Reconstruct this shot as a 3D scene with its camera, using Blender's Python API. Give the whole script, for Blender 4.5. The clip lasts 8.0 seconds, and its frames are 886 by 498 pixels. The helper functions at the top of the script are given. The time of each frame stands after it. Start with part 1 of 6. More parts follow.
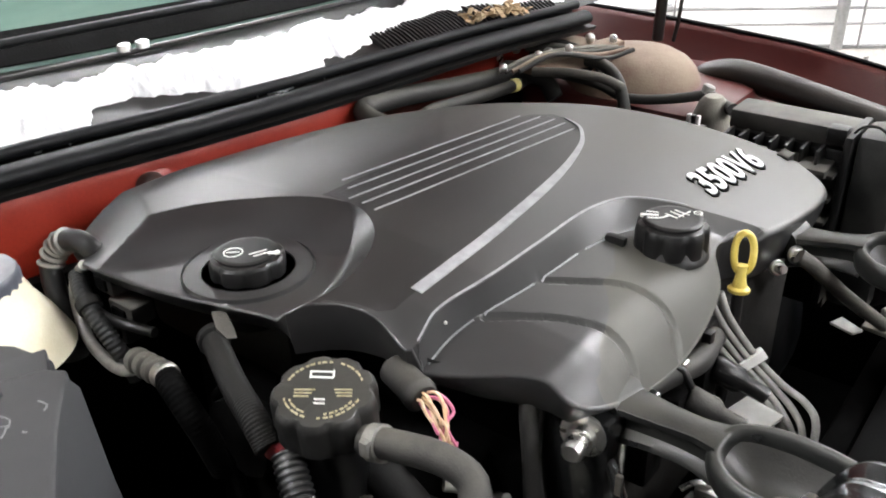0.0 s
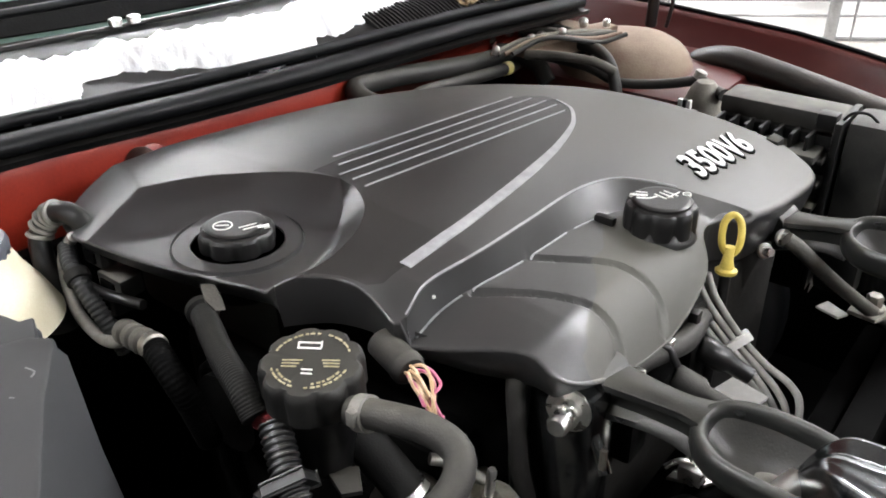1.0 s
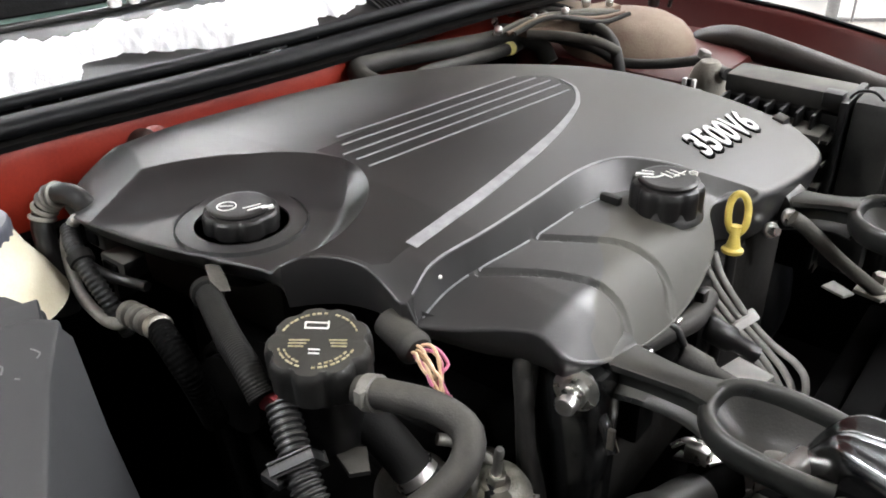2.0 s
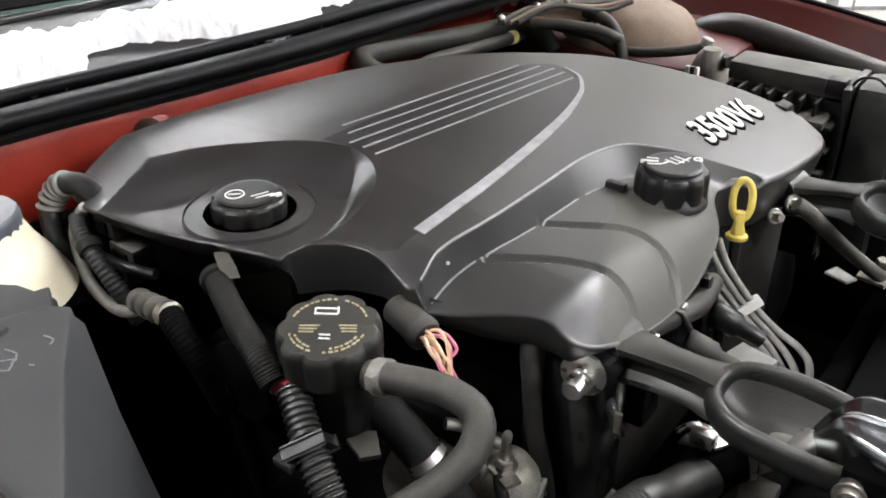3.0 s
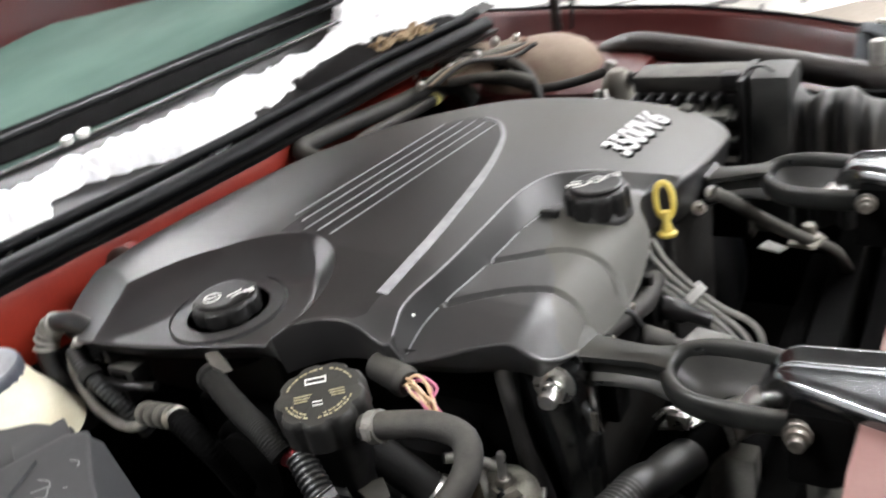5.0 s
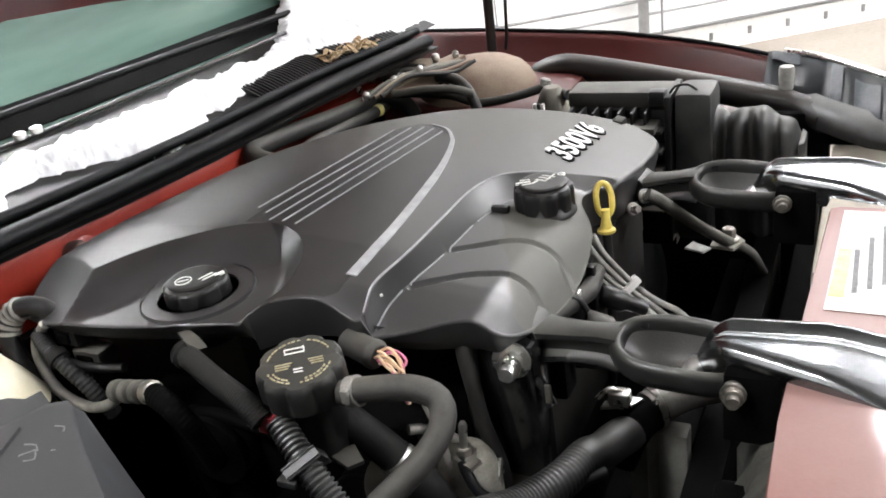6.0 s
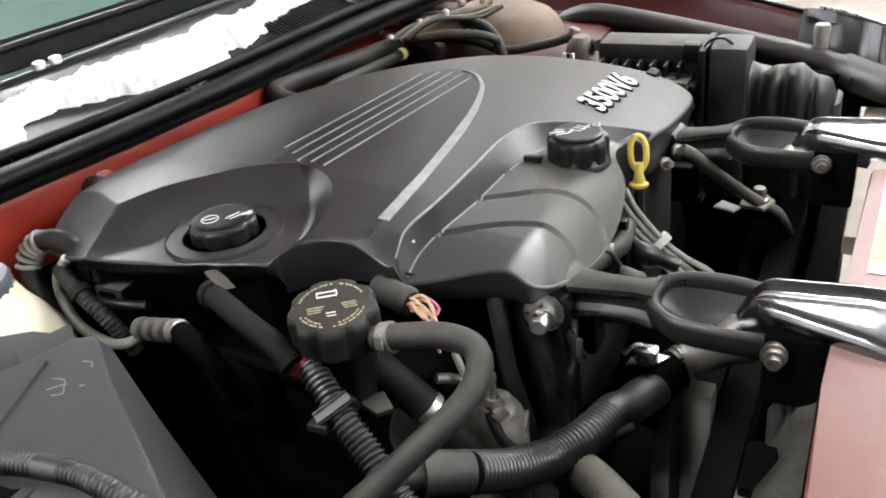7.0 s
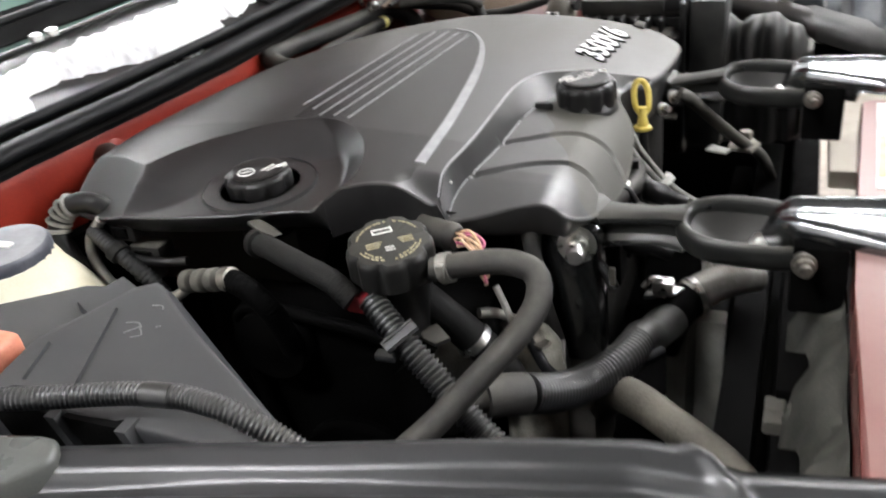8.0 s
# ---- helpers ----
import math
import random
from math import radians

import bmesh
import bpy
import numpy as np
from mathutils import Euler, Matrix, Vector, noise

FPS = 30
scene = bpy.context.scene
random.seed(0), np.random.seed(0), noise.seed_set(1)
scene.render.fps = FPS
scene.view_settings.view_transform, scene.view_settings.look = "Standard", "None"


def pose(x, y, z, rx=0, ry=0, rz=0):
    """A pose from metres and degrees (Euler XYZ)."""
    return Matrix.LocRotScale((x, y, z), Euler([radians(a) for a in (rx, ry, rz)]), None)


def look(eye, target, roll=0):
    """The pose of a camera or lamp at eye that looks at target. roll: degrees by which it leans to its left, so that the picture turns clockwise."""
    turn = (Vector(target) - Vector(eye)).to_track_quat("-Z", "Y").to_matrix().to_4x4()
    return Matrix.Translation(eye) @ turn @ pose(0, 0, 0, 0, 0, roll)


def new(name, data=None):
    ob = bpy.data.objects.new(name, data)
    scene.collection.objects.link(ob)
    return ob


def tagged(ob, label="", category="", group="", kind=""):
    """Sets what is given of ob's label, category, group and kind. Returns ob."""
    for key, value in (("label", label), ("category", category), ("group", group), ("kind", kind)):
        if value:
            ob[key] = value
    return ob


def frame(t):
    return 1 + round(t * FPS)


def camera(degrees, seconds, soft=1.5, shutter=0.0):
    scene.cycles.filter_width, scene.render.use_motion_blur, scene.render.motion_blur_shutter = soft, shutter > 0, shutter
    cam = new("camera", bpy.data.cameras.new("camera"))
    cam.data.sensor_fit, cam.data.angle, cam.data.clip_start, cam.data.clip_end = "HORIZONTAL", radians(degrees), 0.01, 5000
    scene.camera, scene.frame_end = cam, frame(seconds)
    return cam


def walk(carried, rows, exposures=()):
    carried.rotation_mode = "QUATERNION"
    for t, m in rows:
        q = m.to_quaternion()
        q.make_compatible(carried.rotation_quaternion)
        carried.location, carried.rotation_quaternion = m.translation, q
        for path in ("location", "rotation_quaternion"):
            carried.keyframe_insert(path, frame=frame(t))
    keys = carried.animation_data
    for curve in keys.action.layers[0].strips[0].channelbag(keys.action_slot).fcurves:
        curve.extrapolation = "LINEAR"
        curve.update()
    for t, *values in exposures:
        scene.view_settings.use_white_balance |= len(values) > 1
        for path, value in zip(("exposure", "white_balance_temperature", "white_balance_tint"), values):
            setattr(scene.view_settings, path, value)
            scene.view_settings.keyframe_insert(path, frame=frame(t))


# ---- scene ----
from mathutils.geometry import delaunay_2d_cdt

cam = camera(54.9, 8.0, 1.8, 0.5)
PATH = [
    (0, (0.036, -0.023, 1.282), (-1.071, 1.347, 0.333), -1.6),
    (0.5, (0.043, -0.035, 1.274), (-1.043, 1.342, 0.313), -0.3),
    (1, (0.042, -0.028, 1.273), (-1.041, 1.344, 0.301), -0.5),
    (1.5, (0.038, -0.029, 1.269), (-1.039, 1.337, 0.281), -0.6),
    (3, (0.035, -0.039, 1.266), (-1.03, 1.312, 0.245), -1.0),
    (3.5, (0.041, -0.05, 1.269), (-1.038, 1.304, 0.267), -1.5),
    (4, (0.074, -0.024, 1.278), (-1.065, 1.277, 0.272), -6.0),
    (4.5, (0.088, -0.014, 1.266), (-1.127, 1.251, 0.306), -9.6),
    (5, (0.095, -0.088, 1.301), (-0.95, 1.353, 0.391), -12.8),
    (5.2, (0.112, -0.134, 1.304), (-0.854, 1.39, 0.442), -12.9),
    (6.5, (0.059, -0.178, 1.292), (-0.796, 1.39, 0.391), -7.6),
    (7, (0.046, -0.176, 1.288), (-0.818, 1.337, 0.307), -7.3),
    (7.5, (0.027, -0.203, 1.282), (-0.872, 1.293, 0.305), -7.5),
    (8, (-0.024, -0.263, 1.273), (-0.758, 1.292, 0.253), -8.1),
]
walk(cam, [(t, look(eye, target, roll)) for t, eye, target, roll in PATH], [(0.0, 0.12), (2.0, 0.03), (8.0, 0.03)])

# ---------------------------------------------------------------- light
world = bpy.data.worlds.new("workshop_air")
scene.world = world
world.use_nodes = True
bg = world.node_tree.nodes["Background"]
bg.inputs[0].default_value = (0.80, 0.90, 1.0, 1)
bg.inputs[1].default_value = 0.02


# ---------------------------------------------------------------- materials
def make_mat(name, a, b, rough=0.5, metal=0.0, size=30.0, fine=400.0, bump=0.15, mix=(0.35, 0.65),
             dust=None, dust_amount=0.0, coat=0.0, rough_var=0.15, spec=0.5, dust_along=None):
    """Two base colours mixed by a coarse and a fine noise, with fine relief and settled dust."""
    m = bpy.data.materials.new(name)
    m.use_nodes = True
    nt = m.node_tree
    n, l = nt.nodes, nt.links
    bsdf = n["Principled BSDF"]
    tc = n.new("ShaderNodeTexCoord")
    n1, n2 = n.new("ShaderNodeTexNoise"), n.new("ShaderNodeTexNoise")
    n1.inputs["Scale"].default_value, n1.inputs["Detail"].default_value = size, 6
    n2.inputs["Scale"].default_value, n2.inputs["Detail"].default_value = fine, 3
    for k in (n1, n2):
        l.new(tc.outputs["Object"], k.inputs["Vector"])
    ramp = n.new("ShaderNodeMapRange")
    ramp.inputs["From Min"].default_value, ramp.inputs["From Max"].default_value = mix
    add = n.new("ShaderNodeMath")
    add.operation = "MULTIPLY_ADD"
    add.inputs[1].default_value = 0.35
    l.new(n2.outputs["Fac"], add.inputs[0])
    sub = n.new("ShaderNodeMath")
    sub.operation = "SUBTRACT"
    sub.inputs[1].default_value = 0.175
    l.new(n1.outputs["Fac"], sub.inputs[0])
    l.new(sub.outputs[0], add.inputs[2])
    l.new(add.outputs[0], ramp.inputs["Value"])
    mixc = n.new("ShaderNodeMix")
    mixc.data_type = "RGBA"
    mixc.inputs[6].default_value, mixc.inputs[7].default_value = (*a, 1), (*b, 1)
    l.new(ramp.outputs[0], mixc.inputs[0])
    colour = mixc.outputs[2]
    rr = n.new("ShaderNodeMapRange")
    rr.inputs["To Min"].default_value, rr.inputs["To Max"].default_value = max(0.03, rough - rough_var), min(1, rough + rough_var)
    l.new(n1.outputs["Fac"], rr.inputs["Value"])
    roughness = rr.outputs[0]
    if dust:
        geo, sep = n.new("ShaderNodeNewGeometry"), n.new("ShaderNodeSeparateXYZ")
        l.new(geo.outputs["Normal"], sep.inputs[0])
        up = n.new("ShaderNodeMapRange")
        up.inputs["From Min"].default_value, up.inputs["From Max"].default_value = 0.2, 1.0
        l.new(sep.outputs["Z"], up.inputs["Value"])
        n3 = n.new("ShaderNodeTexNoise")
        n3.inputs["Scale"].default_value, n3.inputs["Detail"].default_value = size * 0.3, 9.0
        n3.inputs["Roughness"].default_value = 0.64
        l.new(tc.outputs["Object"], n3.inputs["Vector"])
        patch = n.new("ShaderNodeMapRange")
        patch.inputs["From Min"].default_value, patch.inputs["From Max"].default_value = 0.28, 0.78
        l.new(n3.outputs["Fac"], patch.inputs["Value"])
        amount = n.new("ShaderNodeMath")
        amount.operation = "MULTIPLY"
        l.new(up.outputs[0], amount.inputs[0])
        l.new(patch.outputs[0], amount.inputs[1])
        if dust_along:
            sy, ry, my = n.new("ShaderNodeSeparateXYZ"), n.new("ShaderNodeMapRange"), n.new("ShaderNodeMath")
            l.new(tc.outputs["Object"], sy.inputs[0])
            ry.interpolation_type = "SMOOTHSTEP"
            for key, val in zip(("From Min", "From Max", "To Min", "To Max"), dust_along):
                ry.inputs[key].default_value = val
            l.new(sy.outputs["Y"], ry.inputs["Value"])
            my.operation = "MULTIPLY"
            l.new(amount.outputs[0], my.inputs[0])
            l.new(ry.outputs[0], my.inputs[1])
            amount = my
        scaled = n.new("ShaderNodeMath")
        scaled.operation = "MULTIPLY"
        scaled.inputs[1].default_value = dust_amount
        l.new(amount.outputs[0], scaled.inputs[0])
        md = n.new("ShaderNodeMix")
        md.data_type = "RGBA"
        md.inputs[7].default_value = (*dust, 1)
        l.new(scaled.outputs[0], md.inputs[0])
        l.new(colour, md.inputs[6])
        colour = md.outputs[2]
        mr = n.new("ShaderNodeMix")
        mr.inputs[3].default_value = 0.9
        l.new(scaled.outputs[0], mr.inputs[0])
        l.new(roughness, mr.inputs[2])
        roughness = mr.outputs[0]
    l.new(colour, bsdf.inputs["Base Color"])
    l.new(roughness, bsdf.inputs["Roughness"])
    bsdf.inputs["Metallic"].default_value = metal
    bsdf.inputs["Specular IOR Level"].default_value = spec
    bsdf.inputs["Coat Weight"].default_value = coat
    bsdf.inputs["Coat Roughness"].default_value = 0.12
    if bump:
        bp = n.new("ShaderNodeBump")
        bp.inputs["Strength"].default_value, bp.inputs["Distance"].default_value = bump, 0.0015
        l.new(n2.outputs["Fac"], bp.inputs["Height"])
        l.new(bp.outputs[0], bsdf.inputs["Normal"])
    return m


DUST = (0.150, 0.141, 0.112)
COVER = make_mat("cover_plastic", (0.0166, 0.0166, 0.0179), (0.0228, 0.0221, 0.0221), 0.29, size=9, fine=900, bump=0.12, dust=DUST, dust_amount=0.62, dust_along=(-0.10, 0.30, 0.12, 1.0), rough_var=0.04, spec=0.62)
COVER_DUST = make_mat("cover_plastic_dusty", (0.040, 0.039, 0.033), (0.053, 0.0515, 0.044), 0.5, size=20, fine=900, bump=0.16, dust=DUST, dust_amount=0.28, rough_var=0.06)
DUSTY_BLACK = make_mat("dusty_black_plastic", (0.009, 0.009, 0.009), (0.0225, 0.0218, 0.021), 0.38, size=18, fine=500, bump=0.15, dust=(0.15, 0.139, 0.116), dust_amount=0.9)
COVER_DARK = make_mat("cover_plastic_dark", (0.00969, 0.00893, 0.00893), (0.0133, 0.0122, 0.012), 0.42, size=14, fine=900, bump=0.25, dust=DUST, dust_amount=0.05, rough_var=0.05, spec=0.36)
SILVER_LINE = make_mat("worn_silver_trim", (0.256, 0.256, 0.264), (0.36, 0.36, 0.368), 0.45, metal=0.2, size=60, fine=700)
BADGE = make_mat("badge_silver", (0.80, 0.80, 0.80), (0.88, 0.88, 0.86), 0.35, metal=0.1, size=90, fine=700, bump=0.05)
BLACK = make_mat("black_plastic", (0.0040, 0.0040, 0.0043), (0.008, 0.0077, 0.0077), 0.36, size=40, fine=700, bump=0.12, dust=DUST, dust_amount=0.06, spec=0.42)
BRACKET = make_mat("black_enamelled_steel", (0.17, 0.175, 0.18), (0.25, 0.255, 0.26), 0.22, metal=1.0, size=25, fine=600, bump=0.03, rough_var=0.05)
WING_BLACK = make_mat("satin_black_plastic", (0.022, 0.0225, 0.023), (0.032, 0.032, 0.033), 0.32, size=6, fine=600, bump=0.03, rough_var=0.05, spec=0.5)
BLACK_GLOSS = make_mat("black_gloss_steel", (0.006, 0.0065, 0.0065), (0.012, 0.012, 0.012), 0.16, size=25, fine=600, bump=0.03, rough_var=0.08, coat=0.4)
STRUT_BLACK = make_mat("painted_bracket", (0.0105, 0.0112, 0.0112), (0.021, 0.0218, 0.0203), 0.32, size=35, fine=500, bump=0.1, dust=DUST, dust_amount=0.5)
RUBBER = make_mat("hose_rubber", (0.0115, 0.0110, 0.0105), (0.022, 0.0205, 0.019), 0.6, size=50, fine=600, bump=0.25, dust=(0.17, 0.16, 0.13), dust_amount=0.55, spec=0.4)
RUBBER_DARK = make_mat("seal_rubber", (0.003, 0.0033, 0.0040), (0.006, 0.0064, 0.0074), 0.52, size=30, fine=500, bump=0.15, dust=(0.19, 0.195, 0.21), dust_amount=0.05, spec=0.2)
CORRUGATED = make_mat("conduit_plastic", (0.012, 0.0124, 0.0135), (0.0195, 0.0199, 0.021), 0.36, size=40, fine=500, bump=0.08, dust=DUST, dust_amount=0.3)
GREY_BOX = make_mat("grey_box_plastic", (0.02465, 0.0255, 0.0289), (0.0323, 0.03315, 0.03613), 0.55, size=16, fine=1200, bump=0.3, dust=DUST, dust_amount=0.22)
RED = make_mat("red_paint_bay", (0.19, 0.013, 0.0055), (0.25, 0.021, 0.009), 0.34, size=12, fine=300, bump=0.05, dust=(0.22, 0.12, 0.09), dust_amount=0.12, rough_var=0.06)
# Darker copy of the body red, for bonnet, wings, tower and front end.
RED_DARK = make_mat("red_paint_darker", (0.0562, 0.006, 0.00525), (0.075, 0.00975, 0.0075), 0.35, size=10, fine=300, bump=0.05, dust=(0.0975, 0.045, 0.0375), dust_amount=0.3, coat=0.2)
# The pale dust tone also holds the panel's bright sheen.
RED_TOP = make_mat("red_paint_dust_and_sheen", (0.17, 0.041, 0.035), (0.20, 0.065, 0.055), 0.24, size=8, fine=300, bump=0.06, dust=(0.31, 0.222, 0.196), dust_amount=0.85, coat=0.35)
TOWER_DUST = make_mat("dusty_tower_paint", (0.13, 0.07, 0.05), (0.19, 0.14, 0.10), 0.8, size=14, fine=300, bump=0.3, dust=(0.40, 0.335, 0.255), dust_amount=1.0)
ALU = make_mat("cast_aluminium", (0.24, 0.23, 0.21), (0.38, 0.37, 0.34), 0.5, metal=0.7, size=50, fine=500, bump=0.3, dust=DUST, dust_amount=0.35)
STEEL = make_mat("zinc_steel", (0.66, 0.65, 0.61), (0.82, 0.81, 0.78), 0.30, metal=1.0, size=60, fine=500, bump=0.1)
STEEL_DIRTY = make_mat("dull_bolt_steel", (0.19, 0.18, 0.16), (0.32, 0.30, 0.265), 0.40, metal=0.9, size=70, fine=500, bump=0.2)
BLOCK = make_mat("grimy_iron", (0.003, 0.0028, 0.0025), (0.009, 0.008, 0.0065), 0.7, size=22, fine=300, bump=0.5, spec=0.25)
# Near black: deep shade of the bay put into colour; also plain black parts.
SHADE_BLACK = make_mat("shade_black", (0.0009, 0.0009, 0.0009), (0.0018, 0.0017, 0.0016), 0.8, size=25, fine=300, bump=0.3, spec=0.06)
YELLOW = make_mat("yellow_plastic", (0.55, 0.42, 0.085), (0.66, 0.53, 0.14), 0.38, size=60, fine=500, bump=0.06)
YELLOW_TAPE = make_mat("yellow_tape", (0.62, 0.54, 0.16), (0.70, 0.63, 0.26), 0.5, size=60, fine=500, bump=0.05)
CREAM = make_mat("cream_tank_plastic", (0.70, 0.64, 0.46), (0.80, 0.76, 0.60), 0.45, size=18, fine=500, bump=0.08)
SNOW = make_mat("snow", (0.93, 0.94, 0.955), (0.97, 0.975, 0.98), 0.75, size=60, fine=500, bump=0.45, spec=0.2)
WIRE_GREY = make_mat("grey_wire", (0.26, 0.255, 0.235), (0.36, 0.35, 0.32), 0.5, size=80, fine=600, bump=0.1)
WHITE_MARK = make_mat("white_print", (0.75, 0.74, 0.70), (0.85, 0.84, 0.80), 0.6, size=200, fine=900, bump=0)
YELLOW_PRINT = make_mat("yellow_print", (0.32, 0.28, 0.15), (0.45, 0.41, 0.27), 0.6, size=200, fine=900, bump=0)
CHALK = make_mat("chalk_mark", (0.15, 0.15, 0.15), (0.22, 0.22, 0.22), 0.9, size=300, fine=900, bump=0)
PINK = make_mat("pink_wire", (0.50, 0.12, 0.22), (0.62, 0.22, 0.32), 0.45, size=90, fine=500, bump=0)
COPPER = make_mat("tan_wire", (0.55, 0.36, 0.20), (0.70, 0.50, 0.34), 0.4, size=90, fine=500, bump=0)
# The whitish layer on upward faces paints the cap's top as lit.
CAP_BLUE = make_mat("blue_grey_cap_lit_top", (0.055, 0.060, 0.075), (0.095, 0.10, 0.12), 0.35, size=30, fine=500, bump=0.1, dust=(0.60, 0.60, 0.60), dust_amount=0.75)
BRAID_BLACK = make_mat("black_braid", (0.0016, 0.0016, 0.0018), (0.0036, 0.0036, 0.0036), 0.55, size=60, fine=900, bump=0.5)
RED_PLASTIC = make_mat("red_plastic", (0.13, 0.006, 0.010), (0.18, 0.011, 0.014), 0.5, size=90, fine=500, bump=0.05)
ORANGE = make_mat("orange_plastic", (0.55, 0.17, 0.10), (0.66, 0.25, 0.16), 0.45, size=60, fine=500, bump=0.05)
WHITE_PLASTIC = make_mat("white_plastic", (0.70, 0.69, 0.66), (0.80, 0.79, 0.76), 0.45, size=60, fine=500, bump=0.05)
LABEL_PAPER = make_mat("faded_label_paper", (0.42, 0.45, 0.45), (0.62, 0.62, 0.57), 0.32, size=20, fine=300, bump=0.04, coat=0.3)
WALL_GREY = make_mat("unseen_wall_grey", (0.26, 0.27, 0.27), (0.33, 0.34, 0.34), 0.6, size=1.5, fine=60, bump=0.1)
WALL_WHITE = make_mat("white_wall_paint", (0.80, 0.80, 0.79), (0.86, 0.86, 0.85), 0.6, size=1.5, fine=60, bump=0.1)
CEILING_GREY = make_mat("unseen_ceiling_grey", (0.10, 0.10, 0.10), (0.14, 0.14, 0.14), 0.6, size=1.5, fine=60, bump=0.1)
CONCRETE = make_mat("concrete_floor", (0.17, 0.145, 0.12), (0.26, 0.225, 0.19), 0.6, size=1.2, fine=40, bump=0.2)
PIPE_GREY = make_mat("galvanised_pipe", (0.20, 0.20, 0.20), (0.30, 0.30, 0.30), 0.5, metal=0.4, size=8, fine=90)
LEAF = make_mat("dry_leaves", (0.30, 0.20, 0.10), (0.50, 0.38, 0.24), 0.8, size=60, fine=300, bump=0.3)
LAMP_FACET = make_mat("blue_grey_reflector", (0.035, 0.040, 0.047), (0.085, 0.092, 0.10), 0.5, size=30, fine=300, bump=0.05, spec=0.3)
LAMP_LENS = make_mat("clear_lamp_housing", (0.004, 0.005, 0.006), (0.016, 0.018, 0.022), 0.45, size=16, fine=200, bump=0.04, spec=0.25)


def glass_mat():
    m = bpy.data.materials.new("frosted_windscreen_glass")
    m.use_nodes = True
    nt = m.node_tree
    b = nt.nodes["Principled BSDF"]
    tc, ns = nt.nodes.new("ShaderNodeTexCoord"), nt.nodes.new("ShaderNodeTexNoise")
    ns.inputs["Scale"].default_value, ns.inputs["Detail"].default_value = 3.5, 4
    mp, rg = nt.nodes.new("ShaderNodeMapping"), nt.nodes.new("ShaderNodeMapRange")
    mp.inputs["Scale"].default_value = (2.5, 0.5, 2.5)
    nt.links.new(tc.outputs["Object"], mp.inputs["Vector"])
    nt.links.new(mp.outputs[0], ns.inputs["Vector"])
    rg.inputs["From Min"].default_value, rg.inputs["From Max"].default_value = 0.35, 0.65
    mx = nt.nodes.new("ShaderNodeMix")
    mx.data_type = "RGBA"
    # Base colour holds green tint, frost and the brightness of a reflection.
    mx.inputs[6].default_value, mx.inputs[7].default_value = (0.075, 0.135, 0.112, 1), (0.150, 0.225, 0.190, 1)
    nt.links.new(ns.outputs["Fac"], rg.inputs["Value"])
    nt.links.new(rg.outputs[0], mx.inputs[0])
    nt.links.new(mx.outputs[2], b.inputs["Base Color"])
    b.inputs["Roughness"].default_value = 0.16
    b.inputs["Specular IOR Level"].default_value = 0.4
    b.inputs["Transmission Weight"].default_value = 0.2
    b.inputs["IOR"].default_value = 1.5
    return m


LEDGE_GREY = make_mat("grey_satin_ledge", (0.075, 0.078, 0.074), (0.105, 0.108, 0.10), 0.28, size=10, fine=500, bump=0.04)
LID_DUST = make_mat("dust_caked_lid", (0.022, 0.0215, 0.020), (0.048, 0.046, 0.041), 0.6, size=30, fine=500, bump=0.2, dust=(0.24, 0.23, 0.20), dust_amount=0.8)
SIDE_DUST = make_mat("dusty_box_side", (0.010, 0.0105, 0.0105), (0.030, 0.030, 0.028), 0.42, size=26, fine=500, bump=0.25, dust=(0.16, 0.155, 0.14), dust_amount=0.55)
HOSE_BLACK = make_mat("matt_black_hose", (0.00245, 0.00245, 0.00245), (0.0049, 0.00476, 0.00462), 0.7, size=50, fine=600, bump=0.2, dust=DUST, dust_amount=0.10, spec=0.22)
CAST_PALE = make_mat("pale_dusty_casting", (0.16, 0.15, 0.125), (0.26, 0.245, 0.21), 0.6, metal=0.2, size=20, fine=400, bump=0.4, dust=DUST, dust_amount=0.4)
DUCT = make_mat("duct_plastic", (0.010, 0.010, 0.010), (0.020, 0.020, 0.019), 0.4, size=18, fine=500, bump=0.15, dust=(0.17, 0.16, 0.135), dust_amount=0.45)
PUMP_CAST = make_mat("pale_grimy_casting", (0.19, 0.185, 0.155), (0.38, 0.365, 0.315), 0.45, metal=0.3, size=38, fine=400, bump=0.4, dust=(0.24, 0.225, 0.18), dust_amount=0.4)
CAST_DULL = make_mat("dull_dusty_casting", (0.045, 0.043, 0.038), (0.085, 0.08, 0.07), 0.6, metal=0.2, size=30, fine=400, bump=0.4, dust=DUST, dust_amount=0.5)
BRACKET_GREY = make_mat("grey_green_mount", (0.022, 0.023, 0.0195), (0.062, 0.061, 0.052), 0.6, size=34, fine=300, bump=0.6, dust=DUST, dust_amount=0.45)
TANK_GREY = make_mat("dusty_tank_plastic", (0.20, 0.20, 0.18), (0.31, 0.305, 0.275), 0.6, size=20, fine=400, bump=0.2, dust=DUST, dust_amount=0.3)
CAP_DUSTY = make_mat("dusty_cap_plastic", (0.00585, 0.00585, 0.005525), (0.01105, 0.01073, 0.01008), 0.42, size=30, fine=600, bump=0.12, dust=(0.13, 0.125, 0.10), dust_amount=0.36)
RAIL_BROWN = make_mat("grimy_rail_paint", (0.004, 0.0035, 0.0033), (0.010, 0.0085, 0.0075), 0.42, size=20, fine=400, bump=0.2, dust=(0.20, 0.16, 0.13), dust_amount=0.3, spec=0.4)
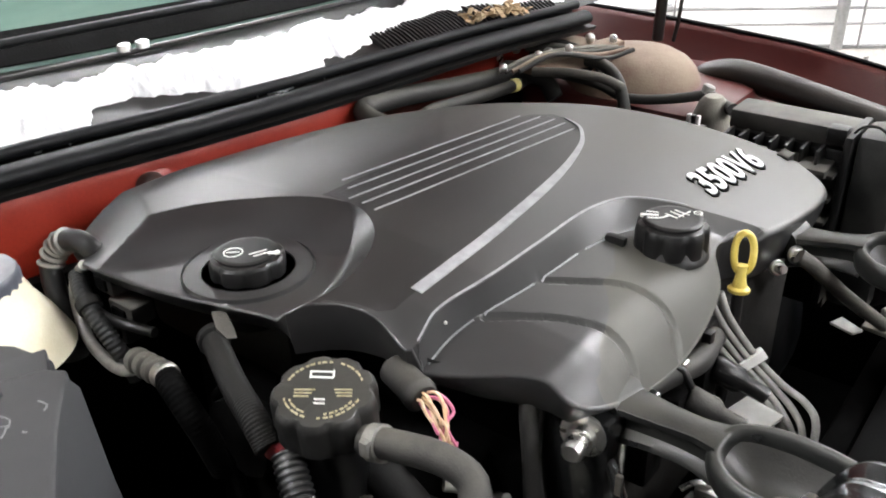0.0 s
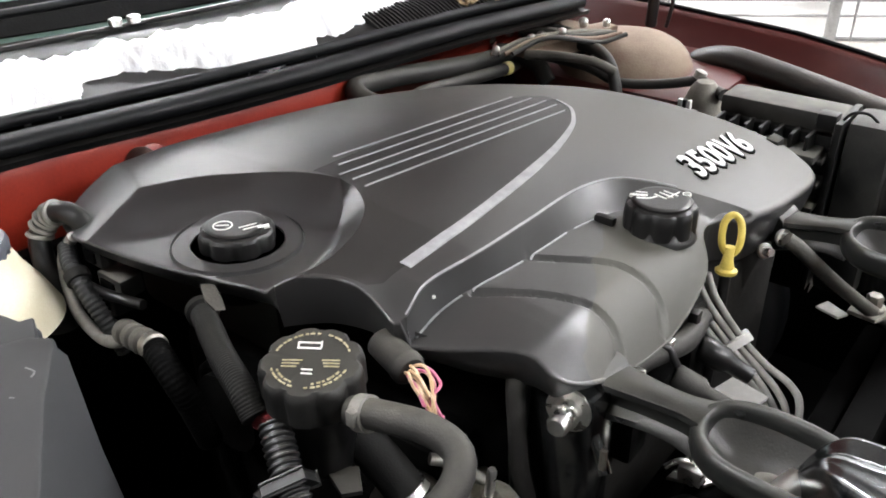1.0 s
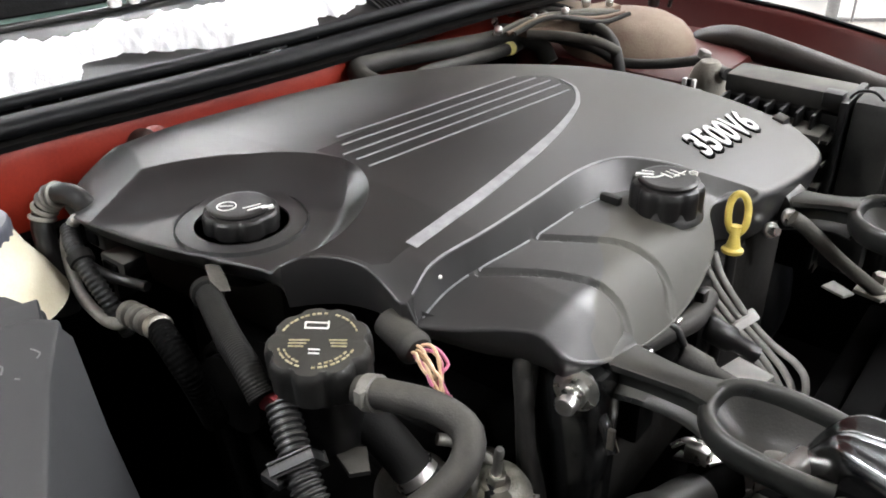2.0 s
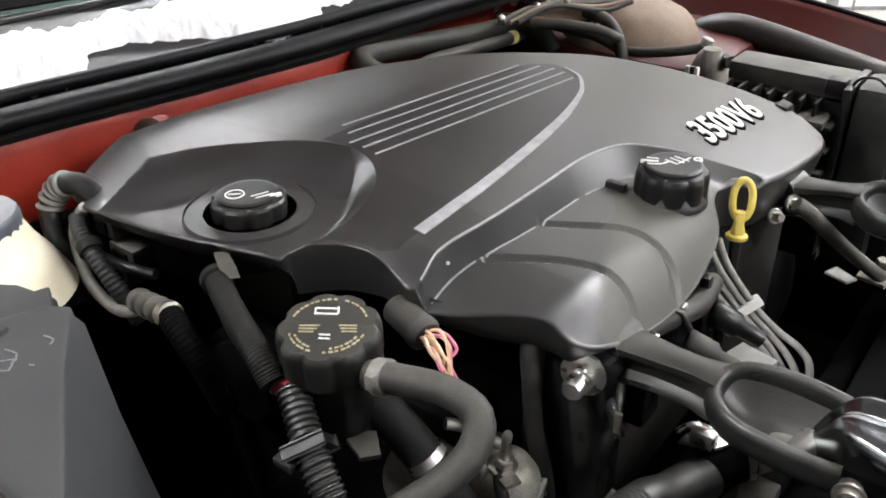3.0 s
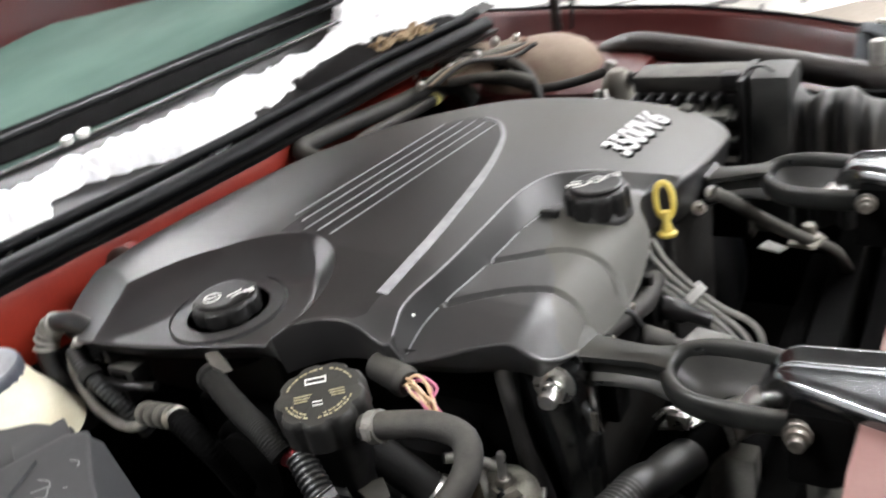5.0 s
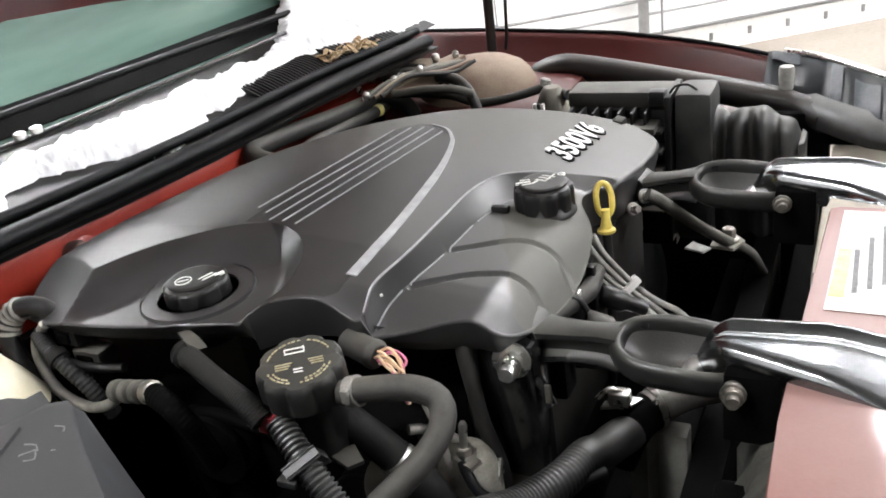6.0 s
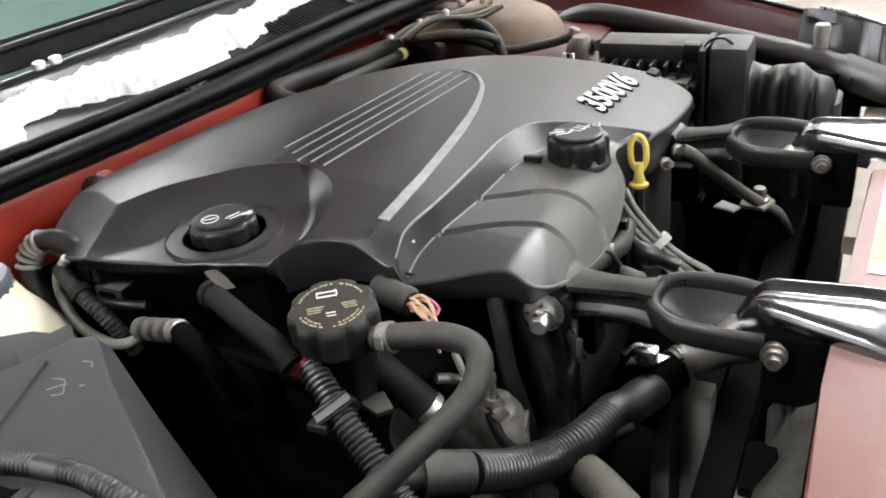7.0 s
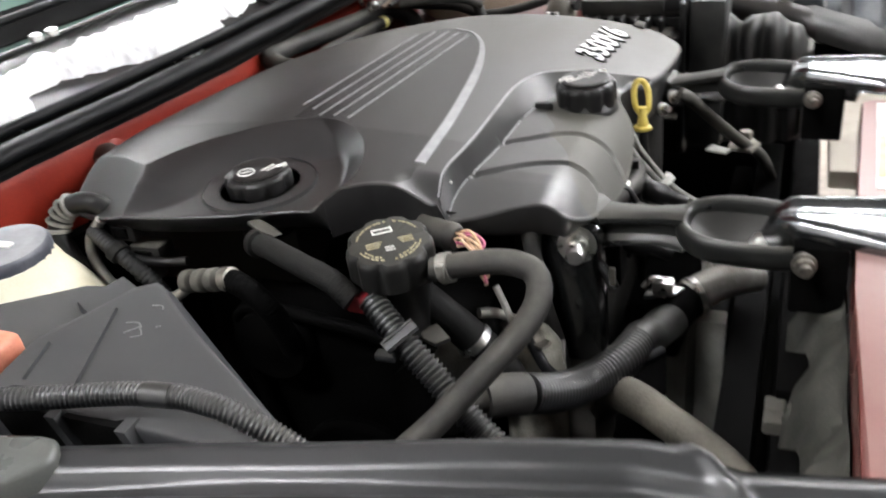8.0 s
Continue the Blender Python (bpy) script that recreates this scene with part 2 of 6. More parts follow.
RUSTY_PIPE = make_mat("stained_pipe", (0.030, 0.027, 0.021), (0.12, 0.11, 0.088), 0.5, metal=0.3, size=14, fine=300, bump=0.4, dust=(0.30, 0.28, 0.23), dust_amount=0.7)
GLASS = glass_mat()


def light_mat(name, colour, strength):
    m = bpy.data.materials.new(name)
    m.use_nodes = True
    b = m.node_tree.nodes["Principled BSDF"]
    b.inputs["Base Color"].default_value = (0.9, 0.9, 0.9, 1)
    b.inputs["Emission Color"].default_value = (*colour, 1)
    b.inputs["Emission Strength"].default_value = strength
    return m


# ---------------------------------------------------------------- building tools
def thing(name, base, label, category, group="", kind=""):
    e = new(name)
    e.empty_display_size = 0.02
    e.matrix_world = Matrix.Translation(base)
    e.location = base
    return tagged(e, label, category, group, kind)


def origin_of(ob):
    p = Vector(ob.location)
    while ob.parent:
        ob = ob.parent
        p = p + Vector(ob.location)
    return p


def part(name, bm, material, parent=None, label="", smooth=47):
    """One mesh object, built in world coordinates, under a thing or a part."""
    me = bpy.data.meshes.new(name)
    if isinstance(bm, tuple):
        me.from_pydata(*bm)
        bm2 = bmesh.new()
        bm2.from_mesh(me)
        bm = bm2
    bmesh.ops.recalc_face_normals(bm, faces=bm.faces)
    base = Vector((0, 0, 0))
    if parent is not None:
        base = origin_of(parent)
        bmesh.ops.translate(bm, vec=-base, verts=bm.verts)
    for e in bm.edges:
        if len(e.link_faces) == 2 and e.calc_face_angle(0) > radians(smooth):
            e.smooth = False
    for f in bm.faces:
        f.smooth = True
    bm.to_mesh(me)
    bm.free()
    me.materials.append(material)
    ob = new(name, me)
    if parent is not None:
        ob.parent = parent
    if label:
        ob["label"] = label
    return ob


def single(name, bm, material, label, category, group="", kind="", smooth=35):
    """A thing made of one mesh."""
    bm2 = bm
    if isinstance(bm, tuple):
        me = bpy.data.meshes.new("t")
        me.from_pydata(*bm)
        bm2 = bmesh.new()
        bm2.from_mesh(me)
    c = sum((v.co for v in bm2.verts), Vector()) / max(1, len(bm2.verts))
    zmin = min(v.co.z for v in bm2.verts)
    c.z = zmin
    bmesh.ops.translate(bm2, vec=-c, verts=bm2.verts)
    ob = part(name, bm2, material, None, "", smooth)
    ob.location = c
    return tagged(ob, label, category, group, kind)


def box(bm, x0, x1, y0, y1, z0, z1, bevel=0.0, m=None, seg=2):
    r = bmesh.ops.create_cube(bm, size=1)
    vs = r["verts"]
    for v in vs:
        v.co = Vector((x0 + (v.co.x + 0.5) * (x1 - x0), y0 + (v.co.y + 0.5) * (y1 - y0), z0 + (v.co.z + 0.5) * (z1 - z0)))
    if m is not None:
        for v in vs:
            v.co = m @ v.co
    if bevel:
        es = {e for v in vs for e in v.link_edges}
        bmesh.ops.bevel(bm, geom=list(es), offset=bevel, segments=seg, profile=0.6, affect="EDGES")
    return bm


def cube(x0, x1, y0, y1, z0, z1, bevel=0.0, m=None, seg=2):
    return box(bmesh.new(), x0, x1, y0, y1, z0, z1, bevel, m, seg)


def prism(bm, pts, z0, z1, bevel=0.0, m=None):
    """A flat shape with the outline pts, from z0 to z1; z may be a function of (x, y)."""
    f0 = z0 if callable(z0) else (lambda x, y: z0)
    f1 = z1 if callable(z1) else (lambda x, y: z1)
    lo = [bm.verts.new((x, y, f0(x, y))) for x, y in pts]
    hi = [bm.verts.new((x, y, f1(x, y))) for x, y in pts]
    n = len(pts)
    bm.faces.new(lo[::-1])
    top = bm.faces.new(hi)
    for i in range(n):
        bm.faces.new((lo[i], lo[(i + 1) % n], hi[(i + 1) % n], hi[i]))
    if m is not None:
        for v in lo + hi:
            v.co = m @ v.co
    if bevel:
        bmesh.ops.bevel(bm, geom=list(top.edges), offset=bevel, segments=2, profile=0.6, affect="EDGES")
    return bm


def smooth_path(pts, step=0.006, closed=False):
    """Catmull-Rom curve through pts, evenly sampled."""
    P = [Vector(p) for p in pts]
    n = len(P)
    if n == 2:
        k = max(2, int((P[1] - P[0]).length / step))
        return [P[0].lerp(P[1], i / k) for i in range(k + 1)]
    out = []
    for i in range(n if closed else n - 1):
        p1, p2 = P[i], P[(i + 1) % n]
        p0 = P[i - 1] if (i or closed) else p1 * 2 - p2
        p3 = P[(i + 2) % n] if (closed or i + 2 < n) else p2 * 2 - p1
        k = max(2, int((p2 - p1).length / step))
        for j in range(k):
            t = j / k
            out.append(0.5 * ((2 * p1) + (p2 - p0) * t + (2 * p0 - 5 * p1 + 4 * p2 - p3) * t * t + (3 * p1 - p0 - 3 * p2 + p3) * t ** 3))
    if not closed:
        out.append(P[-1])
    return out


def tube(bm, pts, r, n=12, step=0.006, rib=0.0, pitch=0.006, closed=False, flat=1.0, smoothed=True, rfun=None):
    """A hose along pts. rib: depth of its corrugation, pitch: the length of one wave; flat squeezes it."""
    if rib:
        step = pitch / 4
    path = smooth_path(pts, step, closed) if smoothed else [Vector(p) for p in pts]
    if rib:
        total = sum((b - a).length for a, b in zip(path, path[1:]))
        k = max(4, int(total / step))
        acc, even, j, d = 0.0, [path[0]], 0, 0.0
        cum = [0.0]
        for a, b in zip(path, path[1:]):
            cum.append(cum[-1] + (b - a).length)
        for i in range(1, k + 1):
            s = total * i / k
            while j < len(cum) - 2 and cum[j + 1] < s:
                j += 1
            t = (s - cum[j]) / max(1e-9, cum[j + 1] - cum[j])
            even.append(path[j].lerp(path[j + 1], min(1, t)))
        path = even
    rings, up, m = [], None, len(path)
    for i, p in enumerate(path):
        a = path[(i - 1) % m] if closed else path[max(0, i - 1)]
        b = path[(i + 1) % m] if closed else path[min(m - 1, i + 1)]
        d = (b - a).normalized() if (b - a).length > 1e-9 else Vector((0, 0, 1))
        if up is None:
            up = Vector((0, 0, 1)) if abs(d.z) < 0.9 else Vector((1, 0, 0))
        up = (up - d * up.dot(d)).normalized()
        side = d.cross(up)
        rad = rfun(i / (m - 1)) if rfun else r
        if rib:
            rad = r - rib * (0.0 if (i % 4) in (0, 1) else 1.0)
        rings.append([bm.verts.new(p + (up * math.cos(2 * math.pi * q / n) * flat + side * math.sin(2 * math.pi * q / n)) * rad) for q in range(n)])
    for i in range(m if closed else m - 1):
        A, B = rings[i], rings[(i + 1) % m]
        for q in range(n):
            bm.faces.new((A[q], A[(q + 1) % n], B[(q + 1) % n], B[q]))
    if not closed:
        bm.faces.new(rings[0][::-1])
        bm.faces.new(rings[-1])
    return bm


def hose(pts, r, n=12, **kw):
    return tube(bmesh.new(), pts, r, n, **kw)


def lathe(bm, profile, at=(0, 0, 0), axis=(0, 0, 1), n=32, wave=None):
    """A turned shape: profile of (radius, height) along axis from at. wave(angle, k) scales the radius of row k."""
    turn = Vector((0, 0, 1)).rotation_difference(Vector(axis).normalized()).to_matrix().to_4x4()
    m = Matrix.Translation(at) @ turn
    rings = []
    for k, (r, h) in enumerate(profile):
        if r < 1e-6:
            rings.append([bm.verts.new(m @ Vector((0, 0, h)))])
            continue
        ring = []
        for q in range(n):
            a = 2 * math.pi * q / n
            rr = r * (wave(a, k) if wave else 1)
            ring.append(bm.verts.new(m @ Vector((rr * math.cos(a), rr * math.sin(a), h))))
        rings.append(ring)
    for A, B in zip(rings, rings[1:]):
        for q in range(n):
            if len(A) == 1 and len(B) == 1:
                continue
            if len(A) == 1:
                bm.faces.new((A[0], B[q], B[(q + 1) % n]))
            elif len(B) == 1:
                bm.faces.new((A[q], A[(q + 1) % n], B[0]))
            else:
                bm.faces.new((A[q], A[(q + 1) % n], B[(q + 1) % n], B[q]))
    for R, flip in ((rings[0], True), (rings[-1], False)):
        if len(R) > 2:
            bm.faces.new(R[::-1] if flip else R)
    return bm


def turned(profile, at=(0, 0, 0), axis=(0, 0, 1), n=32, wave=None):
    return lathe(bmesh.new(), profile, at, axis, n, wave)


def bolt_head(at, axis, r, h, n=6):
    bm = bmesh.new()
    lathe(bm, [(r * 1.5, 0), (r * 1.5, h * 0.18), (r * 1.35, h * 0.25)], at, axis, 20)
    lathe(bm, [(r, h * 0.2), (r, h * 0.9), (r * 0.85, h)], at, axis, n)
    return bm


def strip(bm, pts, width, height, zf, taper=None):
    """A thin raised line lying on the surface zf along plan points."""
    path = smooth_path([(x, y, 0) for x, y in pts], 0.008)
    rows = []
    m = len(path)
    for i, p in enumerate(path):
        d = (path[min(m - 1, i + 1)] - path[max(0, i - 1)]).normalized()
        s = Vector((-d.y, d.x, 0))
        w = width * (taper(i / (m - 1)) if taper else 1)
        row = []
        for k, (o, h) in enumerate(((-0.5, -0.002), (-0.42, height), (0.42, height), (0.5, -0.002))):
            q = p + s * (o * w)
            row.append(bm.verts.new((q.x, q.y, zf(q.x, q.y) + h)))
        rows.append(row)
    for A, B in zip(rows, rows[1:]):
        for k in range(3):
            bm.faces.new((A[k], A[k + 1], B[k + 1], B[k]))
    bm.faces.new(rows[0])
    bm.faces.new(rows[-1][::-1])
    return bm


def seg_distance(P, poly, closed=True):
    """Distance of points P (n, 2) to a polygon's edge; negative inside when closed."""
    Q = np.asarray(poly, float)
    A, B = (Q, np.roll(Q, -1, 0)) if closed else (Q[:-1], Q[1:])
    if len(P) < 400:
        ab = B - A
        d = P[:, None, :] - A
        t = np.clip((d * ab).sum(2) / np.maximum(1e-12, (ab * ab).sum(1)), 0, 1)
        near = np.sqrt(((d - t[:, :, None] * ab) ** 2).sum(2).min(1))
        if not closed:
            return near
        cross = (A[:, 1] > P[:, None, 1]) != (B[:, 1] > P[:, None, 1])
        xi = ab[:, 0] * (P[:, None, 1] - A[:, 1]) / np.where(ab[:, 1] == 0, 1e-12, ab[:, 1]) + A[:, 0]
        odd = (cross & (P[:, None, 0] < xi)).sum(1) % 2 == 1
        return np.where(odd, -near, near)
    best = np.full(len(P), 1e9)
    inside = np.zeros(len(P), bool)
    for a, b in zip(A, B):
        ab = b - a
        t = np.clip(((P - a) @ ab) / max(1e-12, ab @ ab), 0, 1)
        d = np.hypot(*(P - (a + t[:, None] * ab)).T)
        best = np.minimum(best, d)
        if closed:
            cross = (a[1] > P[:, 1]) != (b[1] > P[:, 1])
            with np.errstate(divide="ignore", invalid="ignore"):
                xi = (b[0] - a[0]) * (P[:, 1] - a[1]) / (b[1] - a[1]) + a[0]
            inside ^= cross & (P[:, 0] < xi)
    return np.where(inside, -best, best) if closed else best


def sheet(nu, nv, f, closed_u=False):
    """A surface of nu by nv points f(u, v), as vertices and faces."""
    vs = [f(i / (nu if closed_u else nu - 1), j / (nv - 1)) for i in range(nu) for j in range(nv)]
    fs = []
    for i in range(nu if closed_u else nu - 1):
        for j in range(nv - 1):
            a, b = i * nv, ((i + 1) % nu) * nv
            fs.append((a + j, b + j, b + j + 1, a + j + 1))
    return vs, [], fs


def slab(nu, nv, f, thick):
    """The same with a back side, thick metres along the given offset."""
    vs, _, fs = sheet(nu, nv, f)
    n = len(vs)
    t = Vector(thick)
    back = [tuple(Vector(v) + t) for v in vs]
    fs2 = [tuple(n + i for i in f_[::-1]) for f_ in fs]
    rim = [i * nv for i in range(nu)] + [(nu - 1) * nv + j for j in range(1, nv)] + [i * nv + nv - 1 for i in range(nu - 2, -1, -1)] + [j for j in range(nv - 2, 0, -1)]
    side = [(rim[k], n + rim[k], n + rim[(k + 1) % len(rim)], rim[(k + 1) % len(rim)]) for k in range(len(rim))]
    return list(vs) + back, [], fs + fs2 + side


def text_mesh(body, size, extrude, offset=0.0):
    cu = bpy.data.curves.new("lettering", "FONT")
    cu.body, cu.size, cu.extrude, cu.offset, cu.resolution_u = body, size, extrude, offset, 3
    cu.align_x, cu.align_y = "LEFT", "BOTTOM_BASELINE"
    tmp = bpy.data.objects.new("lettering", cu)
    scene.collection.objects.link(tmp)
    bpy.context.view_layer.update()
    me = bpy.data.meshes.new_from_object(tmp.evaluated_get(bpy.context.evaluated_depsgraph_get()))
    bpy.data.objects.remove(tmp)
    bm = bmesh.new()
    bm.from_mesh(me)
    return bm


# ---------------------------------------------------------------- workshop
WALL_AT, WALL_DIR = Vector((-0.25, 4.9, 0)), Vector((0.82, 0.5724, 0)).normalized()
WALL_IN = Vector((WALL_DIR.y, -WALL_DIR.x, 0))
ROOM = Matrix(((WALL_DIR.x, WALL_IN.x, 0, WALL_AT.x), (WALL_DIR.y, WALL_IN.y, 0, WALL_AT.y), (0, 0, 1, 0), (0, 0, 0, 1)))
HIGH = 4.0


def room_box(u0, u1, v0, v1, z0, z1, bevel=0.0):
    """A box in the room's own directions: u along the far wall, v from it into the room."""
    return cube(u0, u1, v0, v1, z0, z1, bevel, ROOM)


single("floor", room_box(-6.2, 6.2, -0.2, 9.2, -0.15, 0.0), CONCRETE, "brown grey concrete workshop floor", "floor", kind="structure")
# Added ceiling out of view, kept dark to lower the fill light.
single("ceiling", room_box(-6.2, 6.2, -0.2, 9.2, HIGH, HIGH + 0.1), CEILING_GREY, "unseen dark grey ceiling that cuts fill light", "ceiling", kind="structure")
wall_far = single("wall_far", room_box(-6, 6, -0.2, 0.0, 0, HIGH), WALL_WHITE, "bright white painted workshop wall with service pipes", "wall", kind="structure")
# The grey walls are unseen, toned down to weaken bounce light.
single("wall_near", room_box(-6, 6, 9.0, 9.2, 0, HIGH), WALL_GREY, "unseen grey wall that cuts bounce light", "wall", kind="structure")
single("wall_side", room_box(-6.2, -6.0, 0, 9.0, 0, HIGH), WALL_WHITE, "white painted workshop wall", "wall", kind="structure")
single("wall_other_side", room_box(6.0, 6.2, 0, 9.0, 0, HIGH), WALL_GREY, "unseen grey wall that cuts bounce light", "wall", kind="structure")
base = single("baseboard", room_box(-5.98, 5.98, 0.003, 0.022, 0, 0.135, 0.004), WHITE_PLASTIC, "white wall base strip with small dark rivets", "baseboard", kind="structure")
single("trim", room_box(-5.98, 5.98, 0.002, 0.028, 0.137, 0.150, 0.003), PIPE_GREY, "dark grey capping rail over the base strip", "trim", kind="structure")
for k in range(30):
    u = -3.0 + 0.22 * k
    bm = bmesh.new()
    prism(bm, [(u - 0.012, 0.022), (u + 0.012, 0.022), (u + 0.006, 0.030), (u - 0.006, 0.030)], 0.055, lambda x, y: 0.095, 0, ROOM)
    part("rivet", bm, PIPE_GREY, base)


def wall_pipe(z, r, label, off=0.06, u0=-5.9, u1=5.9):
    p = thing("wall_pipe", ROOM @ Vector((0, off, z)), label, "pipe", group="pipes on the wall")
    bm = bmesh.new()
    tube(bm, [ROOM @ Vector((u0, off, z)), ROOM @ Vector((u1, off, z))], r, 10, step=1.0)
    part("pipe", bm, PIPE_GREY, p)
    for k in range(7):
        u = u0 + 0.6 + k * (u1 - u0 - 1.2) / 6
        part("bracket", cube(u - 0.015, u + 0.015, 0.001, off + r * 0.4, z - 0.012, z + 0.012, 0.003, ROOM), PIPE_GREY, p)
    return p


wall_pipe(0.34, 0.009, "thin grey steel pipe along the white wall")
wall_pipe(0.265, 0.007, "thin grey cable run along the white wall")
for u, r in ((-0.98, 0.028), (-0.88, 0.006), (-2.35, 0.007), (-2.7, 0.006), (-1.75, 0.005)):
    p = thing("wall_conduit", ROOM @ Vector((u, 0.09, 0.15)), "grey upright conduit on the white wall", "conduit", group="conduits on the wall")
    part("pipe", hose([ROOM @ Vector((u, 0.09, 0.152)), ROOM @ Vector((u, 0.09, 3.9))], r, 10, step=1.0), PIPE_GREY, p)
    for z in (0.5, 1.9, 3.2):
        part("bracket", cube(u - r - 0.008, u + r + 0.008, 0.001, 0.09, z, z + 0.03, 0.004, ROOM), PIPE_GREY, p)

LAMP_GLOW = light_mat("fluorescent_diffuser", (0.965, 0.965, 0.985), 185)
# The two lamps at 3.13 are added, unseen, for bright reflections on the cover.
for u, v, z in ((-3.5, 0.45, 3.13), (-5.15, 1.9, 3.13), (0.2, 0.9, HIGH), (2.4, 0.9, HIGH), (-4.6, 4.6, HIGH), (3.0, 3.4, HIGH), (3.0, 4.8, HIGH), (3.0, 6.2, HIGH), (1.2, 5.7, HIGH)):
    lamp = thing("ceiling_light", ROOM @ Vector((u, v, z - 0.09)), "long white fluorescent ceiling light" if z == HIGH else "unseen fluorescent light hung low to brighten the cover's reflections", "ceiling light", group="workshop ceiling lights")
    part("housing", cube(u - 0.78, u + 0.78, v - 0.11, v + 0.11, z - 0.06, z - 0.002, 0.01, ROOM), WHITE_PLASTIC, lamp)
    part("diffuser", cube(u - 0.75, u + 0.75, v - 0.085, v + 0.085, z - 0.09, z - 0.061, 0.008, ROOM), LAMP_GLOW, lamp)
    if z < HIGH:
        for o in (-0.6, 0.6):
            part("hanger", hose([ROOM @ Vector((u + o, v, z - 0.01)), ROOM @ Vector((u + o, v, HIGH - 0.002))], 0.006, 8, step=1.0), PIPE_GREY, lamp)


# ---------------------------------------------------------------- car body
SEAL_Y = [0.0, 0.15, 0.40, 0.57, 0.74, 0.92, 1.10, 1.32, 1.60]
SEAL_X = [-0.93, -0.90, -0.862, -0.825, -0.795, -0.775, -0.755, -0.708, -0.68]


def sx(y):
    return float(np.interp(y, SEAL_Y, SEAL_X))


car = thing("car_body", (-0.6, 0.75, 0.0), "dark red car front with raised bonnet and snow on the cowl", "car")


def recess(y):
    """How far the bulkhead steps back behind the heater hoses."""
    t = min(1.0, max(0.0, (y - 0.80) / 0.12))
    return -0.085 * t * t * (3 - 2 * t)


def along_cowl(profile, y0, y1, ny=60, back=lambda y: 0.0):
    """A panel swept along the cowl: profile of (offset behind the seal, height)."""
    k = len(profile)
    return sheet(ny, k, lambda u, v: (sx(y0 + u * (y1 - y0)) + back(y0 + u * (y1 - y0)) + profile[round(v * (k - 1))][0], y0 + u * (y1 - y0), profile[round(v * (k - 1))][1]))


# Added black sheet: the shade over the lower part of the red bulkhead.
part("bulkhead_shade", along_cowl([(-0.03, 0.20), (0.004, 0.60), (0.022, 0.775), (0.020, 0.800), (0.0, 0.803)], 0.0, 1.24, 90, recess), SHADE_BLACK, car, "black sheet painted as shade low on the bulkhead")
part("firewall", along_cowl([(-0.012, 0.60), (0.006, 0.80), (0.0, 0.885), (-0.004, 0.897), (-0.06, 0.899), (-0.06, 0.60)], 0.0, 1.40, 90, recess), RED, car, "dusty red painted bulkhead")
part("cowl_flange", along_cowl([(0.004, 0.898), (0.006, 0.905), (-0.03, 0.908), (-0.05, 0.930), (-0.06, 0.9)], 0.05, 1.34), BLACK, car, "black flange under the rubber seal")
bm = bmesh.new()
tube(bm, [(sx(y) - 0.010, y, 0.920) for y in np.linspace(0.05, 1.33, 16)], 0.0170, 16, step=0.02, flat=0.72)
part("bonnet_seal", bm, RUBBER_DARK, car, "black rubber bonnet seal with dust specks", 60)
bm = bmesh.new()
tube(bm, [(sx(y) - 0.036, y, 0.937) for y in np.linspace(0.05, 1.34, 16)], 0.008, 10, step=0.02)
part("seal_lip", bm, RUBBER_DARK, car, "grey black seal lip")
COWL = [(-0.040, 0.930), (-0.060, 0.938), (-0.10, 0.950), (-0.15, 0.962), (-0.19, 0.972), (-0.215, 0.980)]
part("cowl_panel", along_cowl(COWL, 0.0, 1.42), BLACK, car, "black plastic cowl panel below the windscreen")


def cowl_z(dx):
    """Height of the cowl, and of the glass behind it, at an offset from the seal."""
    return float(np.interp(-dx, [-p[0] for p in COWL] + [0.30, 0.50], [p[1] for p in COWL] + [1.046, 1.167]))


# air intake grille: raised slats across the cowl
for k in range(46):
    y = 0.925 + k * 0.0085
    if 23 <= k <= 25:
        continue
    bm = bmesh.new()
    for i, d in enumerate((-0.052, -0.075, -0.098, -0.12)):
        x, z = sx(y) + d, cowl_z(d) + 0.004 + (0.004 if i in (1, 2) else 0)
        for dy in (-0.0016, 0.0016):
            bm.verts.new((x, y + dy, z))
            bm.verts.new((x, y + dy, z - 0.012))
    bm.verts.ensure_lookup_table()
    for i in range(3):
        a = i * 4
        for q, r in ((0, 2), (2, 3), (3, 1), (1, 0)):
            bm.faces.new((bm.verts[a + q], bm.verts[a + r], bm.verts[a + 4 + r], bm.verts[a + 4 + q]))
    part("grille_slat", bm, BLACK, car)

# windscreen, sloping back from the cowl
GLASS_BASE = -0.205


def screen(u, v):
    y = 0.0 + 1.5 * u
    d = v * 0.62
    return (sx(y) + GLASS_BASE - d * 0.86 - 0.10 * (abs(y - 0.75) / 0.75) ** 3, y, 0.985 + d * 0.52)


part("windscreen", slab(40, 20, screen, (0, 0, -0.005)), GLASS, car, "green tinted frosty windscreen glass with reflected brightness in its colour")
part("dashboard", cube(-1.75, -1.12, 0.05, 1.42, 0.72, 0.93, 0.03), SHADE_BLACK, car, "dark dashboard under the windscreen")
part("cabin_rear", cube(-1.85, -1.76, -0.05, 1.60, 0.2, 1.40, 0.02), SHADE_BLACK, car, "dark cabin interior")
part("screen_frit", slab(40, 4, lambda u, v: tuple(Vector(screen(u, v * 0.10)) + Vector((0.001, 0, 0.003))), (0, 0, -0.002)), SHADE_BLACK, car, "black band along the glass edge")

# bonnet: an arched panel held open over the bay
HOOD_Y = [-0.02, 0.10, 0.40, 0.65, 0.86, 1.18, 1.42, 1.50]
HOOD_Z = [0.92, 1.00, 1.115, 1.14, 1.12, 1.07, 0.97, 0.915]
UPH = Vector((math.cos(radians(62)), 0, math.sin(radians(62))))


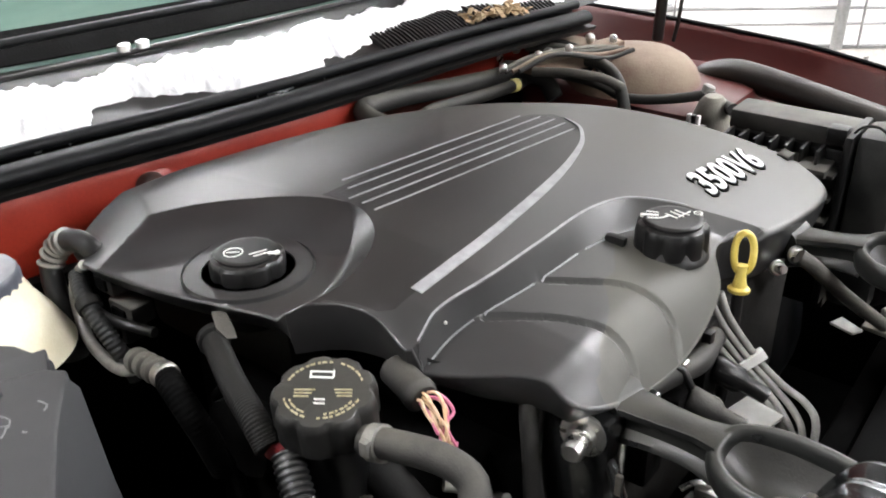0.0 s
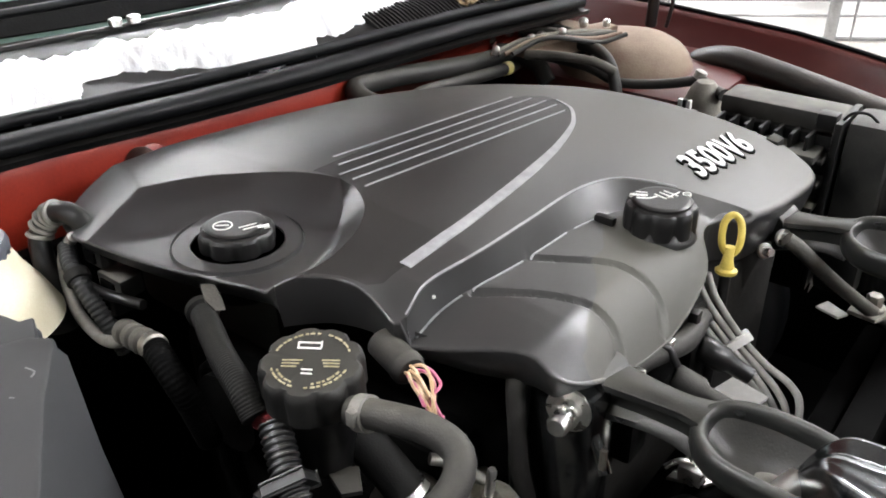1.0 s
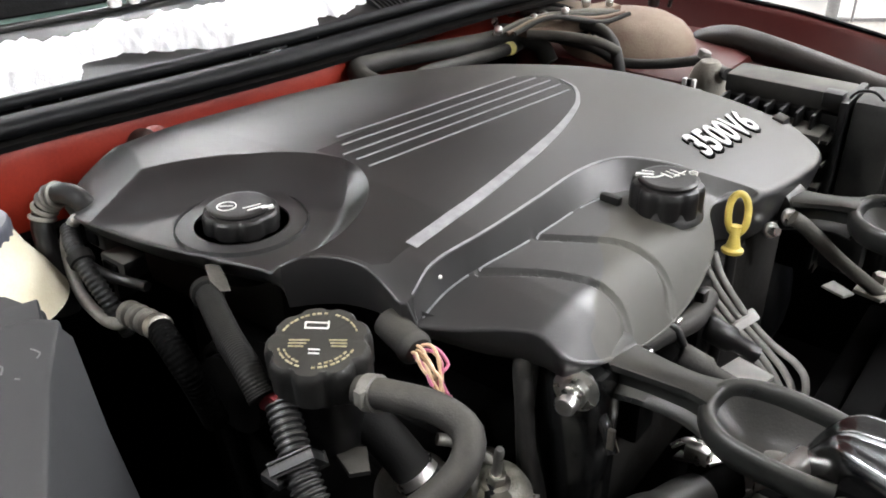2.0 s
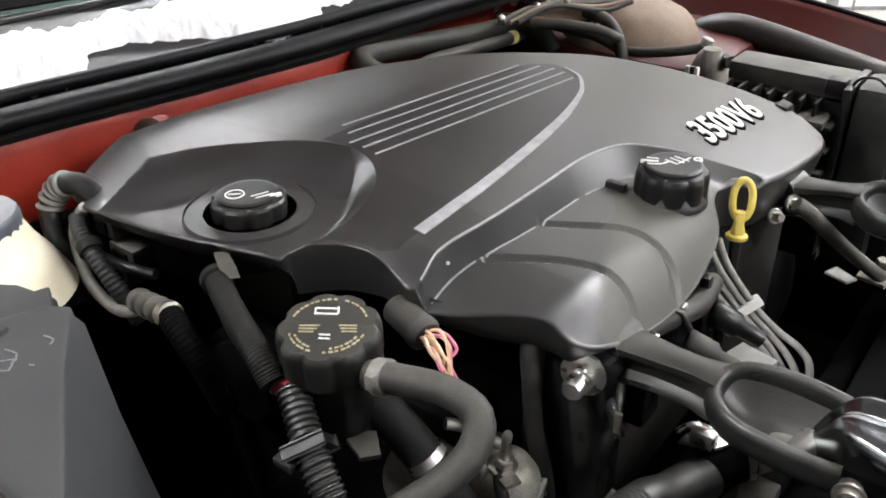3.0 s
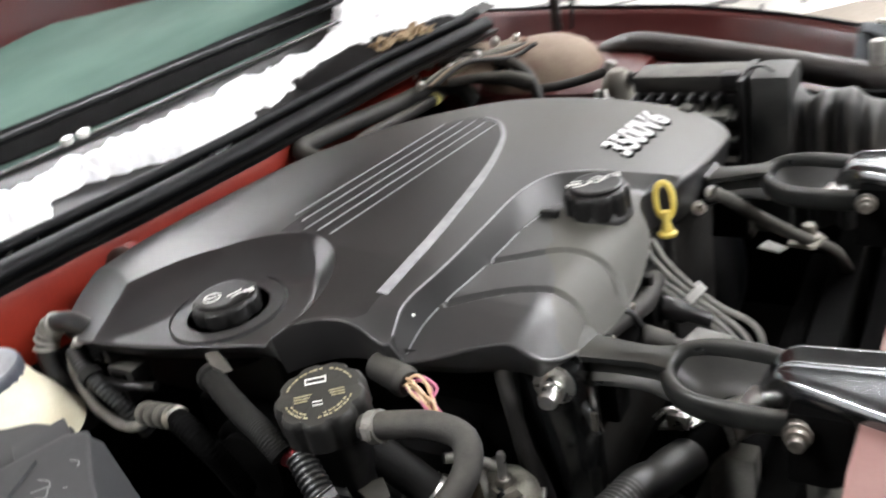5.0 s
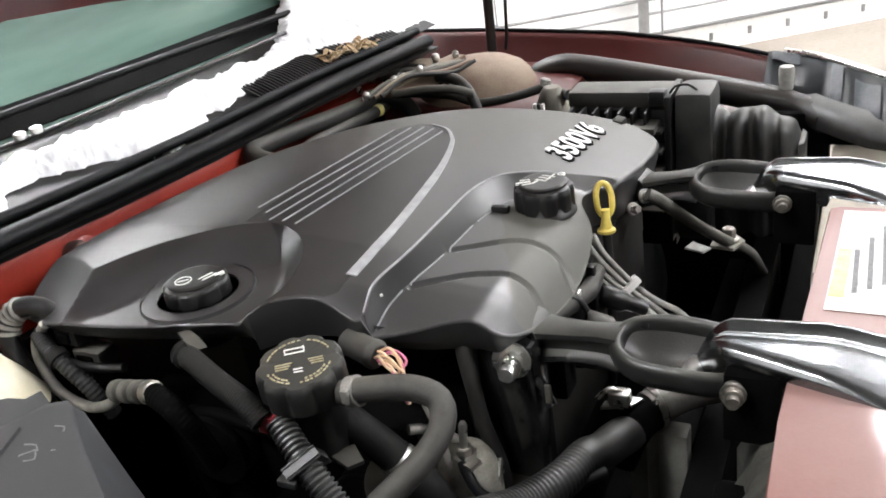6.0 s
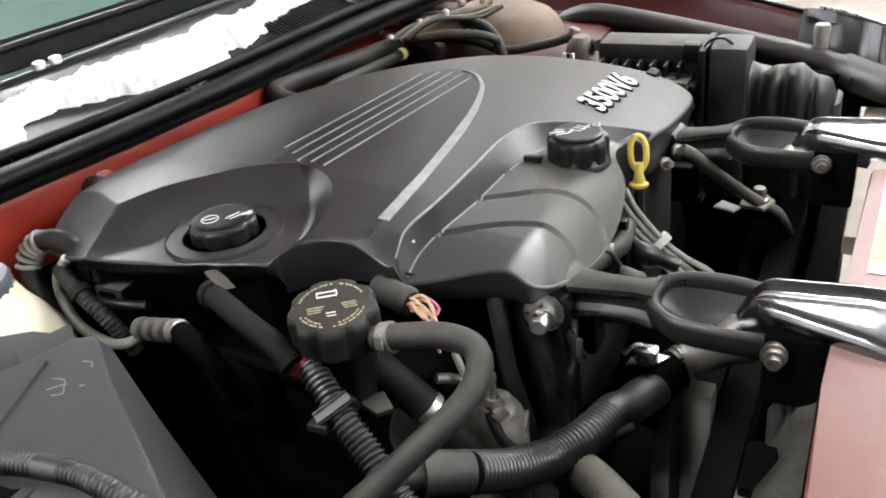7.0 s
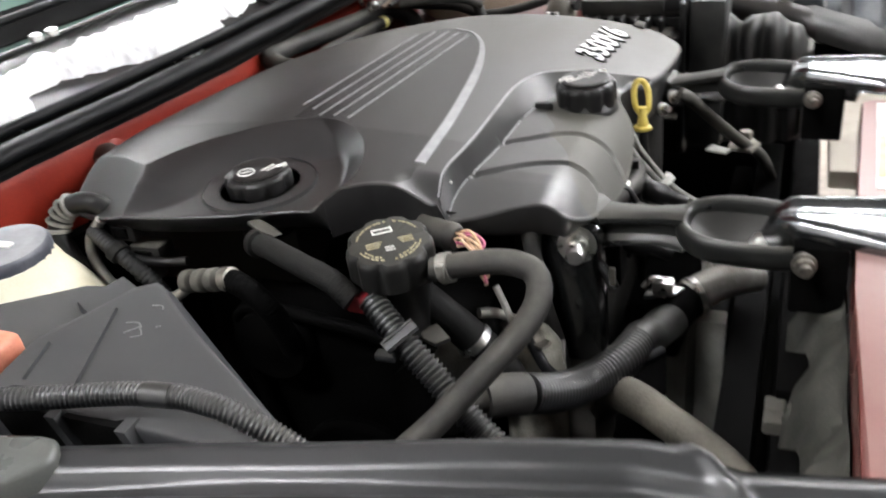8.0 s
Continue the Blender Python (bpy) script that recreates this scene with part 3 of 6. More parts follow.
def hood(u, v):
    y = -0.02 + 1.52 * u
    p = Vector((-1.05 + 0.03 * (1 - abs(2 * u - 1) ** 2), y, float(np.interp(y, HOOD_Y, HOOD_Z)) * (1 - v) + v * (1.06 + 0.06 * (1 - abs(2 * u - 1) ** 3))))
    return tuple(p + UPH * (v * 1.08) + Vector((0, (0.5 - u) * 0.12 * v, 0)))


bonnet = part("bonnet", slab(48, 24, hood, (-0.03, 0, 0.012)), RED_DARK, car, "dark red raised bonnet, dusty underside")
for a, b in ((0.12, 0.2), (0.5, 0.5), (0.88, 0.8)):
    bm = bmesh.new()
    tube(bm, [Vector(hood(a + (b - a) * t, 0.06 + 0.88 * t)) + Vector((0.012, 0, -0.008)) for t in np.linspace(0, 1, 8)], 0.03, 8, flat=0.5, step=0.05)
    part("bonnet_rib", bm, RED_DARK, bonnet)
part("hinge", cube(-1.02, -0.96, 1.425, 1.455, 0.84, 0.93, 0.006), BLACK, car, "black bonnet hinge")
part("prop_rod", hose([(-0.665, 1.525, 0.845), (-0.655, 1.51, 0.95), (-0.62, 1.46, 1.28), (-0.585, 1.41, 1.62)], 0.011, 10, step=0.05), BLACK, car, "black bonnet prop rod")
part("prop_cable", hose([(-0.635, 1.53, 0.845), (-0.618, 1.515, 0.95), (-0.60, 1.46, 1.3), (-0.58, 1.41, 1.6)], 0.004, 8, step=0.05), BLACK, car)

# far wing: inner wall, rolled edge and outer skin
WING_X = [-1.15, -1.05, -0.70, -0.416, -0.187, -0.08]
WING_Z = [0.880, 0.877, 0.868, 0.851, 0.820, 0.797]


def wing_z(x):
    return float(np.interp(x, WING_X, WING_Z))


def wing(side_sign, y_edge):
    s = side_sign
    prof = [(-0.13, -0.085), (-0.085, -0.078), (-0.052, -0.066), (-0.040, -0.058), (-0.012, -0.010), (-0.006, -0.002), (0.004, 0.0), (0.03, -0.010), (0.065, -0.045), (0.085, -0.12), (0.09, -0.30), (0.07, -0.62)]
    k = len(prof)
    return sheet(40, k, lambda u, v: (-1.15 + 1.09 * u, y_edge + s * prof[round(v * (k - 1))][0] - s * 0.05 * max(0, u - 0.7) ** 2 * 8, wing_z(-1.15 + 1.09 * u) + prof[round(v * (k - 1))][1]))


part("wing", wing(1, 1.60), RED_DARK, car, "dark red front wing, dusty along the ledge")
bm = bmesh.new()
tube(bm, [(x, 1.604 - 0.4 * max(0, (x + 1.15) / 1.09 - 0.7) ** 2, wing_z(x) + 0.003) for x in np.linspace(-1.0, -0.07, 12)], 0.004, 8, step=0.03)
part("wing_edge_seal", bm, RUBBER_DARK, car, "black edge strip on the wing")
bm = bmesh.new()
tube(bm, [(-0.545, 1.485, 0.800), (-0.50, 1.475, 0.818), (-0.44, 1.465, 0.818), (-0.27, 1.460, 0.790), (-0.095, 1.455, 0.757), (-0.05, 1.443, 0.748), (-0.015, 1.425, 0.743), (0.02, 1.390, 0.738)], 0.029, 14, step=0.02, flat=0.9)
part("wing_rail", bm, RAIL_BROWN, car, "dusty black rail along the inner wing")
part("rail_end", slab(30, 9, lambda u, v: (-0.022 + 0.25 * u - 0.012 * math.sin(v * 3), 1.462 - 0.115 * min(1, u * 2.4) ** 0.8 - 0.10 * max(0, u - 0.4) - 0.055 * v, 0.772 - 0.004 * u - 0.012 * v - 0.022 * v ** 3), (0, 0.003, -0.012)), SIDE_DUST, car, "dusty grey pressed end of the inner wing rail", 50)
# Bay shade is painted into this panel's black.
part("inner_wing", cube(-0.98, 0.02, 1.50, 1.525, 0.19, 0.735, 0.01), SHADE_BLACK, car, "inner wing panel blackened with the bay's shade")

# near wing edge and lamp housing top, curving in towards the front
NEAR = [(-0.75, -0.05), (-0.60, -0.022), (-0.491, 0.003), (-0.447, 0.013), (-0.374, 0.034), (-0.266, 0.062), (-0.167, 0.090), (-0.09, 0.107), (-0.05, 0.108), (-0.032, 0.105), (0.04, 0.118), (0.20, 0.14)]


def near_edge(x):
    return float(np.interp(x, [p[0] for p in NEAR], [p[1] for p in NEAR]))


def near_wing(u, v):
    """Rolled rim, matt upper band, raised bead and a channel that crosses it at the front."""
    x = -0.75 + 0.98 * u
    prof = [(0.004, -0.20), (0.004, -0.02), (0.0, -0.004), (-0.008, 0.0), (-0.022, -0.004), (-0.031, -0.012), (-0.037, -0.013), (-0.043, -0.0095), (-0.050, -0.0095), (-0.058, -0.014), (-0.08, -0.022), (-0.10, -0.05), (-0.115, -0.12), (-0.12, -0.45)]
    at = v * (len(prof) - 1)
    k = min(int(at), len(prof) - 2)
    o, h = (prof[k][j] + (at - k) * (prof[k + 1][j] - prof[k][j]) for j in (0, 1))
    y = near_edge(x) + o
    across = (x + 0.058 - (0.106 - y) * 1.15) / 0.013
    step = min(1, max(0, across))
    bead = 0.0035 * math.exp(-((across + 0.2) / 0.45) ** 2)
    rise = 0.006 * min(1, max(0, (across - 3.0) / 3.0)) if o < -0.02 else 0
    swell = 0.0018 * math.sin(x * 19 + 0.7)
    return (x, y, 0.915 + h + swell * (o < -0.03) + (bead + rise - 0.0115 * step * step * (3 - 2 * step) if v > 0.1 else 0))


part("near_wing", sheet(240, 53, near_wing), WING_BLACK, car, "glossy black lamp housing top along the near wing", 60)
part("wing_ledge", prism(bmesh.new(), [(-0.64, -0.032), (-0.50, 0.0), (-0.456, 0.0115), (-0.445, 0.0115), (-0.437, 0.005), (-0.4335, -0.003), (-0.437, -0.012), (-0.450, -0.027), (-0.475, -0.050), (-0.64, -0.085)], 0.900, 0.921, 0.005), LEDGE_GREY, car, "pale grey satin ledge plate with a rounded end", 60)
part("wing_skin", sheet(30, 6, lambda u, v: (-1.15 + 1.3 * u, -0.135 - 0.03 * math.sin(v * 1.5) + 0.14 * max(0, u - 0.6), 0.84 - 0.66 * v)), RED_DARK, car, "dark red near wing")
part("near_inner_wing", cube(-0.98, 0.0, -0.02, 0.0, 0.25, 0.80, 0.005), SHADE_BLACK, car, "inner wing panel blackened with the bay's shade")

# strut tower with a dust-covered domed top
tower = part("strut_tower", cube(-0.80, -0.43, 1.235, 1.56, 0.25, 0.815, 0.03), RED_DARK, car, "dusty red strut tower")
bm = bmesh.new()
lathe(bm, [(0.116, 0.800), (0.114, 0.812), (0.106, 0.829), (0.092, 0.845), (0.068, 0.858), (0.036, 0.8655), (0.0, 0.867)], (-0.630, 1.356, 0.010), (0, 0, 1), 40, lambda a, k: 1 + 0.04 * math.sin(a * 2 + 0.6))
part("tower_top", bm, TOWER_DUST, tower, "beige dust-covered dome", 50)

# front panel, top of the radiator support
part("radiator_panel", prism(bmesh.new(), [(0.036, 0.10), (0.30, 0.10), (0.30, 0.812), (0.060, 0.812), (0.050, 0.805), (0.042, 0.57), (0.036, 0.40)], 0.800, 0.842, 0.007), RED_TOP, car, "dusty red front panel, pale with painted sheen")
part("panel_front", cube(0.285, 0.32, 0.02, 1.44, 0.25, 0.815, 0.02), RED_DARK, car, "dark red front end")
part("lamp_mount", cube(0.028, 0.27, 0.92, 1.40, 0.66, 0.690, 0.006), make_mat("beige_mount", (0.34, 0.30, 0.24), (0.44, 0.40, 0.33), 0.6, size=14), car, "beige lamp mounting panel")
# Painted black so that it sinks into the bay's shade.
part("support_beam", cube(-0.018, 0.026, 0.10, 1.34, 0.30, 0.560, 0.006), SHADE_BLACK, car, "radiator support beam blackened with the bay's shade")


def mount_panel(u, v):
    """Pressed mount below the front panel's edge, with shallow swellings."""
    y = 0.12 + 0.40 * u
    prof = [(0.034, 0.800), (0.026, 0.780), (0.013, 0.768), (0.008, 0.740), (0.0, 0.712), (-0.004, 0.690), (-0.004, 0.60)]
    x, z = prof[round(v * 6)]
    dent = noise.noise(Vector((y * 22, v * 4, 3.3))) + 0.5 * noise.noise(Vector((y * 60, v * 9, 1.3)))
    return (x - (0.006 * math.sin(y * 38) + 0.011 * dent) * (0.1 < v), y, z + 0.006 * math.sin(y * 55 + 1))


mount = part("lamp_bracket", sheet(110, 7, mount_panel), BRACKET_GREY, car, "dull grey green pressed mount under the front panel", 40)
for y, z, r in ((0.24, 0.735, 0.016), (0.36, 0.722, 0.010)):
    part("boss", turned([(r, 0), (r * 1.1, 0.004), (r * 0.9, 0.012), (r * 0.5, 0.013), (r * 0.5, 0.004), (0, 0.004)], (0.004, y, z), (-1, 0, 0.35), 20), BRACKET_GREY, mount)
# Solid black blocks stand for the shade inside the mount's openings.
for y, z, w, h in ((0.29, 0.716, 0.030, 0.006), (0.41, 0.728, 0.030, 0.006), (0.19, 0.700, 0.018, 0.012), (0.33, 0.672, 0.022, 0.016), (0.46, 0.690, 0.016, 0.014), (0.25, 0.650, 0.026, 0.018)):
    part("opening_shade", cube(-0.018, 0.01, y - w, y + w, z - h, z + h, 0.004), SHADE_BLACK, mount)
for y, z in ((0.225, 0.668), (0.375, 0.695), (0.44, 0.655)):
    part("tab", cube(-0.026, -0.006, y - 0.010, y + 0.010, z - 0.004, z + 0.012, 0.003), CAST_DULL, mount)
lab = part("label_sheet", prism(bmesh.new(), [(0.058, 0.575), (0.21, 0.575), (0.21, 0.795), (0.066, 0.795)], 0.8425, 0.8432), LABEL_PAPER, car, "white information label with yellow warning bars")
part("label_stripe", prism(bmesh.new(), [(0.060, 0.60), (0.074, 0.60), (0.078, 0.70), (0.065, 0.70)], 0.8433, 0.8438), YELLOW_TAPE, lab)
part("label_stripe", prism(bmesh.new(), [(0.112, 0.58), (0.126, 0.58), (0.130, 0.69), (0.117, 0.69)], 0.8433, 0.8438), YELLOW_TAPE, lab)
for k in range(9):
    x = 0.080 + 0.013 * k + (0.02 if k > 2 else 0)
    part("print_bar", cube(x, x + 0.005, 0.61 + 0.01 * (k % 3), 0.70 + 0.03 * (k % 3), 0.8433, 0.8437), CHALK, lab)

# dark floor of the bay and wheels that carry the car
# The tray's black is the shade at the bottom of the bay.
part("undertray", cube(-1.05, 0.30, -0.02, 1.54, 0.20, 0.24, 0.01), SHADE_BLACK, car, "undertray blackened with the bay's shade")
for y in (0.06, 1.46):
    tyre = part("tyre", turned([(0.20, -0.10), (0.30, -0.10), (0.325, -0.07), (0.325, 0.07), (0.30, 0.10), (0.20, 0.10), (0.20, -0.10)], (-0.62, y, 0.325), (0, 1, 0), 40), RUBBER_DARK, car, "black tyre")
    part("rim", turned([(0.0, -0.06), (0.19, -0.07), (0.203, -0.09), (0.203, 0.09), (0.19, 0.07), (0.0, 0.06)], (-0.62, y, 0.325), (0, 1, 0), 32), ALU, tyre)

# far headlamp with its peg
lampset = thing("headlamp", (0.03, 1.44, 0.70), "clear grey car headlamp with a chromed edge", "headlamp")
LAMP_X, LAMP_Y = (-0.10, -0.071, 0.004, 0.086, 0.25), (1.555, 1.546, 1.507, 1.417, 1.22)


def lamp_skin(u, v, lift=0.0):
    """Sloping inner side of the lamp with upright flutes, below the chromed edge."""
    x = -0.10 + 0.34 * u
    flute = 0.003 * math.sin(u * 34) * min(1, v * 4)
    return (x, float(np.interp(x, LAMP_X, LAMP_Y)) - 0.10 * v, 0.818 - 0.062 * v ** 1.3 - 0.012 * u + flute + lift)


part("housing", slab(60, 10, lamp_skin, (0, 0.02, -0.035)), LAMP_LENS, lampset, "", 50)
for u0, u1, v0, v1 in ((0.02, 0.17, 0.06, 0.30), (0.34, 0.40, 0.12, 0.80), (0.46, 0.58, 0.30, 0.85), (0.66, 0.90, 0.25, 0.75)):
    part("reflector", slab(10, 6, lambda u, v, a=u0, b=u1, c=v0, d=v1: lamp_skin(a + (b - a) * u + 0.05 * v * (b - a), c + (d - c) * v, 0.0045), (0, 0, -0.003)), LAMP_FACET, lampset, "pale blue grey reflector facet", 50)
bm = bmesh.new()
tube(bm, [(x, float(np.interp(x, LAMP_X, LAMP_Y)) + 0.004, 0.820 - 0.012 * (x + 0.1) / 0.34) for x in np.linspace(-0.07, 0.24, 12)], 0.0065, 8, step=0.02)
part("chrome_edge", bm, STEEL, lampset, "chromed edge strip")
part("peg", turned([(0.012, 0.775), (0.014, 0.80), (0.014, 0.812), (0.012, 0.817), (0.0, 0.817)], (-0.058, 1.455, 0), (0, 0, 1), 20), WIRE_GREY, lampset)
part("bracket", cube(-0.09, 0.22, 1.39, 1.41, 0.69, 0.75, 0.006), SHADE_BLACK, lampset, "black bracket")


# ---------------------------------------------------------------- engine
engine = thing("engine", (-0.46, 0.70, 0.24), "grimy transverse six cylinder car engine", "engine")
# Block, timing cover, pulleys and belt carry the bay's shade in their colour.
part("block", cube(-0.74, -0.27, 0.46, 0.98, 0.24, 0.78, 0.02), SHADE_BLACK, engine, "iron block blackened with the bay's shade")
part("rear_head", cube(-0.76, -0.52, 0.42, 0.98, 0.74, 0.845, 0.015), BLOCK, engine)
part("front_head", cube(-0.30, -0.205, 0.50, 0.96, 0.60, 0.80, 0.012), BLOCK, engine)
part("timing_cover", cube(-0.66, -0.30, 0.40, 0.47, 0.35, 0.76, 0.02), SHADE_BLACK, engine)
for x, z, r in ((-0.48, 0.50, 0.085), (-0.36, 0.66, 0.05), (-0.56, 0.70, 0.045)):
    part("pulley", turned([(0.0, 0), (r, 0), (r, 0.008), (r * 0.9, 0.014), (r, 0.020), (r, 0.028), (r * 0.5, 0.03), (0, 0.03)], (x, 0.398, z), (0, -1, 0), 36), SHADE_BLACK, engine)
part("belt", hose([(-0.565, 0.385, 0.50), (-0.48, 0.385, 0.415), (-0.395, 0.385, 0.50), (-0.31, 0.385, 0.66), (-0.36, 0.385, 0.71), (-0.56, 0.385, 0.745), (-0.605, 0.385, 0.70)], 0.008, 8, closed=True, step=0.02), SHADE_BLACK, engine)

# plan outline of the cover
OUT = [(-0.772, 0.392), (-0.757, 0.360), (-0.738, 0.338), (-0.715, 0.328), (-0.685, 0.3195), (-0.656, 0.3145), (-0.640, 0.3150), (-0.584, 0.3225), (-0.535, 0.3335), (-0.489, 0.3465), (-0.458, 0.3545), (-0.440, 0.3520), (-0.431, 0.3500),
       (-0.425, 0.3580), (-0.416, 0.3690), (-0.397, 0.3840), (-0.370, 0.3910), (-0.348, 0.3890), (-0.336, 0.3870), (-0.326, 0.3955), (-0.300, 0.4110), (-0.267, 0.4360), (-0.245, 0.4460), (-0.224, 0.4460), (-0.210, 0.4600),
       (-0.200, 0.490), (-0.194, 0.540), (-0.192, 0.60), (-0.196, 0.66), (-0.206, 0.715), (-0.226, 0.745), (-0.230, 0.768), (-0.222, 0.792), (-0.203, 0.806), (-0.194, 0.830),
       (-0.187, 0.875), (-0.183, 0.930), (-0.183, 0.968), (-0.188, 0.992), (-0.204, 1.012), (-0.238, 1.031), (-0.285, 1.039), (-0.35, 1.032), (-0.44, 1.012), (-0.52, 0.982),
       (-0.59, 0.932), (-0.65, 0.878), (-0.70, 0.812), (-0.733, 0.745), (-0.757, 0.66), (-0.772, 0.58), (-0.781, 0.50), (-0.782, 0.44)]


def plan_curve(pts, step=0.006):
    return [(p.x, p.y) for p in smooth_path([(x, y, 0) for x, y in pts], step)]


# oval recess round the filler: rear edge, far end and the crease against the corner facet
REAR_EDGE = plan_curve([(-0.672, 0.389), (-0.656, 0.420), (-0.634, 0.446), (-0.608, 0.468), (-0.578, 0.494), (-0.551, 0.511), (-0.522, 0.520)])
END_EDGE = plan_curve([(-0.522, 0.520), (-0.494, 0.513), (-0.468, 0.497), (-0.450, 0.478), (-0.434, 0.450), (-0.4225, 0.415), (-0.4195, 0.393), (-0.4205, 0.374), (-0.428, 0.340), (-0.436, 0.29)])
INLAY = [(-0.556, 0.516), (-0.560, 0.60), (-0.556, 0.85), (-0.542, 0.886), (-0.520, 0.905), (-0.492, 0.900), (-0.468, 0.885), (-0.444, 0.850), (-0.428, 0.808), (-0.412, 0.752), (-0.399, 0.69), (-0.389, 0.63), (-0.378, 0.555), (-0.372, 0.50), (-0.368, 0.44), (-0.366, 0.41), (-0.374, 0.397), (-0.395, 0.391), (-0.414, 0.378)] + END_EDGE[-5::-1]
CREASE = [(-0.645, 0.290), (-0.652, 0.318), (-0.672, 0.389)]
RECESS = CREASE[:2] + REAR_EDGE + END_EDGE[1:]
# upper edge of the step down to the front panel
PANEL_EDGE = plan_curve([(-0.331, 0.360), (-0.3315, 0.394), (-0.3385, 0.443), (-0.3355, 0.505), (-0.3385, 0.592), (-0.3415, 0.680), (-0.3300, 0.738), (-0.3050, 0.766), (-0.2770, 0.784), (-0.240, 0.803), (-0.205, 0.818), (-0.15, 0.83)])
PANEL = PANEL_EDGE + [(-0.10, 0.83), (-0.10, 0.30), (-0.3, 0.30)]
GROOVES = [plan_curve([(-0.326, 0.481), (-0.304, 0.4995), (-0.277, 0.521), (-0.250, 0.533), (-0.230, 0.537), (-0.214, 0.534), (-0.203, 0.524)]),
           plan_curve([(-0.322, 0.565), (-0.300, 0.584), (-0.266, 0.6105), (-0.237, 0.615), (-0.218, 0.616), (-0.206, 0.610), (-0.198, 0.598)])]
FILLER = (-0.535, 0.398)

# where dust was left lying on the front panel
DUST_PATCH = plan_curve([(-0.150, 0.470), (-0.212, 0.480), (-0.221, 0.496), (-0.234, 0.516), (-0.240, 0.535), (-0.250, 0.562), (-0.266, 0.587), (-0.280, 0.605), (-0.281, 0.630), (-0.300, 0.665), (-0.305, 0.70), (-0.24, 0.765), (-0.15, 0.80)])


def sstep(x):
    x = np.clip(x, 0, 1)
    return x * x * (3 - 2 * x)


def soft_max(a, b, k):
    h = np.clip(0.5 + 0.5 * (a - b) / k, 0, 1)
    return b + (a - b) * h + k * h * (1 - h)


def cover_height(P):
    """Height of the cover's skin over plan points P (n, 2)."""
    x, y = P[:, 0], P[:, 1]
    r = np.maximum(0, -0.585 - x)
    top = 0.923 - 0.10 * r * r / (r + 0.05) - 1.2 * np.maximum(0, r - 0.12) ** 2 - 0.42 * np.maximum(0, x + 0.53) ** 2 - 0.053 * np.maximum(0, y - 0.5) - 0.05 * np.maximum(0, 0.36 - y)
    facet = 0.9175 + 0.286 * (x + 0.672) + 0.372 * (y - 0.389)
    z = np.where(x < -0.62, np.minimum(top, facet), top)
    z = z - 0.012 * sstep((x + 0.385) / 0.05) * sstep((0.43 - y) / 0.04)
    dr = seg_distance(P, RECESS)
    fall = np.interp(x, [-0.66, -0.57], [0.27, 0.44])
    wall = np.maximum(top - fall * seg_distance(P, REAR_EDGE, closed=False), top - 1.0 * seg_distance(P, END_EDGE, closed=False))
    hole = np.hypot(x - FILLER[0], y - FILLER[1])
    dish = soft_max(wall, 0.8965 + 0.0022 * sstep((0.0610 - hole) / 0.002), 0.005)
    z = np.where(dr < 0, dish, z)
    z = np.where(hole < 0.0425, 0.870, z)
    dp = seg_distance(P, PANEL)
    pan = 0.8825 - 0.08 * (x + 0.325) - 0.040 * np.maximum(0, y - 0.48) - 0.10 * np.maximum(0, 0.50 - y) - 14 * np.maximum(0, x + 0.25) ** 2
    for g in GROOVES:
        pan = pan - 0.0045 * sstep((0.0065 - seg_distance(P, g, closed=False)) / 0.0055)
    width = np.interp(y, [0.40, 0.47, 0.55, 0.63, 0.69, 0.74, 0.78], [0.003, 0.004, 0.012, 0.016, 0.024, 0.030, 0.024])
    t = np.clip(-dp / width, 0, 1)
    return np.where(dp < 0, np.minimum(z, z * (1 - t) + pan * t), z)


def cover_z(x, y):
    return float(cover_height(np.array([[x, y]]))[0])


def skirt_low(x, y):
    """Lower edge of the cover's rim."""
    if y < 0.44 and x < -0.33:
        return 0.867
    if x > -0.34 and y < 0.5:
        return float(np.interp(x, [-0.34, -0.32, -0.28, -0.24], [0.862, 0.856, 0.836, 0.828]))
    if x > -0.30:
        return 0.828 if y < 0.70 else 0.802
    return 0.845


def offset_line(line, d):
    L = np.array(line)
    T = np.gradient(L, axis=0)
    T /= np.hypot(*T.T)[:, None]
    return L + np.stack([-T[:, 1], T[:, 0]], 1) * d


PANEL_FOOT = offset_line(PANEL_EDGE, -np.interp([p[1] for p in PANEL_EDGE], [0.40, 0.47, 0.55, 0.63, 0.69, 0.74, 0.78], [0.003, 0.004, 0.012, 0.016, 0.024, 0.030, 0.024])[:, None])


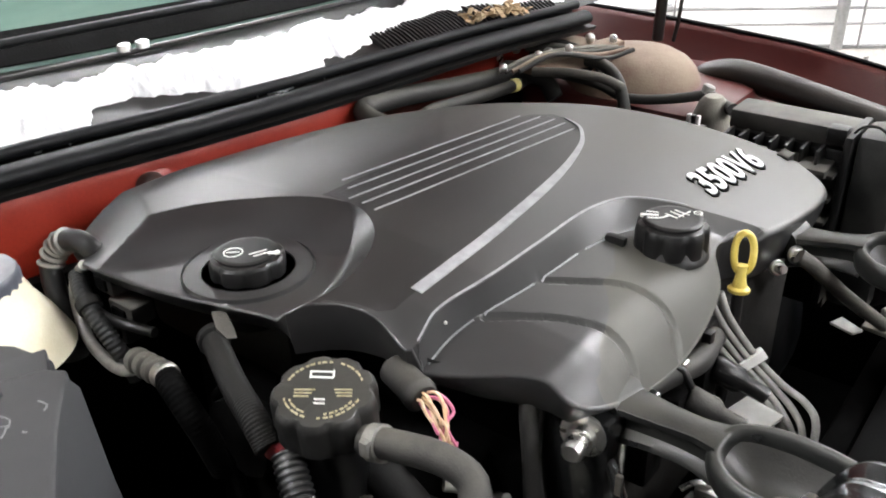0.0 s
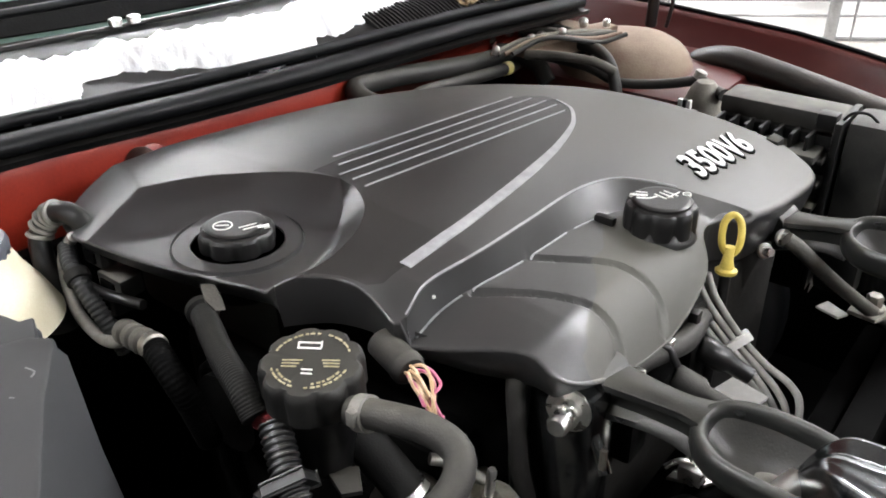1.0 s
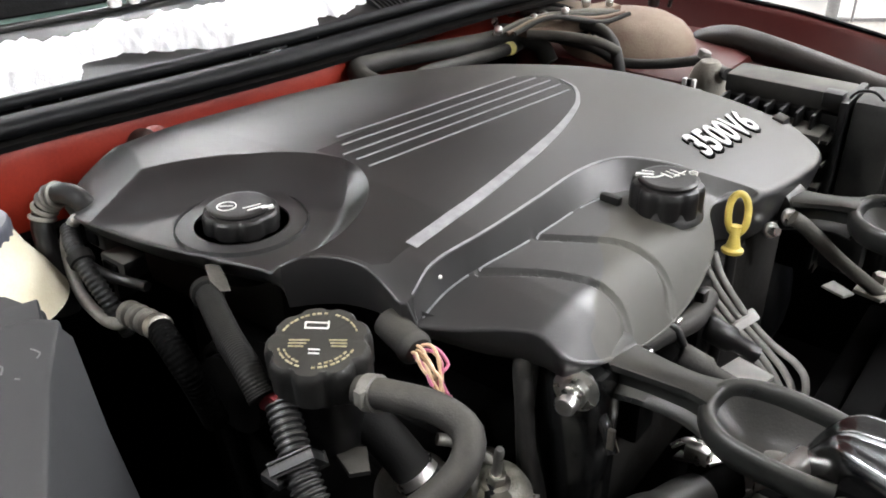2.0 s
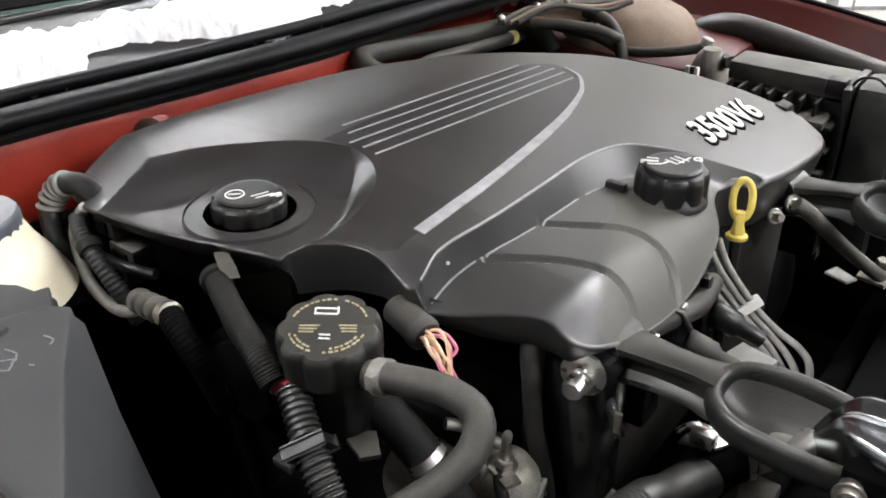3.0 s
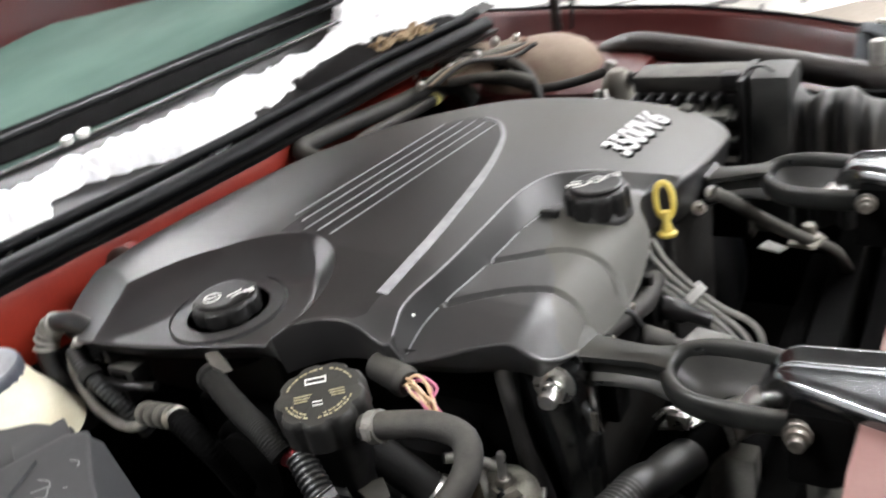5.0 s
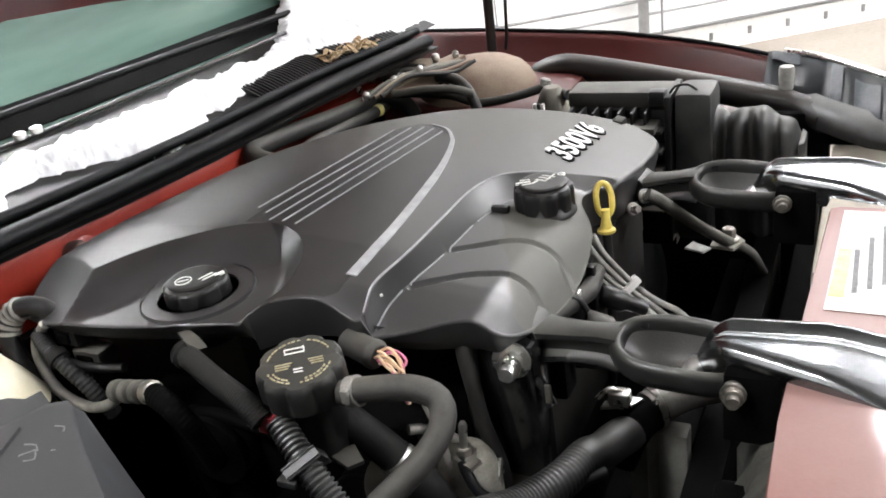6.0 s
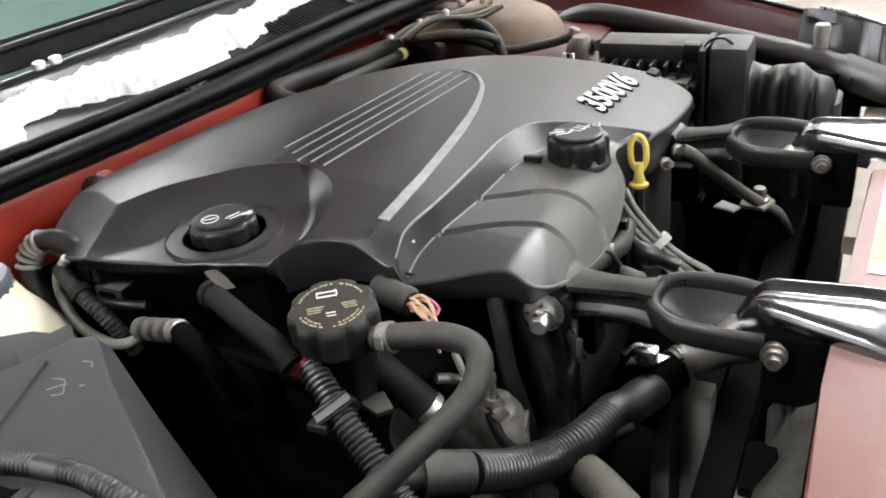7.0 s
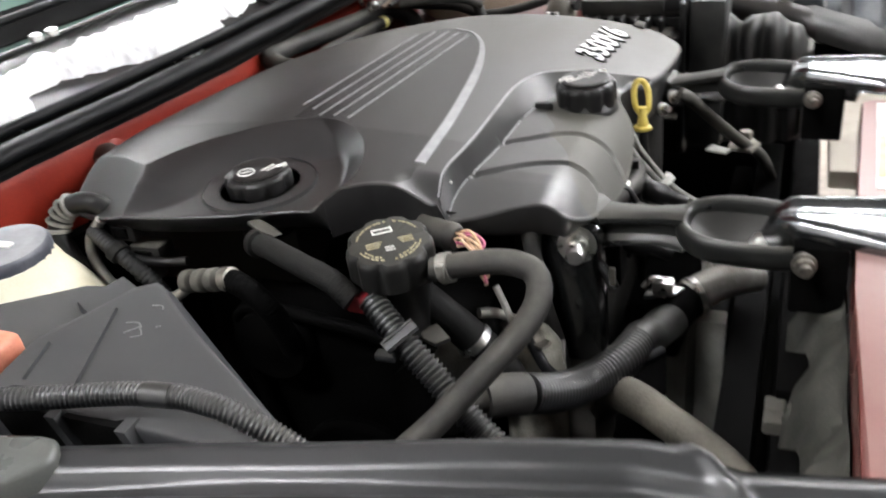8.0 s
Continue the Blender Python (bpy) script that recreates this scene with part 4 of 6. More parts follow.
def build_cover():
    """Top skin meshed along its own edges, a rounded rim and a tucked skirt."""
    ring = np.array([[p.x, p.y] for p in smooth_path([(x, y, 0) for x, y in OUT], 0.0045, True)])
    nu = len(ring)
    tang = np.roll(ring, -1, 0) - np.roll(ring, 1, 0)
    for _ in range(2):
        tang = (np.roll(tang, 1, 0) + 2 * tang + np.roll(tang, -1, 0)) / 4
    tang /= np.hypot(*tang.T)[:, None]
    outward = np.stack([tang[:, 1], -tang[:, 0]], 1)
    X, Y = ring.T
    rad = np.where((Y < 0.42) & (X < -0.33), 0.0022, np.where((X > -0.34) & (Y < 0.50), 0.0032, np.where((X > -0.26) & (Y > 0.78), 0.0075, np.where(X > -0.24, 0.0012, 0.014))))
    low = np.array([skirt_low(*p) for p in ring])
    tuck = np.where((X > -0.31) & (Y < 0.47), 0.013, np.where((X > -0.26) & (Y < 0.56), 0.020, np.where((Y < 0.36) & (X < -0.44), 0.022, np.where(Y < 0.45, 0.006, 0.009))))
    for _ in range(8):
        rad, low, tuck = ((np.roll(v, 1) + v + np.roll(v, -1)) / 3 for v in (rad, low, tuck))
    inset = ring - outward * rad[:, None]
    # skin
    lines = [np.array(l) for l in (REAR_EDGE + END_EDGE[1:], CREASE, PANEL_EDGE, INLAY + INLAY[:1], DUST_PATCH)]
    lines += [np.array(ring_pts(*FILLER, q, 0, 360, 72)) for q in (0.0420, 0.0429, 0.0590, 0.0610)]
    lines.append(PANEL_FOOT)
    for g in GROOVES:
        lines += [offset_line(g, o) for o in (-0.0065, -0.0035, 0.0, 0.0035, 0.0065)]
    pts, edges = [tuple(p) for p in inset], [(i, (i + 1) % nu) for i in range(nu)]
    fixed = []
    for l in lines:
        fine = [l[0]]
        for a, b in zip(l, l[1:]):
            k = max(1, int(np.hypot(*(b - a)) / 0.004))
            fine += [a + (b - a) * (i + 1) / k for i in range(k)]
        fine = np.array(fine)
        ok = seg_distance(fine, inset) < -0.0008
        for i, p in enumerate(fine):
            if ok[i]:
                if i and ok[i - 1]:
                    edges.append((len(pts) - 1, len(pts)))
                pts.append(tuple(p))
                fixed.append(p)
    s = 0.0028
    G = np.array([(-0.79 + s * (i + 0.5 * (j % 2)), 0.30 + s * 0.866 * j) for i in range(224) for j in range(308)])
    G = G[seg_distance(G, inset) < -0.0016]
    cells = {}
    for p in fixed:
        cells.setdefault((int(p[0] // 0.002), int(p[1] // 0.002)), []).append(p)
    for p in G:
        i, j = int(p[0] // 0.002), int(p[1] // 0.002)
        if all((p[0] - q[0]) ** 2 + (p[1] - q[1]) ** 2 > 2.2e-6 for a in (-1, 0, 1) for b in (-1, 0, 1) for q in cells.get((i + a, j + b), ())):
            pts.append(tuple(p))
    vs2, _, fs, origin, _, _ = delaunay_2d_cdt([Vector(p) for p in pts], edges, [list(range(nu))], 1, 1e-5)
    V = np.array([tuple(p) for p in vs2])
    vs = [(float(p[0]), float(p[1]), float(q)) for p, q in zip(V, cover_height(V))]
    fs = [tuple(f) for f in fs]
    first = [0] * nu
    for k, src in enumerate(origin):
        for o in src:
            if o < nu:
                first[o] = k
    # rim and skirt
    edge_z = cover_height(inset)
    rows = []
    for k in range(1, 7):
        a = k / 6 * math.pi / 2
        rows.append((inset + outward * (rad * math.sin(a))[:, None], edge_z - rad * (1 - math.cos(a))))
    last = rows[-1][1]
    low = np.minimum(low, last - 0.004)
    for t in (0.35, 0.7, 1.0):
        rows.append((ring - outward * (tuck * t ** 1.5)[:, None], last * (1 - t) + low * t))
    rows.append((ring - outward * (tuck + 0.003)[:, None], low))
    rows.append((ring - outward * (tuck + 0.005)[:, None], low + 0.02))
    prev = first
    for P, z in rows:
        here = list(range(len(vs), len(vs) + nu))
        vs += [(float(p[0]), float(p[1]), float(q)) for p, q in zip(P, z)]
        fs += [(prev[i], here[i], here[(i + 1) % nu], prev[(i + 1) % nu]) for i in range(nu) if prev[i] != prev[(i + 1) % nu]]
        prev = here
    return vs, [], fs


def ring_pts(cx, cy, r, a0, a1, n=8):
    return [(cx + r * math.cos(radians(a0 + (a1 - a0) * i / n)), cy + r * math.sin(radians(a0 + (a1 - a0) * i / n))) for i in range(n + 1)]


cover = thing("engine_cover", (-0.48, 0.66, 0.83), "dusty dark grey plastic engine cover with silver lines", "engine cover")
shell = part("shell", build_cover(), COVER, cover, "dark grey moulded shell, dusty at the far end", 20)
shell.data.materials.append(COVER_DARK)
shell.data.materials.append(COVER_DUST)
centres = np.array([[f.center.x, f.center.y] for f in shell.data.polygons]) + np.array([-0.48, 0.66])
zone = np.where(seg_distance(centres, INLAY) < 0, 1, 0)
zone[np.array([f.normal.z for f in shell.data.polygons]) < 0.3] = 0
zone[(seg_distance(centres, DUST_PATCH) < 0) & (seg_distance(centres, PANEL) < -0.014)] = 2
shell.data.polygons.foreach_set("material_index", zone.astype(np.int32))


def trim(pts, w, h, name="trim_line", taper=None, mat_=None):
    bm = bmesh.new()
    strip(bm, pts, w, h, cover_z, taper)
    return part(name, bm, mat_ or SILVER_LINE, cover)


# five thin lines, the wide sweep and silver edge lines that paint edge highlights
for a, b in (((-0.568, 0.558), (-0.550, 0.870)), ((-0.547, 0.545), (-0.528, 0.884)), ((-0.5275, 0.526), (-0.508, 0.887)), ((-0.509, 0.526), (-0.490, 0.884)), ((-0.489, 0.522), (-0.4705, 0.872))):
    trim([a, ((a[0] + b[0]) / 2, (a[1] + b[1]) / 2), b], 0.0025, 0.0010)
trim([(-0.368, 0.440), (-0.372, 0.50), (-0.378, 0.555), (-0.389, 0.63), (-0.399, 0.69), (-0.412, 0.752), (-0.428, 0.808), (-0.444, 0.848), (-0.470, 0.885), (-0.500, 0.900)], 0.0128, 0.0012,
     "sweep_line", lambda t: 1.0 if t < 0.5 else 1.0 - 0.75 * (t - 0.5) / 0.5)
trim([(-0.3345, 0.400), (-0.3408, 0.443), (-0.3378, 0.505), (-0.3408, 0.592), (-0.3438, 0.681), (-0.3322, 0.7398), (-0.3065, 0.7688), (-0.2785, 0.7870)], 0.0028, 0.0007, "edge_glint_line", lambda t: min(1.0, 0.6 + 3 * t) * (1 if t < 0.75 else 1 - 2.4 * (t - 0.75)))
def foot_line(y0, y1):
    """A silver line painting the highlight along the foot of the step to the front panel."""
    k = [i for i, p in enumerate(PANEL_FOOT) if y0 <= p[1] <= y1]
    trim([tuple(PANEL_FOOT[i] + np.array([0.0014, 0])) for i in k], 0.0019, 0.0008, "edge_glint_line")


for y0, y1 in ((0.405, 0.474), (0.478, 0.557), (0.562, 0.637), (0.643, 0.69)):
    foot_line(y0, y1)
part("screw", turned([(0.0016, 0), (0.0016, 0.003), (0.0, 0.0036)], (-0.3375, 0.438, 0.893), (0.9, -0.3, 0.5), 12), STEEL, cover)

# lettering, over a shifted black copy that paints its shadow
scale_x = 0.0
ex, ey = Vector((0.010, 0.142, 0)).normalized(), Vector((-0.042, 0.016, 0)).normalized()
for bold, rise, material, name in ((0.0028, 0.0008, SHADE_BLACK, "letter_shadow"), (0.0012, 0.0020, BADGE, "lettering")):
    bm = text_mesh("3500V6", 0.060, 0.0008, bold)
    xs = [v.co.x for v in bm.verts]
    if not scale_x:
        scale_x, left = 0.144 / (max(xs) - min(xs)), min(xs)
    shift = Vector((0.0022, -0.0012, 0)) if name == "letter_shadow" else Vector()
    for v in bm.verts:
        p = Vector((-0.270, 0.833, 0)) + shift + ex * ((v.co.x - left) * scale_x) + ey * (v.co.y * 0.044 / 0.0437)
        v.co = Vector((p.x, p.y, cover_z(p.x, p.y) + rise + v.co.z))
    part(name, bm, material, cover, "raised silver lettering 3500V6" if name == "lettering" else "", 30)

# two dusty clips near the rim
part("rim_clip", prism(bmesh.new(), [(-0.262, 1.022), (-0.246, 1.018), (-0.243, 1.030), (-0.258, 1.036)], 0.856, lambda p, q: 0.866 + 0.3 * (q - 1.02), 0.001), COVER, cover)


def lobed(count, depth, rows):
    return lambda a, k: 1 - depth * (0.5 + 0.5 * math.cos(count * a)) ** 3 if k in rows else 1


def knob_cap(name, at, r, h, label, lobes=8, axis=(0, 0, 1), mat_=None):
    """A screw cap with grip lobes and a raised top disc."""
    c = thing(name, at, label, "cap")
    m = mat_ or BLACK
    part("grip", turned([(r * 0.9, 0), (r, h * 0.06), (r, h * 0.62), (r * 0.985, h * 0.75), (r * 0.93, h * 0.84), (r * 0.80, h * 0.88), (r * 0.78, h * 0.88)], at, axis, 96, lobed(lobes, 0.085, (1, 2, 3, 4))), m, c, "", 30)
    part("top_disc", turned([(r * 0.80, h * 0.84), (r * 0.80, h * 0.95), (r * 0.74, h * 0.99), (r * 0.66, h * 0.985), (0, h * 0.985)], at, axis, 48), m, c)
    return c


def mark(parent, at, pts, z, w=0.0016, mat_=None, n=1):
    """A printed stroke: a flat band on a cap's top."""
    bm = bmesh.new()
    strip(bm, pts, w, 0.0006, lambda x, y: z)
    part("print_mark", bm, mat_ or WHITE_MARK, parent)


# filler cap in the recess, with its neck and dark well
cap1 = knob_cap("coolant_filler", (-0.535, 0.398, 0.892), 0.0352, 0.025, "black lobed coolant cap in the cover recess", 8)
part("neck", turned([(0.030, -0.045), (0.030, 0.002), (0.0, 0.002)], (-0.535, 0.398, 0.8915), (0, 0, 1), 32), SHADE_BLACK, cap1)
CAP_TOP = 0.892 + 0.025 * 0.985
mark(cap1, None, ring_pts(-0.541, 0.388, 0.0085, 0, 360, 14), CAP_TOP, 0.0013)
mark(cap1, None, [(-0.546, 0.384), (-0.537, 0.392)], CAP_TOP, 0.0013)
for o in (0.0, 0.006):
    mark(cap1, None, [(-0.526 + o, 0.394), (-0.520 + o, 0.410)], CAP_TOP, 0.0015)
mark(cap1, None, [(-0.513, 0.405), (-0.509, 0.415)], CAP_TOP, 0.004)
part("well_ring", turned([(0.0592, 0.8960), (0.0602, 0.9004), (0.0614, 0.8960)], (-0.535, 0.398, 0), (0, 0, 1), 48), COVER, cover)

# oil filler cap on the front panel
zc = 0.865
cap2 = knob_cap("oil_cap", (-0.262, 0.712, zc), 0.0370, 0.037, "black lobed oil filler cap with white print", 9)
part("collar", turned([(0.039, -0.004), (0.038, 0.002), (0.036, 0.004), (0.034, 0.010)], (-0.262, 0.712, zc + 0.001), (0, 0, 1), 40), BLACK, cap2)
part("tab", cube(-0.318, -0.296, 0.676, 0.686, zc + 0.006, zc + 0.016, 0.003), BLACK, cap2)
tz = zc + 0.037 * 0.986
for pts, w in (([(-0.292, 0.700), (-0.276, 0.708)], 0.004), ([(-0.283, 0.697), (-0.272, 0.703), (-0.268, 0.712)], 0.0025), ([(-0.290, 0.709), (-0.279, 0.714)], 0.002),
               ([(-0.272, 0.715), (-0.258, 0.712)], 0.0022), ([(-0.270, 0.722), (-0.254, 0.719)], 0.0018), ([(-0.268, 0.728), (-0.251, 0.725)], 0.0018), ([(-0.258, 0.715), (-0.254, 0.734)], 0.0016)):
    mark(cap2, None, pts, tz, w)
mark(cap2, None, ring_pts(-0.246, 0.735, 0.004, 0, 360, 10), tz, 0.0014)

# yellow dipstick handle on its tube
dip = thing("dipstick", (-0.198, 0.752, 0.70), "yellow ring-handled oil dipstick in a dark tube", "dipstick")
face = Vector((0.55, -0.80, 0.25)).normalized()
dside = Vector((0, 0, 1)).cross(face).normalized()
dup = (Vector((0, 0, 1)) - face * face.z).normalized()
cring = Vector((-0.2045, 0.7665, 0.853))
bm = bmesh.new()
tube(bm, [cring + dside * (0.0100 * math.sin(2 * math.pi * k / 16)) + dup * (0.019 * math.cos(2 * math.pi * k / 16) + (0.004 if math.cos(2 * math.pi * k / 16) > 0 else 0)) for k in range(16)], 0.0038, 10, closed=True, step=0.003)
ringp = part("ring_handle", bm, YELLOW, dip)
part("stem", turned([(0.0065, 0), (0.0075, 0.006), (0.006, 0.012), (0.005, 0.02), (0.006, 0.028)], (-0.2015, 0.7585, 0.816), (-0.05, 0.12, 1), 20), YELLOW, dip)
part("flange", turned([(0.0105, 0), (0.0115, 0.0015), (0.0115, 0.004), (0.009, 0.006)], (-0.2015, 0.7585, 0.814), (-0.05, 0.12, 1), 24), YELLOW, dip)
part("tube", hose([(-0.201, 0.757, 0.815), (-0.198, 0.750, 0.77), (-0.196, 0.742, 0.70), (-0.20, 0.735, 0.60)], 0.0062, 10), BLACK, dip)


# ---------------------------------------------------------------- near end of the engine
ps = thing("steering_reservoir", (-0.345, 0.308, 0.80), "black steering fluid reservoir with a printed lobed cap", "reservoir")
pat, paxis = Vector((-0.345, 0.308, 0.872)), Vector((0.06, -0.10, 1)).normalized()
part("cap", turned([(0.036, 0), (0.0395, 0.003), (0.0395, 0.024), (0.0385, 0.029), (0.036, 0.032), (0.033, 0.0325), (0.0, 0.0325)], pat, paxis, 96, lobed(9, 0.10, (1, 2, 3, 4))), CAP_DUSTY, ps, "dusty black cap with worn yellow print", 30)
part("body", turned([(0.020, -0.075), (0.027, -0.065), (0.030, -0.03), (0.032, -0.004), (0.034, 0.0)], pat, paxis, 40), BLACK, ps)
part("spout", hose([(-0.322, 0.305, 0.865), (-0.300, 0.303, 0.879)], 0.008, 12), BLACK, ps)
q = Vector((0, 0, 1)).rotation_difference(paxis).to_matrix()


def cap_print(pts, w, mat_=YELLOW_PRINT):
    bm = bmesh.new()
    strip(bm, [(x * 0.77 - y * 0.64, x * 0.64 + y * 0.77) for x, y in pts], w * 0.85, 0.0006, lambda x, y: 0.0326)
    for v in bm.verts:
        v.co = pat + q @ v.co
    part("print_mark", bm, mat_, ps)


for r, a0, a1 in ((0.0285, 15, 70), (0.0285, 80, 165), (0.0285, 195, 255), (0.0250, 200, 250), (0.0285, 265, 345), (0.0250, 275, 330)):
    n = int((a1 - a0) / 9)
    for k in range(n):
        cap_print(ring_pts(0, 0, r, a0 + 9 * k, a0 + 9 * k + 5 + 2 * (k % 2), 2), 0.0020)
for u, v, w, d in ((-0.002, 0.0135, 0.017, 0.0018), (-0.002, 0.0195, 0.017, 0.0018)):
    cap_print([(u - w / 2, v), (u + w / 2, v - 0.002)], d, WHITE_MARK)
for x in (-0.0105, 0.0065):
    cap_print([(x, 0.0125), (x, 0.0195)], 0.0018, WHITE_MARK)
for k in range(3):
    cap_print([(-0.021, 0.001 - 0.0032 * k), (-0.006 - 0.002 * k, 0.000 - 0.0032 * k)], 0.0014)
    cap_print([(0.008 + 0.001 * k, -0.001 - 0.0032 * k), (0.021, -0.002 - 0.0032 * k)], 0.0014)
for v in (-0.0095, -0.0135):
    cap_print([(-0.006, v), (0.002, v - 0.001)], 0.0014, WHITE_MARK)

# thick rubber hose that leaves the reservoir, bends round and comes back down
h1 = thing("return_hose", (-0.25, 0.25, 0.75), "dusty grey rubber hose bent back on itself", "hose")
part("hose", hose([(-0.303, 0.303, 0.879), (-0.275, 0.306, 0.886), (-0.240, 0.312, 0.889), (-0.215, 0.312, 0.882), (-0.207, 0.297, 0.868), (-0.214, 0.272, 0.853), (-0.235, 0.235, 0.836), (-0.265, 0.19, 0.812), (-0.30, 0.14, 0.79), (-0.34, 0.08, 0.75)], 0.0112, 18), RUBBER, h1, "", 60)
part("clamp", turned([(0.0128, -0.005), (0.0136, -0.005), (0.0136, 0.005), (0.0128, 0.005)], (-0.291, 0.304, 0.882), (1, 0.1, 0.3), 28), ALU, h1)
part("clamp_ear", cube(-0.2945, -0.2875, 0.288, 0.294, 0.880, 0.893, 0.001), ALU, h1)

# corrugated conduit below the cap, with its clip and a red tag
h2 = thing("wiring_conduit", (-0.31, 0.25, 0.79), "black corrugated wiring conduit with a grey clip", "conduit")
part("conduit", hose([(-0.352, 0.272, 0.862), (-0.335, 0.262, 0.850), (-0.312, 0.250, 0.834), (-0.285, 0.24, 0.812), (-0.25, 0.225, 0.785), (-0.20, 0.21, 0.75)], 0.0125, 16, rib=0.0022, pitch=0.0052), CORRUGATED, h2, "", 50)
part("clip", cube(-0.0155, 0.0155, -0.0145, 0.0145, -0.004, 0.004, 0.002, Matrix.Translation((-0.318, 0.253, 0.838)) @ Vector((0, 0, 1)).rotation_difference(Vector((0.7, -0.35, -0.5))).to_matrix().to_4x4()), CORRUGATED, h2, "grey clip")
part("clip_tab", cube(-0.337, -0.318, 0.233, 0.243, 0.827, 0.834, 0.002), CORRUGATED, h2)
part("red_tag", cube(-0.378, -0.358, 0.270, 0.282, 0.846, 0.864, 0.003), RED_PLASTIC, h2, "red plastic lock tag")

# hose elbow under the reservoir
h3 = thing("pump_hose", (-0.31, 0.34, 0.74), "black rubber elbow with a bright clamp", "hose")
part("hose", hose([(-0.345, 0.325, 0.845), (-0.325, 0.335, 0.815), (-0.300, 0.345, 0.782), (-0.270, 0.350, 0.745), (-0.255, 0.36, 0.70)], 0.017, 16), HOSE_BLACK, h3, "", 60)
part("clamp", turned([(0.0175, -0.004), (0.0190, -0.004), (0.0190, 0.004), (0.0175, 0.004)], (-0.292, 0.347, 0.771), (0.6, 0.15, -0.75), 28), STEEL, h3)
part("bracket", prism(bmesh.new(), [(-0.335, 0.30), (-0.305, 0.288), (-0.295, 0.30), (-0.315, 0.318)], 0.805, 0.809, 0.001), DUSTY_BLACK, h3)

# black hose and the pale pipe with its fitting, by the near side
h4 = thing("air_hose", (-0.43, 0.30, 0.82), "black finely ribbed rubber hose", "hose")
part("hose", hose([(-0.505, 0.328, 0.873), (-0.475, 0.312, 0.877), (-0.43, 0.290, 0.878), (-0.39, 0.275, 0.874), (-0.37, 0.27, 0.86)], 0.0112, 16, rib=0.0005, pitch=0.0026), HOSE_BLACK, h4, "", 60)
part("end_ring", turned([(0.0105, -0.006), (0.0140, -0.004), (0.0140, 0.004), (0.0105, 0.006)], (-0.498, 0.324, 0.874), (0.85, -0.45, 0.1), 24), HOSE_BLACK, h4)
part("lug", prism(bmesh.new(), [(-0.516, 0.338), (-0.492, 0.324), (-0.476, 0.322), (-0.470, 0.328), (-0.484, 0.336), (-0.508, 0.347)], 0.885, lambda p, q: 0.889 - 0.25 * max(0, p + 0.49), 0.0012), CAST_DULL, h4, "dull metal lug")

h5 = thing("cooling_pipe", (-0.58, 0.29, 0.78), "pale bent metal pipe with a ringed fitting and black sleeve", "pipe")
part("pipe", hose([(-0.690, 0.322, 0.885), (-0.709, 0.318, 0.862), (-0.710, 0.314, 0.835), (-0.682, 0.304, 0.812), (-0.635, 0.297, 0.806), (-0.590, 0.290, 0.822), (-0.555, 0.287, 0.848)], 0.0058, 12), ALU, h5, "pale oxidised pipe")
for t in (0.0, 0.33, 0.66, 1.0):
    p = Vector((-0.562, 0.287, 0.846)).lerp(Vector((-0.505, 0.277, 0.862)), t)
    part("fitting_ring", turned([(0.009, -0.007), (0.0115, -0.0055), (0.0120, 0.0), (0.0115, 0.0055), (0.009, 0.007)], p, (0.9, -0.17, 0.26), 24), CAST_DULL if t < 0.9 else STEEL_DIRTY, h5)
part("sleeve", hose([(-0.505, 0.277, 0.862), (-0.486, 0.272, 0.859), (-0.469, 0.270, 0.847), (-0.460, 0.274, 0.825), (-0.458, 0.285, 0.78)], 0.0115, 14, rib=0.0006, pitch=0.004), SHADE_BLACK, h5, "black braided sleeve", 60)

# ribbed plug at the rear corner of the cover
h6 = thing("corner_plug", (-0.735, 0.318, 0.83), "pale ribbed connector plug beside the cover corner", "connector")
elbow = smooth_path([(-0.732, 0.308, 0.832), (-0.754, 0.318, 0.862), (-0.747, 0.329, 0.886), (-0.726, 0.335, 0.896), (-0.706, 0.338, 0.894), (-0.690, 0.342, 0.880)], 0.004)
part("elbow", hose([tuple(p) for p in elbow], 0.0112, 16, smoothed=False), BLACK, h6)
for k in range(5):
    p, d = elbow[10 + 2 * k], elbow[11 + 2 * k] - elbow[9 + 2 * k]
    part("rib", turned([(0.0105, -0.0026), (0.0135, -0.0018), (0.0142, 0.0), (0.0135, 0.0018), (0.0105, 0.0026)], p, d, 24), WIRE_GREY, h6)
part("body", hose([(-0.732, 0.308, 0.836), (-0.720, 0.302, 0.815), (-0.712, 0.300, 0.78)], 0.014, 12), BRAID_BLACK, h6)
# Each socket's hollow is a black block, its shade given as colour.
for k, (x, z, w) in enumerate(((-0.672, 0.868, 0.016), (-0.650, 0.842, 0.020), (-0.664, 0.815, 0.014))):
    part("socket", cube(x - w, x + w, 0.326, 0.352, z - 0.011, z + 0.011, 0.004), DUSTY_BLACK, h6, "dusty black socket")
    part("cell_shade", cube(x - w * 0.6, x + w * 0.5, 0.3235, 0.327, z - 0.006, z + 0.006, 0.001), SHADE_BLACK, h6)
part("harness", hose([(-0.700, 0.318, 0.872), (-0.672, 0.305, 0.866), (-0.645, 0.300, 0.850), (-0.625, 0.302, 0.825), (-0.615, 0.31, 0.79)], 0.009, 12, rib=0.0012, pitch=0.005), BRAID_BLACK, h6, "dark ribbed harness", 50)
part("harness_branch", hose([(-0.655, 0.302, 0.858), (-0.640, 0.312, 0.846), (-0.620, 0.322, 0.840), (-0.595, 0.326, 0.842)], 0.005, 10), BLACK, h6)
